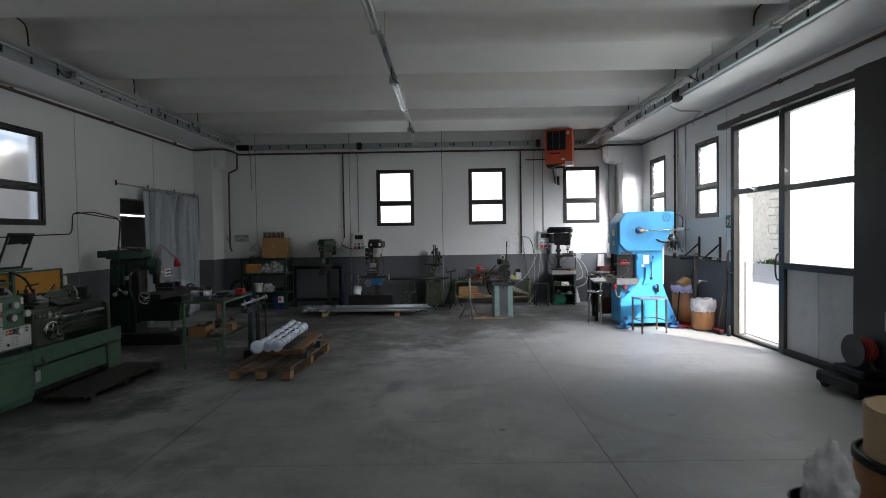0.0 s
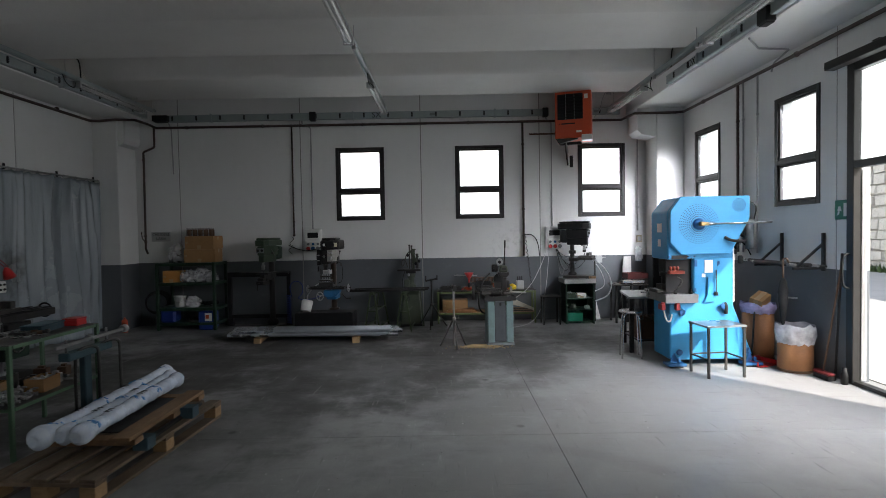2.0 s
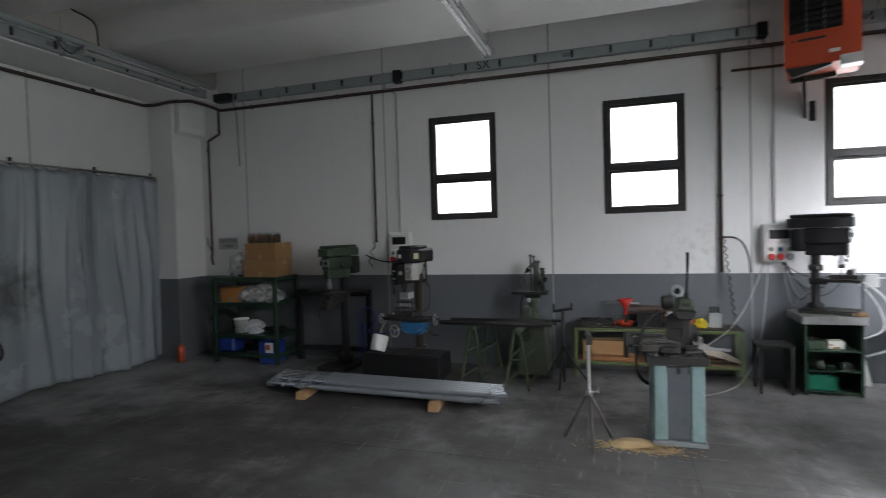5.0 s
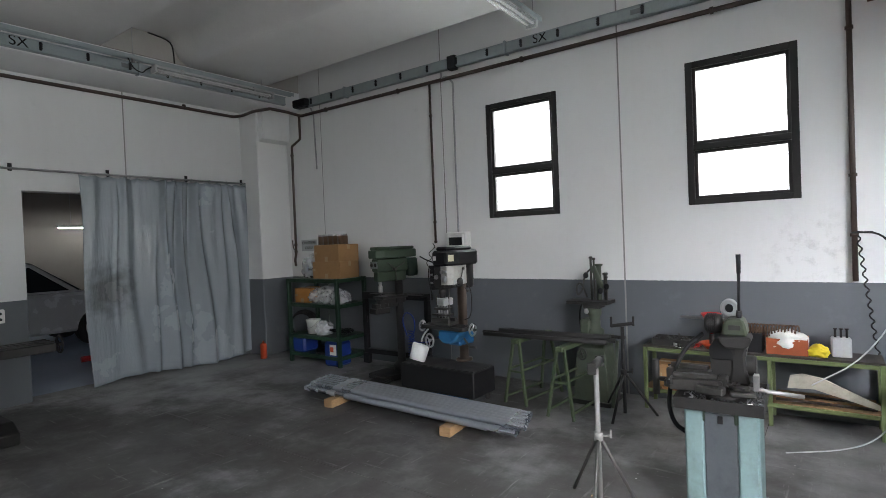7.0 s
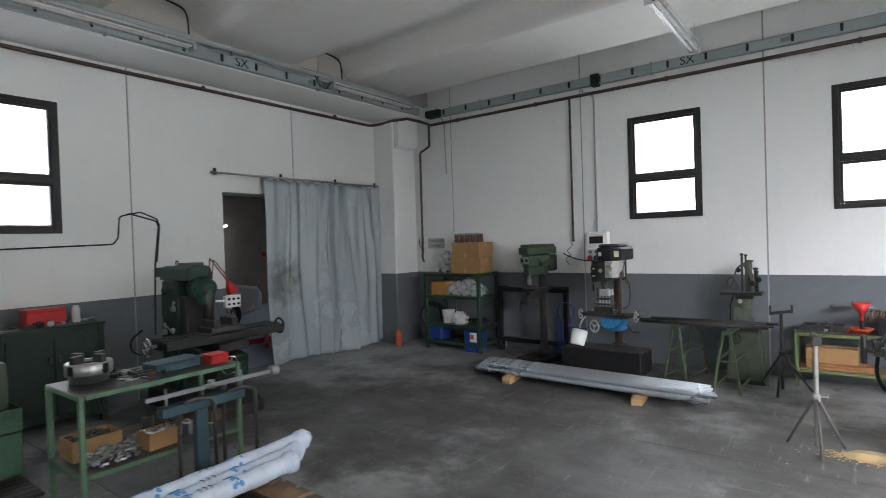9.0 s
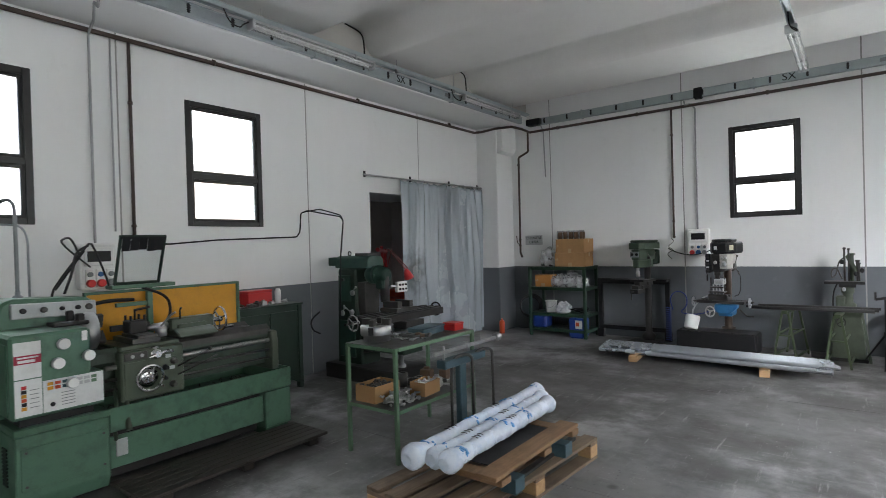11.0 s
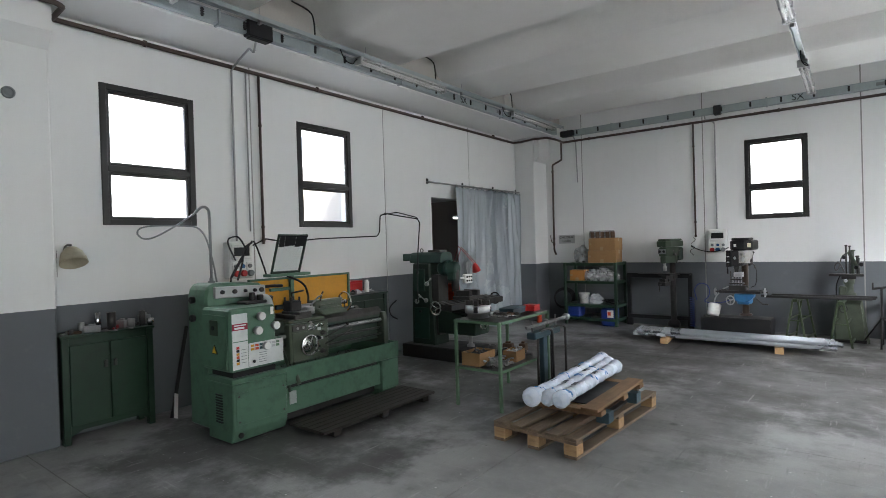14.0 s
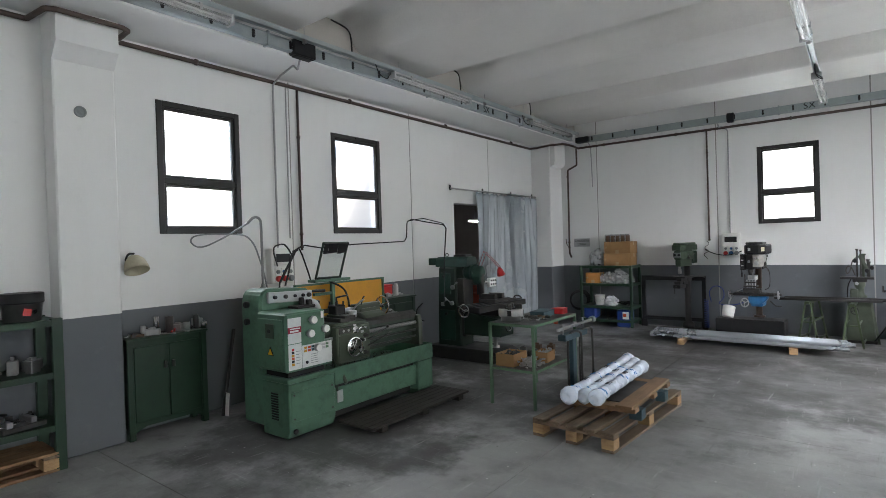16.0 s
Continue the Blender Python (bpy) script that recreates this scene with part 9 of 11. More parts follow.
for q in range(3):
    rr = 0.11 + q * 0.025
    N = 40
    c = bm.verts.new((0.82 + q * 0.04, 10.10 + q * 0.02, 0.035 - q * 0.009))
    rim = [bm.verts.new((0.82 + q * 0.04 + rr * (1 + 0.25 * noise.noise((math.cos(6.283 * i / N) * 2, math.sin(6.283 * i / N) * 2, q))) * math.cos(6.283 * i / N) * 1.0,
                         10.10 + q * 0.02 + rr * 0.75 * math.sin(6.283 * i / N), 0.002)) for i in range(N)]
    for i in range(N):
        bm.faces.new((c, rim[i], rim[(i + 1) % N]))
for i in range(900):
    a, d = r.uniform(0, 6.283), abs(r.gauss(0, 0.11))
    x, y = 0.93 + d * 1.5 * math.cos(a), 10.08 + d * 0.5 * math.sin(a) - 0.02
    m = Matrix.Translation((x, y, 0.004)) @ Matrix.Rotation(r.uniform(0, 6), 4, "Z")
    bx(bm, -0.008, 0.008, -0.003, 0.003, -0.002, 0.003, 0, m)
wsingle("sawdust_heap", bm, SAWDUST, (0.9, 10.1, 0), "pale heap of sawdust and chips by the saw", "sawdust", kind="stuff")

# ---- olive tube bench with tools ----
be = thing("tool_bench", Matrix.Translation((1.15, 12.07, 0)), "low olive-green tube bench with plank top", "bench")
for x in (0.34, 1.27, 1.95):
    for y in (11.91, 12.20):
        bm = B()
        bx(bm, x - 0.015, x + 0.015, y - 0.015, y + 0.015, 0, 0.535, 0.003)
        wpart("leg", bm, GREEN_O, be)
for z in (0.535, 0.18):
    for y in (11.91, 12.20):
        bm = B()
        bx(bm, 0.36, 1.93, y - 0.018, y + 0.018, z - 0.03, z, 0.003)
        wpart("rail", bm, GREEN_O, be)
    for x in (0.34, 1.95):
        bm = B()
        bx(bm, x - 0.018, x + 0.018, 11.93, 12.18, z - 0.03, z, 0.003)
        wpart("rail", bm, GREEN_O, be)
bm = B()
bx(bm, 0.325, 1.965, 11.895, 12.215, 0.536, 0.552, 0.003)
wpart("top", bm, WOOD_D, be)
bm = B()
bx(bm, 0.33, 1.96, 11.90, 12.21, 0.181, 0.190, 0.002)
wpart("shelf_board", bm, WOOD_N, be)
clutter(41, 0.40, 0.82, 11.93, 12.15, 0.553, 12, ("bar", "spanner", "red", "wood", "bar"), 0.05)
open_carton(pose(0.39, 11.94, 0.553), 0.34, 0.22, 0.055, "shallow tray of hand tools", DARKSTEEL, IRON, "tray")
tr = open_carton(pose(0.98, 11.95, 0.553), 0.24, 0.2, 0.15, "dark plastic crate with a coiled hose", None, BLACK, "crate")
bm = B()
for i in range(26):
    tube(bm, ring(Vector((0.90 + i * 0.022, 12.04, 0.72)), Vector((0.3, 1, 0)).normalized(), Vector((0, 0, 1)), 0.045, 12), 0.006, 5, closed=True)
wsingle("spiral_hose", bm, RUST, (0.9, 12.04, 0.66), "dark red spiral air hose lying on the crates", "hose")
open_carton(pose(1.25, 11.94, 0.553), 0.27, 0.22, 0.12, "orange-brown plastic crate with a white sack", None, paint("terracotta_plastic", (0.32, 0.085, 0.035), 0.45, dirt=0.25), "crate")
single("paper_sack", rumpled(33, 0.26, 0.2, 0.17), PAPER, pose(1.385, 12.03, 0.565), "crumpled white sack in the crate", "sack")
bm = rumpled(35, 0.13, 0.10, 0.09)
single("work_gloves", bm, YEL_RUB, pose(1.58, 11.97, 0.553), "crumpled yellow work gloves on the bench", "gloves")
pn = thing("push_button_block", pose(1.72, 12.05, 0.553, 0, 0, 5), "grey block with three buttons on the bench", "switch")
bm = B()
bx(bm, -0.06, 0.06, -0.05, 0.05, 0, 0.14, 0.006)
part("case", bm, GREY_PL, pn)
for i in range(3):
    bm = B()
    lathe(bm, [(0.008, 0), (0.008, 0.06), (0.013, 0.06), (0.013, 0.07)], 8, (-0.035 + i * 0.035, 0, 0.14))
    part("pin", bm, IRON, pn)
bm = B()
tube(bm, [(0.62, 12.0, 0.80), (1.0, 12.03, 0.79)], 0.011, 8)
wsingle("steel_tube", bm, STEEL, (0.62, 12.0, 0.79), "thin steel tube lying across the crates", "tube")
rf2 = thing("funnel", pose(0.86, 11.98, 0.553, 0, 0, 30), "red plastic funnel in an orange bowl", "funnel")
bm = B()
lathe(bm, [(0.012, 0.10), (0.014, 0.16), (0.02, 0.2), (0.075, 0.29), (0.08, 0.29), (0.02, 0.19)], 18)
part("cone", bm, RED, rf2)
bm = B()
lathe(bm, [(0.05, 0), (0.09, 0.05), (0.095, 0.05), (0.055, 0.01)], 18)
part("bowl", bm, ORANGE, rf2)
bm = B()
tube(bm, [(0, 0, 0.02), (0.0, 0, 0.12)], 0.02, 8)
part("stem", bm, BLACK, rf2)
carton(pose(0.62, 12.06, 0.191, 0, 0, 2), 0.42, 0.22, 0.2, "plain brown carton under the bench")
bm = B()
bx(bm, -0.24, 0.26, -0.1, 0.1, 0, 0.03, 0.003)
bx(bm, -0.22, 0.22, -0.09, 0.09, 0.03, 0.055, 0.003)
single("wood_board", bm, FIBRE, pose(0.72, 11.98, 0.191), "reddish board on the bench's shelf", "board")
bm = B()
prism(bm, [(1.38, 0.30), (1.55, 0.31), (1.95, 0.20), (1.96, 0.23), (1.60, 0.40), (1.48, 0.42), (1.40, 0.40)], 11.94, 11.955, "y", 0.003)
wsingle("bent_sheet", bm, paint("chalky_sheet", (0.45, 0.42, 0.34), 0.7, dirt=0.5), (1.4, 11.95, 0.2), "bent whitish metal sheet on the lower shelf", "sheet")
for i in range(4):
    bm = B()
    bx(bm, 1.3, 1.92, 11.96 + i * 0.055, 12.0 + i * 0.055, 0.191, 0.205 + 0.006 * i, 0.002)
    wsingle("wood_strip", bm, WOOD_N if i % 2 else WOOD_D, (1.3, 11.96 + i * 0.055, 0.191), "thin wooden strip on the lower shelf", "strip", "wooden strips")
bm = B()
tube(bm, smooth([(1.55, 11.5, 0.45), (1.85, 11.7, 0.62), (2.1, 12.0, 1.0), (2.2, 12.2, 1.2)], 2), 0.005, 6)
tube(bm, smooth([(1.4, 11.35, 0.01), (1.75, 11.6, 0.01), (1.95, 11.8, 0.08), (2.15, 12.05, 0.4), (2.25, 12.2, 1.2)], 2), 0.005, 6)
wsingle("cable", bm, GREY_PL, (1.8, 11.7, 0), "pale cable from the saw to the socket panel", "cable")
bm = B()
tube(bm, [(1.84 + 0.012 * math.sin(q * 0.8) + 0.10 * (q / 90), 12.18 - 0.02 * math.cos(q * 0.8), 1.44 - 0.88 * (q / 90)) for q in range(91)], 0.006, 5)
tube(bm, smooth([(1.83, 12.2, 1.47), (1.98, 12.16, 1.46), (2.06, 12.15, 1.3), (2.08, 12.18, 1.1)], 2), 0.008, 6)
bx(bm, 1.80, 1.93, 12.17, 12.19, 1.46, 1.475, 0.002)
wsingle("air_hose", bm, BLACK, (1.84, 12.18, 0.56), "black spiral air hose hanging from the tap", "hose")

# ---- drill on an open cabinet ----
st = thing("low_stool", Matrix.Translation((2.19, 11.78, 0)), "low black steel stool frame", "stool")
for x in (2.05, 2.31):
    for y in (11.66, 11.90):
        bm = B()
        bx(bm, x - 0.012, x + 0.012, y - 0.012, y + 0.012, 0, 0.44, 0.002)
        wpart("leg", bm, IRON, st)
bm = B()
bx(bm, 2.03, 2.33, 11.64, 11.92, 0.44, 0.46, 0.004)
wpart("seat", bm, IRON, st)
oc = thing("open_cabinet", Matrix.Translation((2.65, 11.9, 0)), "dark green open cabinet with a thick steel top", "cabinet")
for n, a in (("side", (2.42, 2.44, 11.70, 12.12, 0.0, 0.66)), ("side", (2.86, 2.88, 11.70, 12.12, 0.0, 0.66)), ("back", (2.44, 2.86, 12.10, 12.12, 0.0, 0.66)), ("shelf_board", (2.44, 2.86, 11.71, 12.10, 0.40, 0.415)), ("shelf_board", (2.44, 2.86, 11.71, 12.10, 0.215, 0.23)), ("bottom", (2.44, 2.86, 11.71, 12.10, 0.02, 0.035))):
    bm = B()
    bx(bm, *a, 0.002)
    wpart(n, bm, GREEN_D, oc)
bm = B()
bx(bm, 2.39, 2.90, 11.67, 12.14, 0.66, 0.735, 0.004)
wpart("top", bm, STEEL, oc)
bm = B()
bx(bm, 2.452, 2.70, 11.74, 12.0, 0.036, 0.18, 0.01)
wsingle("green_crate", bm, paint("green_plastic", (0.01, 0.16, 0.10), 0.4, dirt=0.2), (2.57, 11.86, 0.036), "green plastic drawer at the cabinet's bottom", "crate")
open_carton(pose(2.46, 11.75, 0.416), 0.13, 0.2, 0.08, "green bin of small parts", STEEL, GREEN_M, "bin")
carton(pose(2.70, 11.86, 0.416), 0.14, 0.12, 0.07, "small white carton in the cabinet", PAPER)
clutter(51, 2.48, 2.82, 11.78, 12.0, 0.231, 5, ("ring", "block", "bar"), 0.09)
d3 = drill_press("drill_press", pose(2.585, 11.95, 0.736, 0, 0, 62), "black bench pillar drill on the open cabinet", 0.935, BLACK, "bench", 0.20)
bm = B()
bx(bm, -0.13, 0.13, -0.36, -0.06, 0.30, 0.33, 0.006)
bx(bm, -0.05, 0.05, -0.10, 0.05, 0.27, 0.33, 0.01)
part("table", bm, IRON, d3)
bm = B()
bx(bm, -0.10, 0.10, -0.34, -0.12, 0.331, 0.37, 0.005)
bx(bm, -0.09, 0.09, -0.30, -0.25, 0.37, 0.42, 0.005)
part("vice", bm, DARKSTEEL, d3)
bm = B()
tube(bm, [(0.055, -0.24, 0.52), (0.055, -0.24, 0.80)], 0.009, 8)
tube(bm, [(-0.05, -0.25, 0.50), (0.07, -0.22, 0.50)], 0.014, 8)
part("depth_rod", bm, DARKSTEEL, d3)
for q in range(3):
    bm = B()
    e = q * 2.094 + 0.5
    tube(bm, [(0.12, -0.12, 0.69), (0.15, -0.12 + 0.14 * math.cos(e), 0.69 + 0.14 * math.sin(e))], 0.006, 6)
    lathe(bm, [(0.012, -0.014), (0.018, 0.0), (0.012, 0.014)], 10, (0.15, -0.12 + 0.15 * math.cos(e), 0.69 + 0.15 * math.sin(e)))
    part("feed_spoke", bm, BLACK, d3)
bm = B()
lathe(bm, [(0.06, 0.0), (0.06, 0.05), (0.045, 0.055)], 16, (0, 0, 0.40))
bx(bm, -0.10, -0.04, -0.03, 0.03, 0.41, 0.45, 0.006)
part("column_clamp", bm, IRON, d3)
clutter(52, 2.45, 2.85, 11.70, 11.80, 0.736, 5, ("block", "spanner", "wood"), 0.05)
r = random.Random(13)
for i in range(7):
    a = Vector((2.33 + 0.06 * r.random(), 12.16, 1.22))
    b = Vector((2.45 + 0.5 * r.random(), 11.95 + 0.1 * r.random(), 0.85 + 0.3 * r.random()))
    bm = B()
    tube(bm, sag(a, b, 0.06 + 0.22 * r.random()), 0.0045, 5)
    wsingle("cable", bm, (BLACK, GREY_P)[i % 2], a, ("black", "dull grey")[i % 2] + " cable hanging from the socket panel", "cable", "cables at the drill")
bm = B()
tube(bm, smooth([(2.75, 11.9, 1.1), (3.0, 11.8, 1.0), (3.18, 11.75, 0.72), (3.15, 11.75, 0.45), (2.92, 11.78, 0.36)], 3), 0.010, 6)
tube(bm, smooth([(2.90, 11.95, 1.05), (3.05, 11.9, 0.85), (3.10, 11.8, 0.6), (2.92, 11.8, 0.52)], 3), 0.008, 6)
wsingle("air_hose", bm, GREY_PL, (2.95, 11.85, 0.4), "pale loop of air hose beside the cabinet", "hose")
vp = thing("valve_post", Matrix.Translation((2.98, 11.92, 0)), "thin post with a control valve and hoses", "valve")
bm = B()
tube(bm, [(2.95, 11.92, 0.0), (2.95, 11.92, 1.10)], 0.012, 8)
wpart("post", bm, IRON, vp)
bm = B()
bx(bm, 2.95, 3.06, 11.87, 11.95, 0.98, 1.10, 0.006)
tube(bm, [(3.05, 11.9, 1.06), (3.12, 11.88, 1.07)], 0.007, 6)
wpart("valve", bm, GREY_PL, vp)
bm = B()
prism(bm, [(2.92, 0.0), (3.10, 0.0), (2.96, 0.58), (2.92, 0.58)], 12.12, 12.14, "y")
wsingle("white_board", bm, PAPER, (3.0, 12.13, 0), "white offcut board leaning on the wall", "board")
bm = B()
prism(bm, [(3.47, 0.0), (3.66, 0.0), (3.64, 1.06), (3.52, 1.06)], 12.18, 12.20, "y")
prism(bm, [(3.44, 0.0), (3.475, 0.0), (3.515, 1.05), (3.505, 1.06)], 12.15, 12.18, "y")
wsingle("white_board", bm, WHITE_PL, (3.56, 12.19, 0.0), "white tapered board leaning on the wall", "board")

# ---- blue C-frame press ----
pr = thing("eccentric_press", Matrix.Translation((3.3, 9.1, 0)), "bright blue eccentric press with perforated round guard", "press")
Y0, Y1 = 8.90, 9.36
bm = B()
prism(bm, [(2.93, 0.07), (3.80, 0.07), (3.84, 0.12), (3.63, 0.66), (3.63, 1.20), (3.19, 1.20), (3.19, 0.80), (3.17, 0.70), (2.93, 0.70)], Y0, Y1, "y", 0.015)
fr = wpart("frame", bm, BLUE, pr)
bm = B()
prism(bm, [(2.905, 1.18), (3.63, 1.18), (3.63, 1.86), (3.03, 1.86), (2.905, 1.70)], Y0, Y1, "y", 0.015)
hd = wpart("head", bm, BLUE, pr)
bm = B()
prism(bm, [(2.915, 1.36), (2.915, 1.71), (3.03, 1.865), (3.78, 1.865), (3.78, 1.62), (3.57, 1.235), (3.03, 1.235)], 8.845, Y0 - 0.001, "y", 0.01)
cov = wpart("side_cover", bm, BLUE, hd)
HX, HZ = 3.225, 1.565
DOT = paint("guard_hole", (0.003, 0.014, 0.03), 0.6, dirt=0.05)
bm = B()
for q in range(40):
    a = 2 * math.pi * q / 40
    for j in range(7):
        rr = 0.085 + j * 0.021
        c = Vector((HX + rr * math.cos(a), 8.845, HZ + rr * math.sin(a)))
        tube(bm, [c, c + Vector((0, -0.0015, 0))], 0.0058, 6)
tagged(wpart("guard_holes", bm, DOT, cov, "rays of small dark guard holes"), kind="stuff")
bm = B()
for j in range(5):
    rr = 0.012 + j * 0.014
    n = 6 + 8 * j
    for q in range(n):
        a = 2 * math.pi * q / n
        c = Vector((3.66 + rr * math.cos(a), 8.845, 1.765 + rr * math.sin(a)))
        tube(bm, [c, c + Vector((0, -0.0015, 0))], 0.0046, 5)
tagged(wpart("vent_holes", bm, DOT, cov, "round field of small vent holes"), kind="stuff")
bm = B()
lathe(bm, [(0.062, 0.0), (0.062, -0.02), (0.05, -0.03), (0.04, -0.045)], 24, (HX, 8.845, HZ), "y")
hub = wpart("hub", bm, BLUE_D, cov)
bm = B()
lathe(bm, [(0.024, 0.0), (0.024, -0.05), (0.018, -0.06)], 16, (HX, 8.80, HZ), "y")
bx(bm, HX, HX + 0.07, 8.755, 8.785, HZ - 0.018, HZ + 0.018, 0.005)
wpart("hub_boss", bm, paint("brass", (0.45, 0.30, 0.12), 0.35, 0.8, dirt=0.3), hub)
bm = B()
tube(bm, [(HX + 0.05, 8.77, HZ), (HX + 0.14, 8.77, HZ)], 0.016, 12)
tube(bm, [(HX + 0.14, 8.77, HZ), (4.02, 8.85, HZ + 0.008)], 0.011, 10)
wpart("turning_bar", bm, CHROME, hub)
bm = B()
lathe(bm, [(0.30, 0.0), (0.30, 0.10), (0.2, 0.12)], 32, (3.30, Y1 + 0.002, 1.55), "y")
wpart("flywheel", bm, BLUE_D, hd)
# throat, slide, tool and bolster
# rubber-black box stands for the deep shade in the open throat
bm = B()
bx(bm, 2.91, 3.19, Y0 + 0.06, Y1 - 0.06, 0.80, 1.18, 0.0)
bmesh.ops.delete(bm, geom=[f for f in bm.faces if f.calc_center_median().x < 2.92], context="FACES")
wpart("throat_lining", bm, RUBBER, fr)
bm = B()
bx(bm, 2.94, 3.12, 9.0, 9.24, 1.02, 1.18, 0.006)
sl = wpart("slide", bm, IRON, pr)
bm = B()
bx(bm, 2.93, 3.10, 8.90, 9.0, 1.02, 1.055, 0.005)
for x in (2.96, 3.0, 3.04):
    tube(bm, [(x, 8.95, 1.055), (x, 8.95, 1.10)], 0.014, 8)
wpart("red_clamp", bm, paint("rust_red", (0.22, 0.035, 0.02), 0.5, dirt=0.3), sl)
bm = B()
lathe(bm, [(0.03, 0.0), (0.03, 0.10), (0.05, 0.11), (0.05, 0.15)], 14, (2.95, 9.1, 0.88))
bx(bm, 2.83, 3.08, 9.0, 9.24, 0.803, 0.84, 0.004)
bx(bm, 2.88, 3.0, 9.02, 9.16, 0.84, 0.90, 0.006)
tube(bm, smooth([(3.0, 8.97, 0.83), (3.06, 8.95, 0.88), (3.10, 8.95, 0.95), (3.04, 8.96, 0.98)], 2), 0.007, 6)
tube(bm, [(2.86, 8.99, 0.82), (3.16, 8.9, 0.80)], 0.008, 6)
wpart("die_set", bm, DARKSTEEL, pr)
bm = B()
bx(bm, 2.86, 3.22, 8.84, 9.42, 0.705, 0.802, 0.006)
bo = wpart("bolster", bm, STEEL, pr, "scraped steel bolster plate")
for x in (2.98, 3.15):
    bm = B()
    lathe(bm, [(0.022, 0), (0.022, 0.02), (0.012, 0.022), (0.012, 0.05)], 8, (x, 8.88, 0.802))
    wpart("clamp_bolt", bm, IRON, bo)
for x, z in ((2.84, 0.665), (3.0, 0.66)):
    bm = B()
    bx(bm, x - 0.022, x + 0.022, 8.84, 8.902 if x > 2.9 else 8.95, z - 0.035, z + 0.03, 0.006)
    lathe(bm, [(0.02, 0.0), (0.026, 0.012), (0.02, 0.02)], 12, (x, 8.865, z + 0.03))
    bt = wpart("push_button_box", bm, paint("dull_red_plastic", (0.28, 0.03, 0.03), 0.5, dirt=0.3), pr, "red two-handed push button box")
bm = B()
tube(bm, smooth([(2.84, 8.84, 0.62), (2.86, 8.83, 0.52), (2.91, 8.84, 0.50), (2.94, 8.87, 0.58)], 2), 0.009, 6)
wpart("button_lead", bm, GREY_PL, bt)
# feet, lugs, oiler, plates, handle
for x in (2.97, 3.80):
    bm = B()
    bx(bm, x - 0.10, x + 0.10, 8.80, 8.95, 0.02, 0.05, 0.004)
    prism(bm, [(x - 0.05, 0.05), (x + 0.05, 0.05), (x, 0.15)], 8.885, 8.90, "y")
    tube(bm, [(x + 0.04, 8.86, 0.05), (x + 0.04, 8.86, 0.10)], 0.016, 8)
    ft = wpart("foot", bm, BLUE_D, pr)
    bm = B()
    bx(bm, x - 0.07, x + 0.07, 8.81, 8.94, 0.0, 0.02, 0.003)
    wpart("pad", bm, IRON, ft)
for x, z in ((3.05, 0.60), (3.02, 0.16), (3.76, 0.17), (3.50, 0.66)):
    bm = B()
    lathe(bm, [(0.022, 0), (0.022, -0.035), (0.034, -0.037), (0.034, -0.05), (0.02, -0.055)], 14, (x, Y0 + 0.012, z), "y")
    wpart("lug", bm, BLUE_D, fr)
bm = B()
prism(bm, [(3.29, 0.70), (3.42, 0.72), (3.40, 0.78), (3.36, 0.80), (3.35, 0.98), (3.335, 0.98), (3.33, 0.79)], 8.87, 8.90, "y", 0.004)
wpart("pedal_bracket", bm, BLUE, fr)
bm = B()
tube(bm, [(3.43, 8.88, 0.80), (3.43, 8.88, 1.06)], 0.006, 6)
lathe(bm, [(0.02, 0), (0.02, 0.03), (0.01, 0.04)], 10, (3.43, 8.88, 0.78))
tube(bm, smooth([(3.52, 8.88, 0.70), (3.53, 8.86, 0.66), (3.53, 8.87, 0.58)], 2), 0.02, 8)
wpart("oil_line", bm, IRON, fr)
bm = B()
bx(bm, 3.31, 3.40, 8.893, 8.90, 1.03, 1.17, 0.002)
bx(bm, 3.28, 3.32, 8.893, 8.90, 0.98, 1.02, 0.002)
wpart("instruction_plate", bm, PAPER, fr)
bm = B()
bx(bm, 3.195, 3.23, 8.892, 8.90, 1.10, 1.17, 0.003)
bx(bm, 3.195, 3.22, 8.892, 8.90, 0.82, 0.86, 0.003)
prism(bm, [(3.45, 1.10), (3.48, 1.13), (3.47, 1.16), (3.45, 1.15)], 8.892, 8.90, "y")
wpart("small_fitting", bm, BLUE_D, fr)
bm = B()
bx(bm, 2.95, 3.12, 8.893, 8.90, 1.185, 1.225)
for i in range(9):
    lathe(bm, [(0.008, 0), (0.007, -0.008)], 8, (2.92 + 0.035 * i, 8.90, 1.21 - 0.02 * (i % 2)), "y")
wpart("selector_row", bm, IRON, hd)
bm = B()
tube(bm, smooth([(3.50, 8.84, 1.42), (3.55, 8.80, 1.38), (3.68, 8.80, 1.37), (3.74, 8.84, 1.40), (3.72, 8.92, 1.44)], 2), 0.016, 8)
wpart("cable_loop", bm, BLACK, hd)
# white strip paints the bright highlight along the frame's edge
bm = B()
bx(bm, 3.626, 3.642, 8.905, 8.925, 0.70, 1.30, 0.003)
wpart("edge_strip", bm, WHITE_PL, fr)
bm = B()
bx(bm, 2.899, 2.906, 9.05, 9.17, 1.48, 1.58)
bx(bm, 2.899, 2.906, 9.08, 9.15, 1.32, 1.40)
wpart("warning_plate", bm, PAPER, hd)

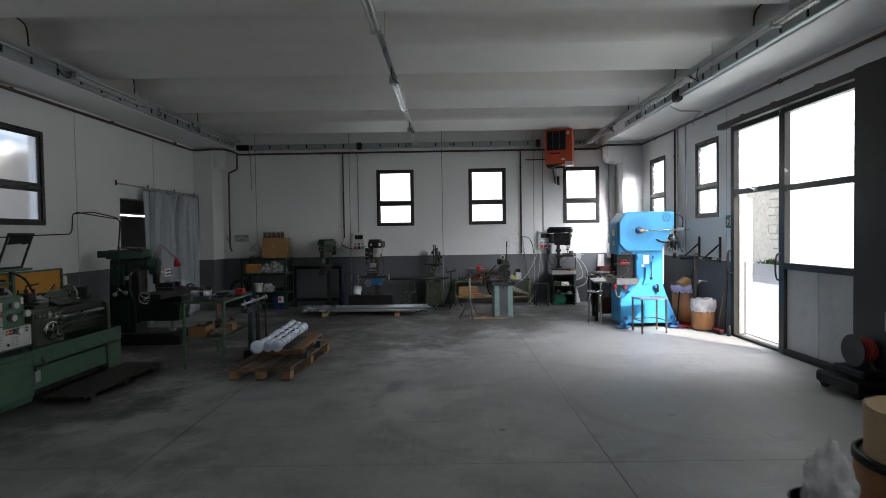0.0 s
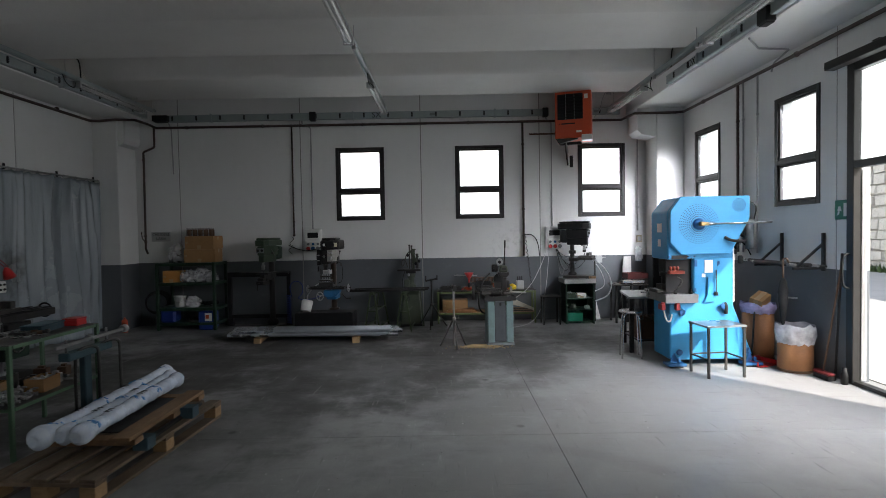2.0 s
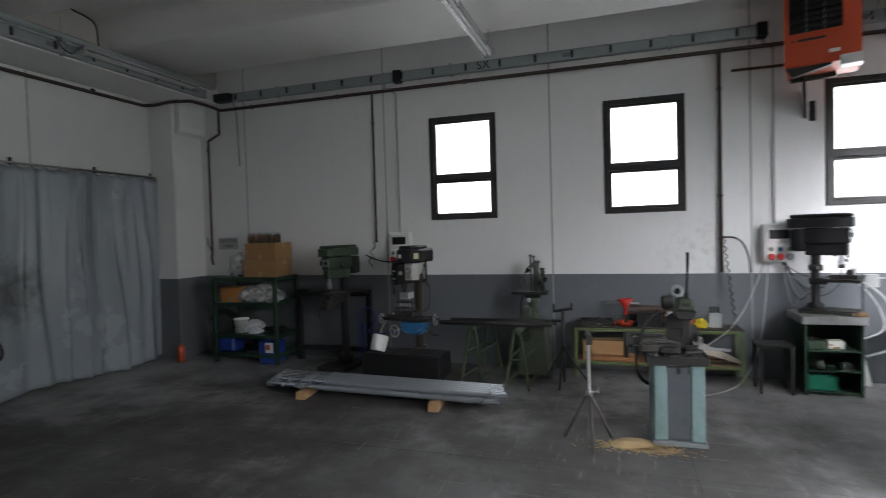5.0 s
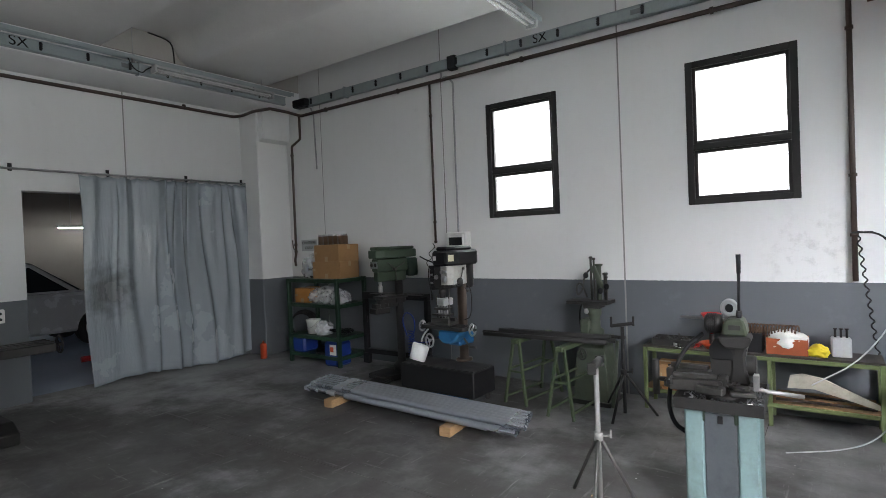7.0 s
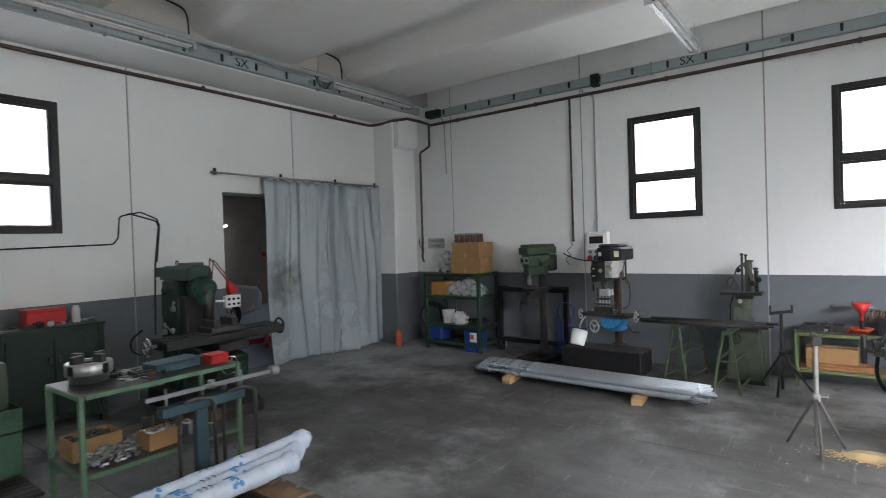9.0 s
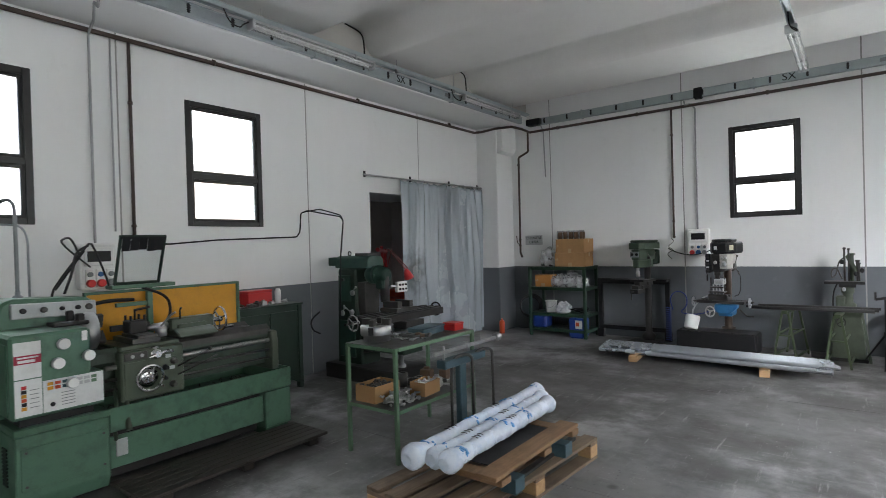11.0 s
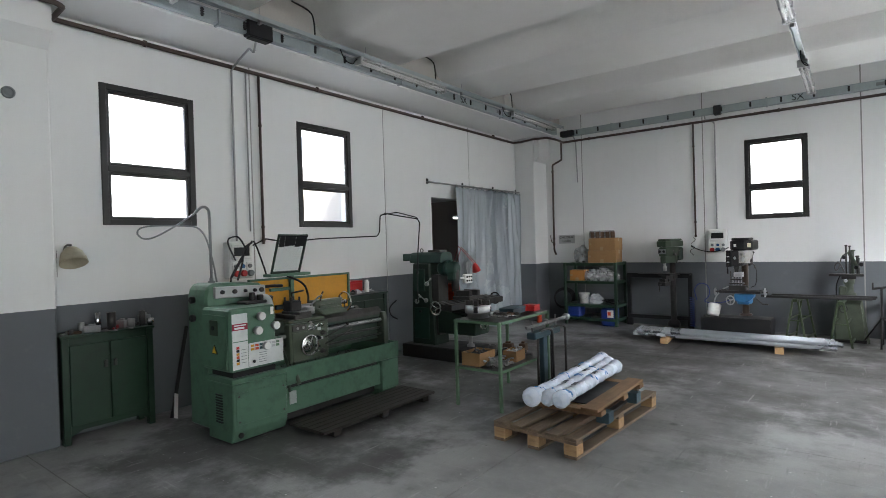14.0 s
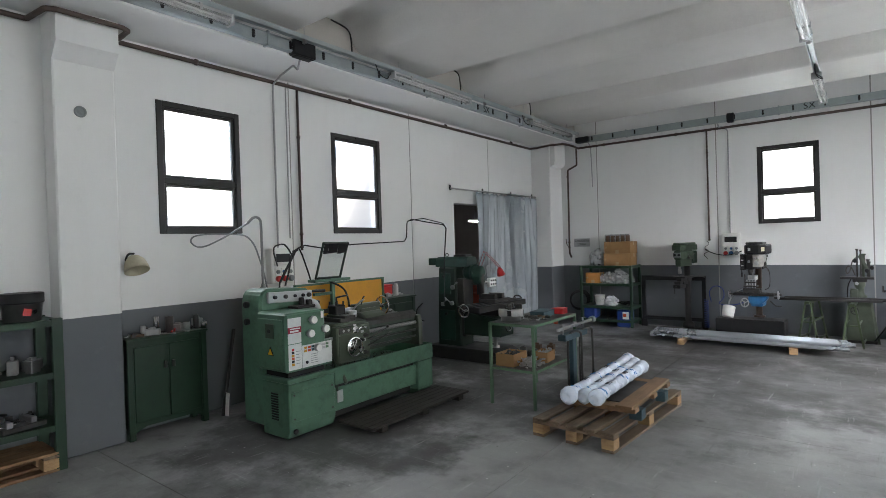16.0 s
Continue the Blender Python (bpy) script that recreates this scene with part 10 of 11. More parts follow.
# ---- small steel table in front of the press ----
st = thing("side_table", Matrix.Translation((3.27, 8.54, 0)), "small bare steel table in front of the press", "table")
for x, y in ((3.06, 8.68), (3.10, 8.38), (3.48, 8.42), (3.45, 8.72)):
    bm = B()
    bx(bm, x - 0.012, x + 0.012, y - 0.012, y + 0.012, 0, 0.515, 0.002)
    wpart("leg", bm, DARKSTEEL, st)
bm = B()
prism(bm, [(3.04, 8.70), (3.08, 8.36), (3.50, 8.40), (3.47, 8.74)], 0.515, 0.535, "z", 0.003)
wpart("top", bm, STEEL, st)
for a, b in (((3.06, 8.68), (3.45, 8.72)), ((3.06, 8.68), (3.10, 8.38)), ((3.48, 8.42), (3.45, 8.72))):
    bm = B()
    tube(bm, [(*a, 0.19), (*b, 0.19)], 0.010, 4)
    wpart("brace", bm, DARKSTEEL, st)

# ---- round stool ----
sl = thing("stool", Matrix.Translation((2.66, 9.38, 0)), "round steel stool with bent tube legs", "stool")
bm = B()
lathe(bm, [(0.125, 0.0), (0.138, 0.006), (0.138, 0.02), (0.12, 0.028)], 28, (2.66, 9.38, 0.535))
wpart("seat", bm, CHROME, sl)
for q in range(4):
    a = q * math.pi / 2 + 0.6
    bm = B()
    dx, dy = math.cos(a), math.sin(a)
    tube(bm, smooth([(2.66 + 0.04 * dx, 9.38 + 0.04 * dy, 0.53), (2.66 + 0.10 * dx, 9.38 + 0.10 * dy, 0.52), (2.66 + 0.125 * dx, 9.38 + 0.125 * dy, 0.47), (2.66 + 0.155 * dx, 9.38 + 0.155 * dy, 0.0)], 2), 0.010, 8)
    wpart("leg", bm, CHROME, sl)

# ---- work table with crates, behind the press ----
wt = thing("work_bench", Matrix.Translation((2.95, 10.0, 0)), "dark steel work table behind the press", "table")
bm = B()
prism(bm, [(2.70, 9.53), (3.40, 9.58), (3.42, 10.28), (2.82, 10.26)], 0.672, 0.70, "z", 0.004)
wpart("top", bm, STEEL, wt)
for x, y in ((2.75, 9.60), (3.34, 9.64), (3.36, 10.22), (2.86, 10.20)):
    bm = B()
    bx(bm, x - 0.025, x + 0.025, y - 0.018, y + 0.018, 0, 0.672, 0.003)
    wpart("leg", bm, IRON, wt)
bm = B()
bx(bm, 2.86, 3.34, 9.66, 10.20, 0.12, 0.14, 0.003)
wpart("shelf_board", bm, IRON, wt)
for i, (x, y, w) in enumerate(((3.0, 9.92, 0.2), (3.22, 9.98, 0.2))):
    open_carton(pose(x - 0.12, y - 0.2, 0.141, 0, 0, 8 * i), w, 0.36, 0.24, "brown wooden crate under the table", DARKSTEEL, RUST, "crate")
clutter(61, 2.9, 3.3, 9.75, 10.15, 0.701, 4, ("block", "bar", "ring"), 0.07)

sb = thing("small_table", Matrix.Translation((3.5, 11.85, 0)), "small dark steel table by the far wall", "table")
for x in (3.24, 3.72):
    for y in (11.72, 12.0):
        bm = B()
        bx(bm, x - 0.015, x + 0.015, y - 0.015, y + 0.015, 0, 0.605, 0.002)
        wpart("leg", bm, IRON, sb)
bm = B()
bx(bm, 3.20, 3.76, 11.68, 12.04, 0.605, 0.63, 0.004)
wpart("top", bm, DARKSTEEL, sb)
bm = B()
tube(bm, [(3.17, 10.80, 0.03), (3.17, 10.80, 0.75)], 0.022, 10)
lathe(bm, [(0.12, 0), (0.12, 0.025)], 14, (3.17, 10.80, 0.0))
bx(bm, 3.02, 3.33, 10.72, 10.88, 0.75, 0.783, 0.004)
ss = wsingle("support_stand", bm, CHROME, (3.17, 10.8, 0), "chromed support stand with a flat top", "stand")
for i, (z, c) in enumerate(((0.631, IRON), (0.72, paint("maroon_tray", (0.11, 0.022, 0.02), 0.55, dirt=0.4)))):
    open_carton(pose(3.42 + 0.01 * i, 11.72, z, 0, 0, 3 * i), 0.34, 0.26, 0.085, ("dark oily", "maroon")[i] + " steel tray stacked on the table", None, c, "tray")
clutter(62, 3.23, 3.38, 11.72, 11.96, 0.631, 4, ("block", "bar"), 0.06)
bm = rumpled(44, 0.34, 0.30, 0.5)
single("covered_machine", bm, RUBBER, pose(3.52, 11.86, 0.0), "dark covered bundle under the table", "bundle")

# ---- rack by the corner column ----
shelf_unit("steel_shelf", 3.82, 4.33, 11.22, 11.70, 1.22, (1.21, 0.78, 0.38), IRON, "dark steel rack full of machined blocks", 0.03, 0.03)
clutter(61, 3.88, 4.27, 11.28, 11.62, 0.781, 9, ("block", "block", "red", "ring"), 0.2)
clutter(62, 3.88, 4.27, 11.28, 11.62, 0.381, 9, ("block", "wood", "block", "red"), 0.22)
for i in range(7):
    bm = B()
    bx(bm, -0.05, 0.05, -0.05, 0.05, 0, 0.05, 0.004)
    bx(bm, -0.025, 0.025, -0.04, 0.04, 0.05, 0.08, 0.003)
    single("die_block", bm, STEEL, pose(3.91 + 0.12 * (i % 4), 11.34 + 0.2 * (i // 4), 1.211 if i != 6 else 1.2925, 0, 0, 9 * i), "bright steel die block on the rack", "die block", "die blocks")
clutter(63, 3.88, 4.25, 11.28, 11.6, 0.781, 8, ("block", "ring", "block"), 0.13)
clutter(64, 3.88, 4.25, 11.28, 11.6, 0.381, 6, ("wood", "block", "block"), 0.2)
# socket and hanging bag on the column
so = thing("wall_socket", Matrix.Translation((3.80, FAR - 0.14, 1.28)), "beige wall socket on the column's side", "socket")
bm = B()
bx(bm, 3.755, 3.835, FAR - 0.05, FAR, 1.30, 1.42, 0.006)
wpart("case", bm, paint("beige_plastic", (0.42, 0.38, 0.28), 0.5, dirt=0.3), so)
bm = B()
bx(bm, 3.77, 3.82, FAR - 0.056, FAR - 0.05, 1.325, 1.395, 0.003)
wpart("cover", bm, GREY_PL, so)
bm = rumpled(71, 0.12, 0.07, 0.26)
single("hanging_bag", bm, BAG, pose(3.775, FAR - 0.06, 0.98), "small plastic bag hanging on the wall", "bag")

# ---- air unit and bar brackets on the right wall ----
au = thing("air_unit", Matrix.Translation((RIGHT - 0.1, 9.75, 1.1)), "cluster of grey valves, pipes and a filter", "air unit")
bm = B()
lathe(bm, [(0.05, 0), (0.05, 0.34), (0.03, 0.37)], 16, (RIGHT - 0.10, 9.70, 1.25))
wpart("tank", bm, GREY_P, au)
r = random.Random(17)
for i in range(9):
    bm = B()
    c = Vector((RIGHT - 0.12 - 0.1 * r.random(), 9.72 + 0.34 * r.random(), 1.12 + 0.35 * r.random()))
    if i % 2:
        bx(bm, c.x - 0.035, c.x + 0.035, c.y - 0.03, c.y + 0.03, c.z - 0.03, c.z + 0.03, 0.006)
    else:
        lathe(bm, [(0.022, -0.06), (0.03, -0.05), (0.03, 0.03), (0.014, 0.04)], 12, c)
    wpart("valve", bm, (GREY_P, STEEL, IRON)[i % 3], au)
for i in range(7):
    bm = B()
    a = Vector((RIGHT - 0.03, 9.65 + 0.4 * r.random(), 1.15 + 0.4 * r.random()))
    b = Vector((RIGHT - 0.28, 9.5 + 0.4 * r.random(), 1.2 + 0.4 * r.random()))
    tube(bm, smooth([a, a.lerp(b, 0.3) + Vector((0, 0, 0.1)), a.lerp(b, 0.7) + Vector((0, 0.05, 0.08)), b], 2), 0.008, 6)
    wpart("hose", bm, (BLACK, GREY_PL, STEEL)[i % 3], au)
bm = B()
tube(bm, smooth([(4.2, 9.5, 1.62), (4.15, 9.35, 1.78), (4.0, 9.3, 1.84), (3.9, 9.35, 1.78)], 2), 0.008, 6)
wpart("arched_hose", bm, BLACK, au)
for y in (8.52, 9.20):
    br = thing("wall_bracket", Matrix.Translation((RIGHT, y, 1.09)), "black steel wall bracket holding bars", "bracket", "bar brackets")
    bm = B()
    bx(bm, RIGHT - 0.03, RIGHT, y - 0.015, y + 0.015, 1.06, 1.45, 0.003)
    wpart("upright", bm, BLACK, br)
    bm = B()
    bx(bm, RIGHT - 0.33, RIGHT - 0.03, y - 0.012, y + 0.012, 1.075, 1.10, 0.003)
    wpart("arm", bm, BLACK, br)
    bm = B()
    tube(bm, [(RIGHT - 0.29, y, 1.10), (RIGHT - 0.03, y, 1.33)], 0.014, 4)
    wpart("strut", bm, BLACK, br)
for i in range(6):
    bm = B()
    x = RIGHT - 0.07 - 0.045 * i
    rr = 0.012 + 0.004 * (i % 3)
    tube(bm, [(x, 8.40 + 0.05 * i, 1.101 + rr), (x, 9.85 - 0.12 * i, 1.101 + rr)], rr, 8)
    wsingle("stock_bar", bm, (DARKSTEEL, STEEL, IRON)[i % 3], (x, 8.4, 1.101), "steel stock bar lying on the brackets", "bar", "stock bars")
um = thing("umbrella", Matrix.Translation((RIGHT - 0.29, 8.62, 0.5)), "folded black umbrella hanging from the bars", "umbrella")
bm = B()
lathe(bm, [(0.004, 0.0), (0.018, 0.06), (0.030, 0.16), (0.048, 0.30), (0.044, 0.34), (0.050, 0.38), (0.040, 0.44), (0.030, 0.50), (0.012, 0.53)], 10, (RIGHT - 0.34, 8.66, 0.45))
wpart("canopy", bm, RUBBER, um)
bm = B()
tube(bm, smooth([(RIGHT - 0.34, 8.66, 0.94), (RIGHT - 0.34, 8.66, 1.12), (RIGHT - 0.34, 8.66, 1.18), (RIGHT - 0.30, 8.66, 1.19), (RIGHT - 0.28, 8.66, 1.14)], 2), 0.010, 8)
wpart("handle", bm, RUST, um)
bm = B()
tube(bm, [(RIGHT - 0.2, 8.95, 0.68), (RIGHT - 0.13, 8.92, 0.74)], 0.022, 8)
tube(bm, [(RIGHT - 0.13, 8.92, 0.74), (RIGHT - 0.02, 8.92, 0.73)], 0.01, 6)
wsingle("air_gun", bm, WHITE_PL, (RIGHT - 0.15, 8.93, 0.7), "white air gun hooked on the wall", "air gun")

# ---- bins, dustpan and broom ----
def fibre_drum(m, rad, h, label, bag_mat, bag_h):
    d = thing("fibre_drum", m, label, "bin", "waste bins")
    bm = B()
    lathe(bm, [(rad * 0.97, 0.0), (rad, 0.005), (rad, h), (rad * 0.96, h), (rad * 0.95, 0.02)], 32)
    part("drum", bm, FIBRE, d)
    for z in (0.006, h - 0.03):
        bm = B()
        lathe(bm, [(rad + 0.003, z), (rad + 0.004, z + 0.002), (rad + 0.004, z + 0.02), (rad + 0.003, z + 0.022)], 32)
        part("hoop", bm, RUST, d)
    rows = []
    bm = B()
    for j in range(9):
        f = j / 8
        row = []
        for i in range(48):
            a = 2 * math.pi * i / 48
            k = 1.05 + 0.10 * math.sin(f * 3.0) + 0.05 * noise.noise((math.cos(a) * 3, math.sin(a) * 3, f * 4))
            z = h - 0.06 + (bag_h + 0.06) * f + (0.035 * noise.noise((math.cos(a) * 2, math.sin(a) * 2, 7.0)) if j > 0 else 0.03 * noise.noise((math.cos(a) * 4, math.sin(a) * 4, 3.0)))
            row.append(bm.verts.new((rad * k * math.cos(a), rad * k * math.sin(a), z)))
        rows.append(row)
    for a, b in zip(rows, rows[1:]):
        for i in range(48):
            bm.faces.new((a[i], a[(i + 1) % 48], b[(i + 1) % 48], b[i])).smooth = True
    part("bag", bm, bag_mat, d, "thin plastic bin liner")
    return d


fibre_drum(pose(4.08, 9.22, 0), 0.165, 0.60, "tall brown fibre drum with a lilac liner", LILAC, 0.05)
carton(pose(4.08, 9.20, 0.56, 18, -22, 30), 0.2, 0.14, 0.2, "torn cardboard box stuffed in the bin")
fibre_drum(pose(4.15, 8.66, 0), 0.165, 0.36, "low brown fibre drum with a white liner", BAG, 0.13)
single("rubbish", rumpled(81, 0.25, 0.25, 0.34), BAG, pose(4.15, 8.66, 0.03), "crumpled white plastic rubbish in the bin", "rubbish")
dp = thing("dustpan", pose(3.93, 8.93, 0, 0, 0, 20), "red plastic dustpan with a long black stick", "dustpan")
bm = B()
for a in ((-0.13, 0.13, -0.12, 0.10, 0.004, 0.010), (-0.13, 0.13, 0.10, 0.108, 0.004, 0.07), (-0.138, -0.13, -0.10, 0.108, 0.004, 0.055), (0.13, 0.138, -0.10, 0.108, 0.004, 0.055)):
    bx(bm, *a)
part("pan", bm, RED, dp)
bm = B()
tube(bm, [(0, 0.10, 0.05), (0.10, 0.14, 0.62)], 0.010, 8)
part("stick", bm, BLACK, dp)
bm = B()
tube(bm, smooth([(0.098, 0.14, 0.61), (0.105, 0.145, 0.66), (0.15, 0.16, 0.68)], 1), 0.014, 8)
part("grip", bm, GREY_PL, dp, "pale grey plastic grip")
bw = thing("broom", Matrix.Translation((4.22, 8.34, 0)), "broom with a red head leaning on the wall", "broom")
bm = B()
tube(bm, [(4.22, 8.34, 0.06), (4.32, 8.24, 1.10)], 0.009, 8)
wpart("stick", bm, RUST, bw)
bm = B()
bx(bm, 4.18, 4.26, 8.22, 8.44, 0.045, 0.075, 0.008)
wpart("head", bm, paint("dark_red_plastic", (0.16, 0.015, 0.015), 0.5, dirt=0.4), bw)
bm = B()
for i in range(14):
    bx(bm, 4.185, 4.255, 8.22 + i * 0.0155, 8.23 + i * 0.0155, 0.0, 0.046)
tagged(wpart("bristles", bm, IRON, bw), kind="stuff")
bm = B()
tube(bm, [(4.28, 8.26, 0.0), (4.33, 8.24, 1.25)], 0.011, 8)
wsingle("stick", bm, BLACK, (4.28, 8.26, 0), "spare black broomstick leaning on the wall", "stick")
bm = B()
lathe(bm, [(0.03, 0), (0.03, 0.1), (0.02, 0.12), (0.02, 0.16)], 14)
single("door_stop", bm, BLACK, pose(4.27, 8.12, 0), "small black post at the gate's foot", "door stop")

# ---- things by the near end of the gate ----
vc = thing("hose_reel_cart", pose(4.02, 5.34, 0), "black cart with a red hose reel", "hose reel")
bm = B()
bx(bm, -0.22, 0.30, -0.28, 0.26, 0.05, 0.16, 0.02)
bx(bm, -0.10, 0.26, -0.2, 0.2, 0.16, 0.24, 0.02)
part("tray", bm, BLACK, vc)
for x in (-0.16, 0.22):
    for y in (-0.22, 0.2):
        bm = B()
        tube(bm, [(x - 0.02, y, 0.045), (x + 0.02, y, 0.045)], 0.045, 14)
        part("wheel", bm, RUBBER, vc)
bm = B()
for i in range(7):
    tube(bm, ring(Vector((-0.02 + i * 0.022, 0, 0.40)), Vector((0, 1, 0)), Vector((0, 0, 1)), 0.10 + 0.006 * (i % 2), 20), 0.012, 6, closed=True)
rl = part("hose", bm, RED, vc, "red hose wound on the reel")
for x in (-0.045, 0.15):
    bm = B()
    lathe(bm, [(0.15, 0), (0.15, 0.008)], 24, (x, 0, 0.40), "x")
    part("flange", bm, IRON, vc)
bm = B()
tube(bm, [(0.05, -0.16, 0.24), (0.05, -0.02, 0.40), (0.05, 0.16, 0.24)], 0.014, 6)
part("frame", bm, IRON, vc)
bm = B()
bx(bm, 0.06, 0.15, -0.25, -0.245, 0.62, 0.80)
bx(bm, 0.10, 0.105, -0.246, -0.24, 0.2, 0.7)
part("tag", bm, PAPER, vc, "white paper tag")
bm = B()
lathe(bm, [(0.06, 0), (0.06, 0.16), (0.05, 0.18)], 16)
single("yellow_can", bm, YELLOW, pose(4.2, 5.42, 0.242), "yellow can on the cart", "can")
fd = thing("fibre_drum", pose(2.13, 2.47, 0), "brown fibre drum with a paler drum standing in it", "drum")
bm = B()
lathe(bm, [(0.245, 0.0), (0.25, 0.005), (0.25, 0.58), (0.235, 0.58), (0.235, 0.02)], 40)
part("lower_drum", bm, FIBRE, fd)
bm = B()
lathe(bm, [(0.251, 0.565), (0.257, 0.57), (0.257, 0.60), (0.24, 0.605), (0.236, 0.585)], 40)
part("rim", bm, IRON, fd)
bm = B()
lathe(bm, [(0.205, 0.025), (0.21, 0.03), (0.215, 0.80), (0.20, 0.80), (0.20, 0.05)], 36)
part("upper_drum", bm, paint("pale_fibre", (0.34, 0.24, 0.13), 0.6, dirt=0.25), fd)
wb = thing("waste_bin", pose(1.68, 2.42, 0), "small dark bin with a white bag stuffed in it", "bin")
bm = B()
lathe(bm, [(0.11, 0.0), (0.115, 0.005), (0.135, 0.44), (0.14, 0.45), (0.13, 0.45), (0.105, 0.02)], 28)
part("bin", bm, BLACK, wb)
bm = rumpled(91, 0.20, 0.19, 0.40)
bmesh.ops.translate(bm, vec=(0.03, 0.03, 0.24), verts=bm.verts)
part("bag", bm, BAG, wb, "crumpled white plastic bag")

# ---- the annex behind the curtain ----
ANNEX_Z = 2.95
an = thing("wall_annex", Matrix(), "plain grey walls of the garage beyond the doorway", "wall", kind="structure")
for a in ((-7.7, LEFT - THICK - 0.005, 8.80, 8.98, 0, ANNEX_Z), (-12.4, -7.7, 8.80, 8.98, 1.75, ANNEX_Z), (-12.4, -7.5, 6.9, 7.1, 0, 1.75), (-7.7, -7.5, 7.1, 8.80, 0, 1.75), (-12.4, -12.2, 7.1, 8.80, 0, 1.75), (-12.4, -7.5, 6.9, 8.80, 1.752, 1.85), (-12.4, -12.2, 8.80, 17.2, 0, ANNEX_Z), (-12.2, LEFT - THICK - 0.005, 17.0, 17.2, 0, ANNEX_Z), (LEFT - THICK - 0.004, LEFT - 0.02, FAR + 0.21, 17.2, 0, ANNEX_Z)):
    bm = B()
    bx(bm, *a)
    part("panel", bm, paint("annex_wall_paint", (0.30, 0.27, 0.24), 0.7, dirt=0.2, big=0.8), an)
# blue floor colour stands in for daylight falling into the garage
bm = B()
bx(bm, -12.2, LEFT - 0.251, 8.98, 17.0, -0.3, 0.0)
bx(bm, -12.2, -7.7, 7.1, 8.98, -0.3, 0.0)
single("floor_annex", bm, paint("daylight_tinted_floor", (0.34, 0.40, 0.52), 0.4, dirt=0.3, big=0.8), Matrix(), "concrete floor of the garage, tinted blue for daylight", "floor", kind="structure")
bm = B()
bx(bm, -12.4, LEFT - THICK - 0.005, 8.80, 17.2, ANNEX_Z, ANNEX_Z + 0.15)
single("ceiling_annex", bm, CEIL, Matrix(), "grey ceiling of the garage", "ceiling", kind="structure")
LIT = glow("lit_tube", (0.95, 0.98, 1.0), 6.5)
# the last one is unseen, added to brighten the garage
for x, y in ((-11.6, 10.2), (-11.6, 12.3), (-7.4, 13.4)):
    tl = thing("strip_light", Matrix.Translation((x, y, 2.1)), "lit strip light in the garage", "strip light", "lit strip lights")
    bm = B()
    bx(bm, -0.04, 0.04, -0.75, 0.75, 0.03, 0.07, 0.004)
    part("housing", bm, WHITE_PL, tl)
    bm = B()
    tube(bm, [(0, -0.73, 0.015), (0, 0.73, 0.015)], 0.014, 10)
    part("tube", bm, LIT, tl)
    bm = B()
    for yy in (-0.5, 0.5):
        tube(bm, [(0, yy, 0.07), (0, yy, ANNEX_Z - 2.1)], 0.004, 5)
    part("hanger", bm, STEEL, tl)
car = thing("car", pose(-9.3, 9.7, 0, 0, 0, -90), "silver-white estate car parked in the garage", "car")
CARP = paint("silver_car_paint", (0.62, 0.64, 0.67), 0.22, 0.15, dirt=0.05, relief=0.0)
bm = B()
side = [(-2.1, 0.35), (-2.15, 0.62), (-2.05, 0.80), (-1.25, 0.92), (1.55, 0.95), (2.05, 0.90), (2.12, 0.6), (2.08, 0.35), (1.75, 0.28), (-1.75, 0.28)]
prism(bm, side, -0.86, 0.86, "y", 0.05)
body = part("body", bm, CARP, car)
bm = B()
prism(bm, [(-1.15, 0.90), (-0.45, 1.42), (-0.1, 1.46), (1.5, 1.44), (1.98, 0.93)], -0.74, 0.74, "y", 0.05)
part("cabin", bm, CARP, car)
GLASS_D = paint("dark_car_glass", (0.02, 0.024, 0.028), 0.08, dirt=0.0, relief=0.0)
for s in (-1, 1):
    for a in ([(-0.95, 0.96), (-0.42, 1.36), (0.12, 1.38), (0.12, 0.97)], [(0.2, 0.97), (0.2, 1.38), (1.0, 1.37), (1.05, 0.97)], [(1.12, 0.97), (1.08, 1.36), (1.42, 1.35), (1.72, 0.98)]):
        bm = B()
        prism(bm, a, s * 0.742, s * 0.752, "y")
        part("window", bm, GLASS_D, car)
bm = B()
prism(bm, [(-1.12, 0.94), (-0.48, 1.41), (-0.46, 1.43), (-1.16, 0.945)], -0.66, 0.66, "y")
part("windscreen", bm, GLASS_D, car)
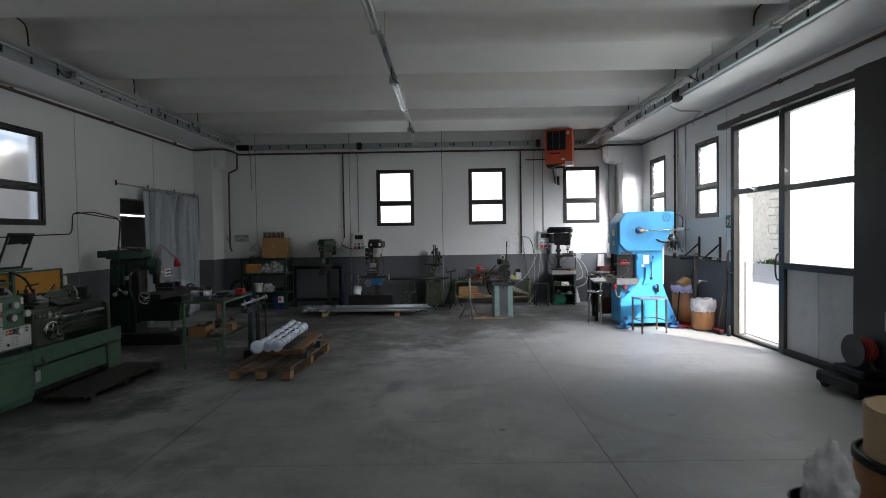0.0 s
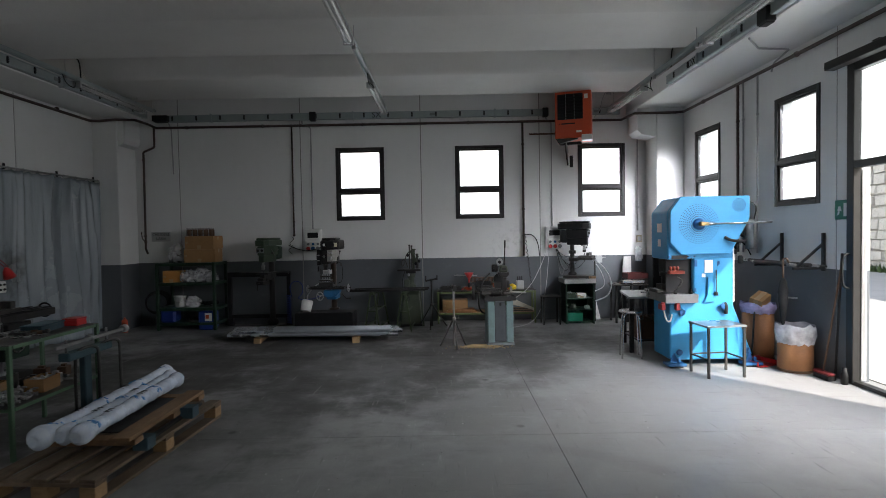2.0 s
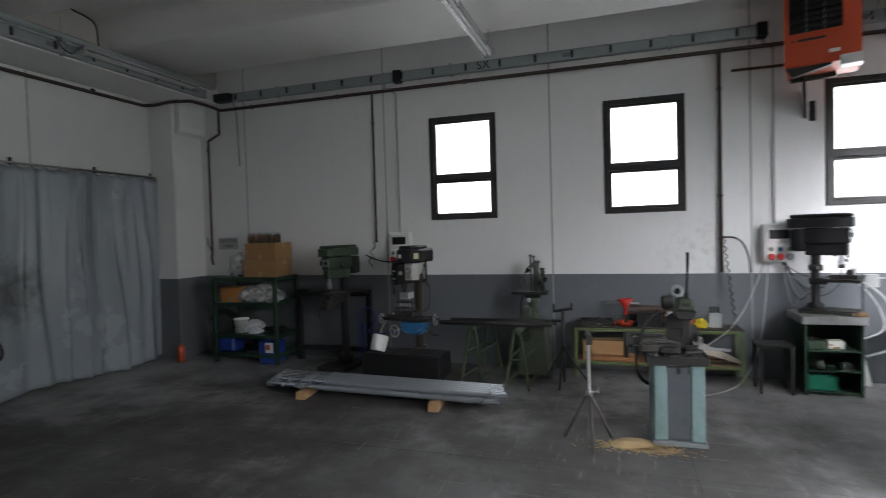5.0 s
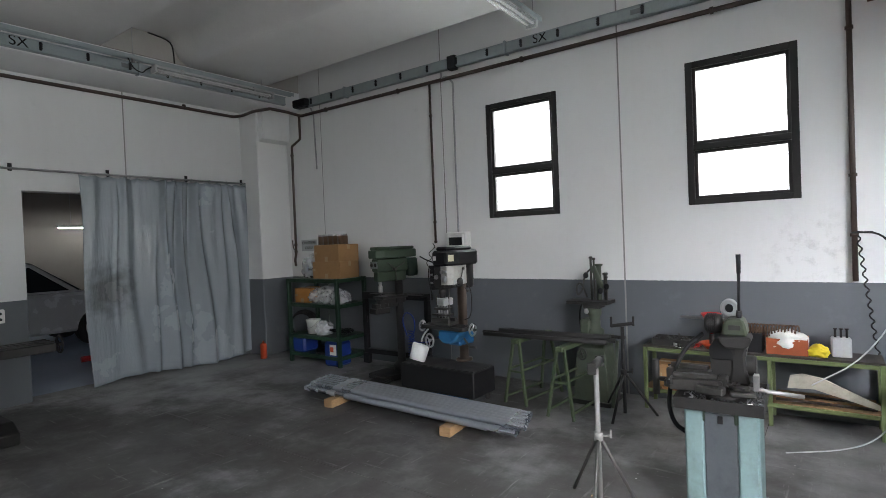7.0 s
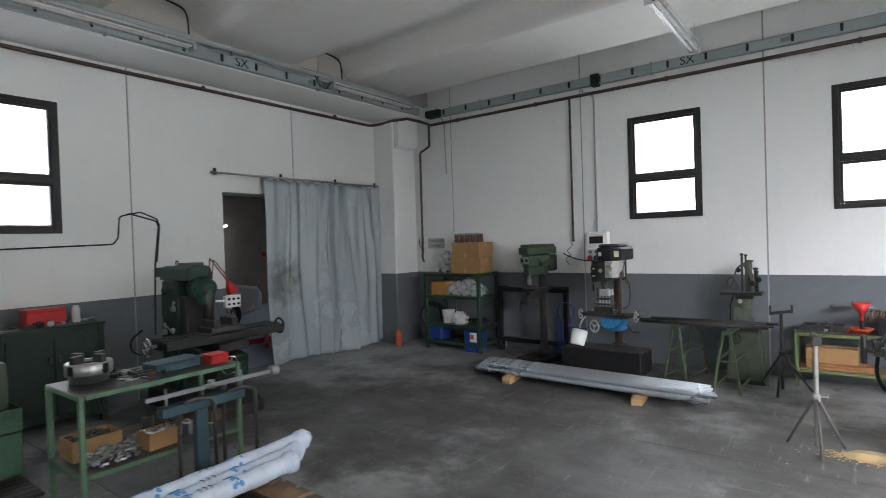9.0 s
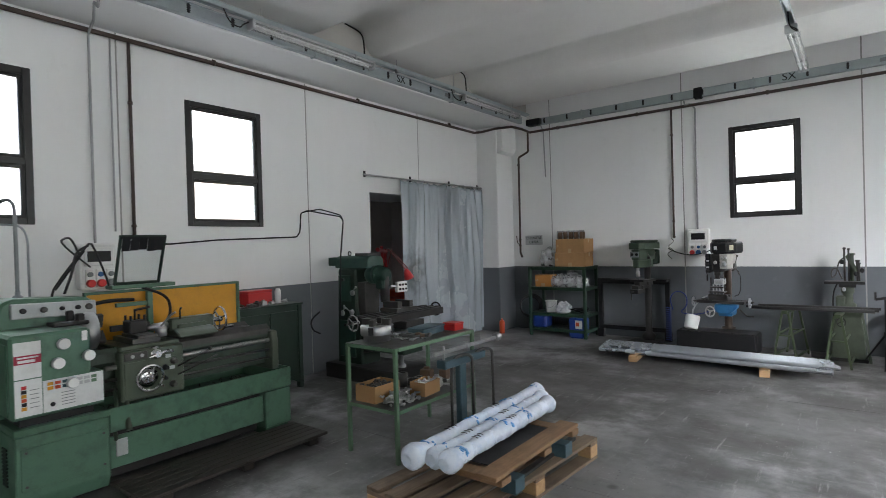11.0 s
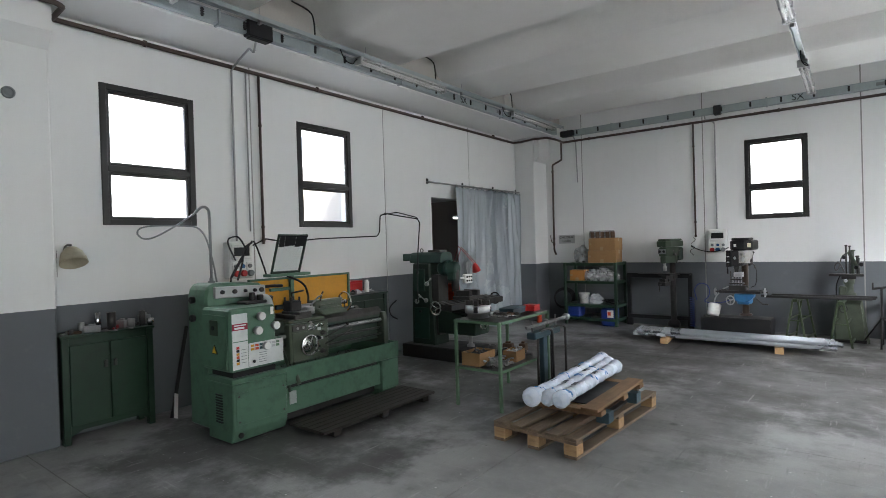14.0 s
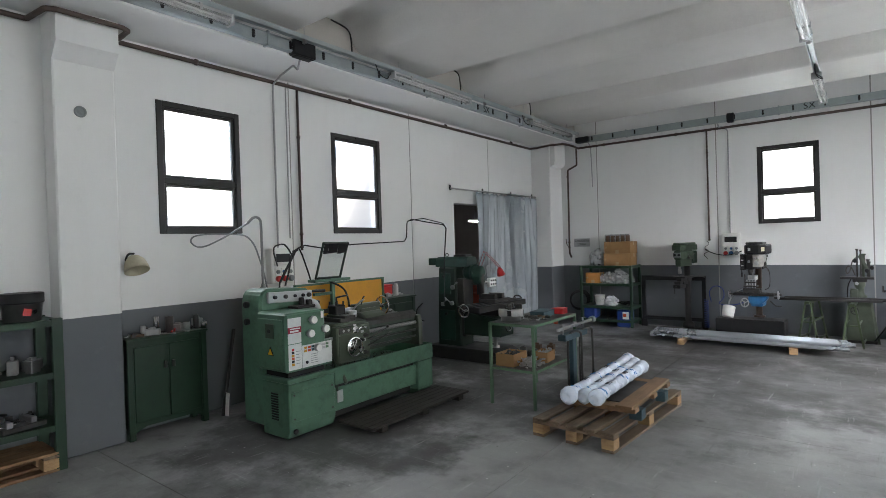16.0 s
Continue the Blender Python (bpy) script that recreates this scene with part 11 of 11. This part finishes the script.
for x in (-1.32, 1.32):
    for s in (-1, 1):
        bm = B()
        tube(bm, [(x, s * 0.68, 0.31), (x, s * 0.875, 0.31)], 0.31, 28)
        wh = part("wheel", bm, RUBBER, car)
        bm = B()
        tube(bm, [(x, s * 0.80, 0.31), (x, s * 0.882, 0.31)], 0.2, 20)
        part("rim", bm, STEEL, wh)
    for s in (-1, 1):
        bm = B()
        bx(bm, x * 1.53 - 0.06, x * 1.53 + 0.06, s * 0.62 - 0.15, s * 0.62 + 0.15, 0.66, 0.80, 0.02)
        part("lamp", bm, RED if x > 0 else PAPER, car)
shelf_unit("steel_shelf", -8.6, -6.4, 16.3, 16.9, 2.3, (2.2, 1.75, 1.35, 0.9, 0.4), GREY_P, "tall steel shelf of tubes in the garage", 0.05, 0.05)
r = random.Random(23)
for z in (0.401, 0.901, 1.351, 1.751):
    for i in range(9):
        bm = B()
        x = -8.4 + 0.22 * i
        tube(bm, [(x, 16.2 + 0.2 * r.random(), z + 0.05), (x, 16.85, z + 0.05)], 0.045, 10)
        wsingle("tube_stock", bm, r.choice((STEEL, ALU, GREY_P, IRON)), (x, 16.5, z), "tube stock on the garage shelf", "tube", "tubes in the garage")
hc = thing("workshop_crane", pose(-6.95, 11.15, 0, 0, 0, 20), "red folding workshop crane in the garage", "crane")
for n, a, b, w in (("mast", (0, 0, 0.1), (0, 0.05, 1.45), 0.045), ("boom", (0, 0.1, 1.4), (0.2, -0.7, 1.45), 0.04), ("strut", (0, 0.02, 0.6), (0.12, -0.35, 1.5), 0.03), ("leg", (-0.3, 0, 0.08), (0.4, -1.0, 0.08), 0.04), ("leg", (0.3, 0, 0.08), (-0.2, -1.0, 0.08), 0.04)):
    bm = B()
    tube(bm, [a, b], w, 6)
    part(n, bm, RED, hc)
bm = B()
bx(bm, -0.3, 0.3, -0.22, 0.22, 0, 0.8, 0.03)
bx(bm, -0.25, 0.25, -0.2, 0.2, 0.8, 1.0, 0.03)
single("orange_machine", bm, ORANGE, pose(-6.6, 11.25, 0, 0, 0, 10) @ Matrix.Diagonal((1, 1, 0.72, 1)), "orange machine standing in the garage", "machine")
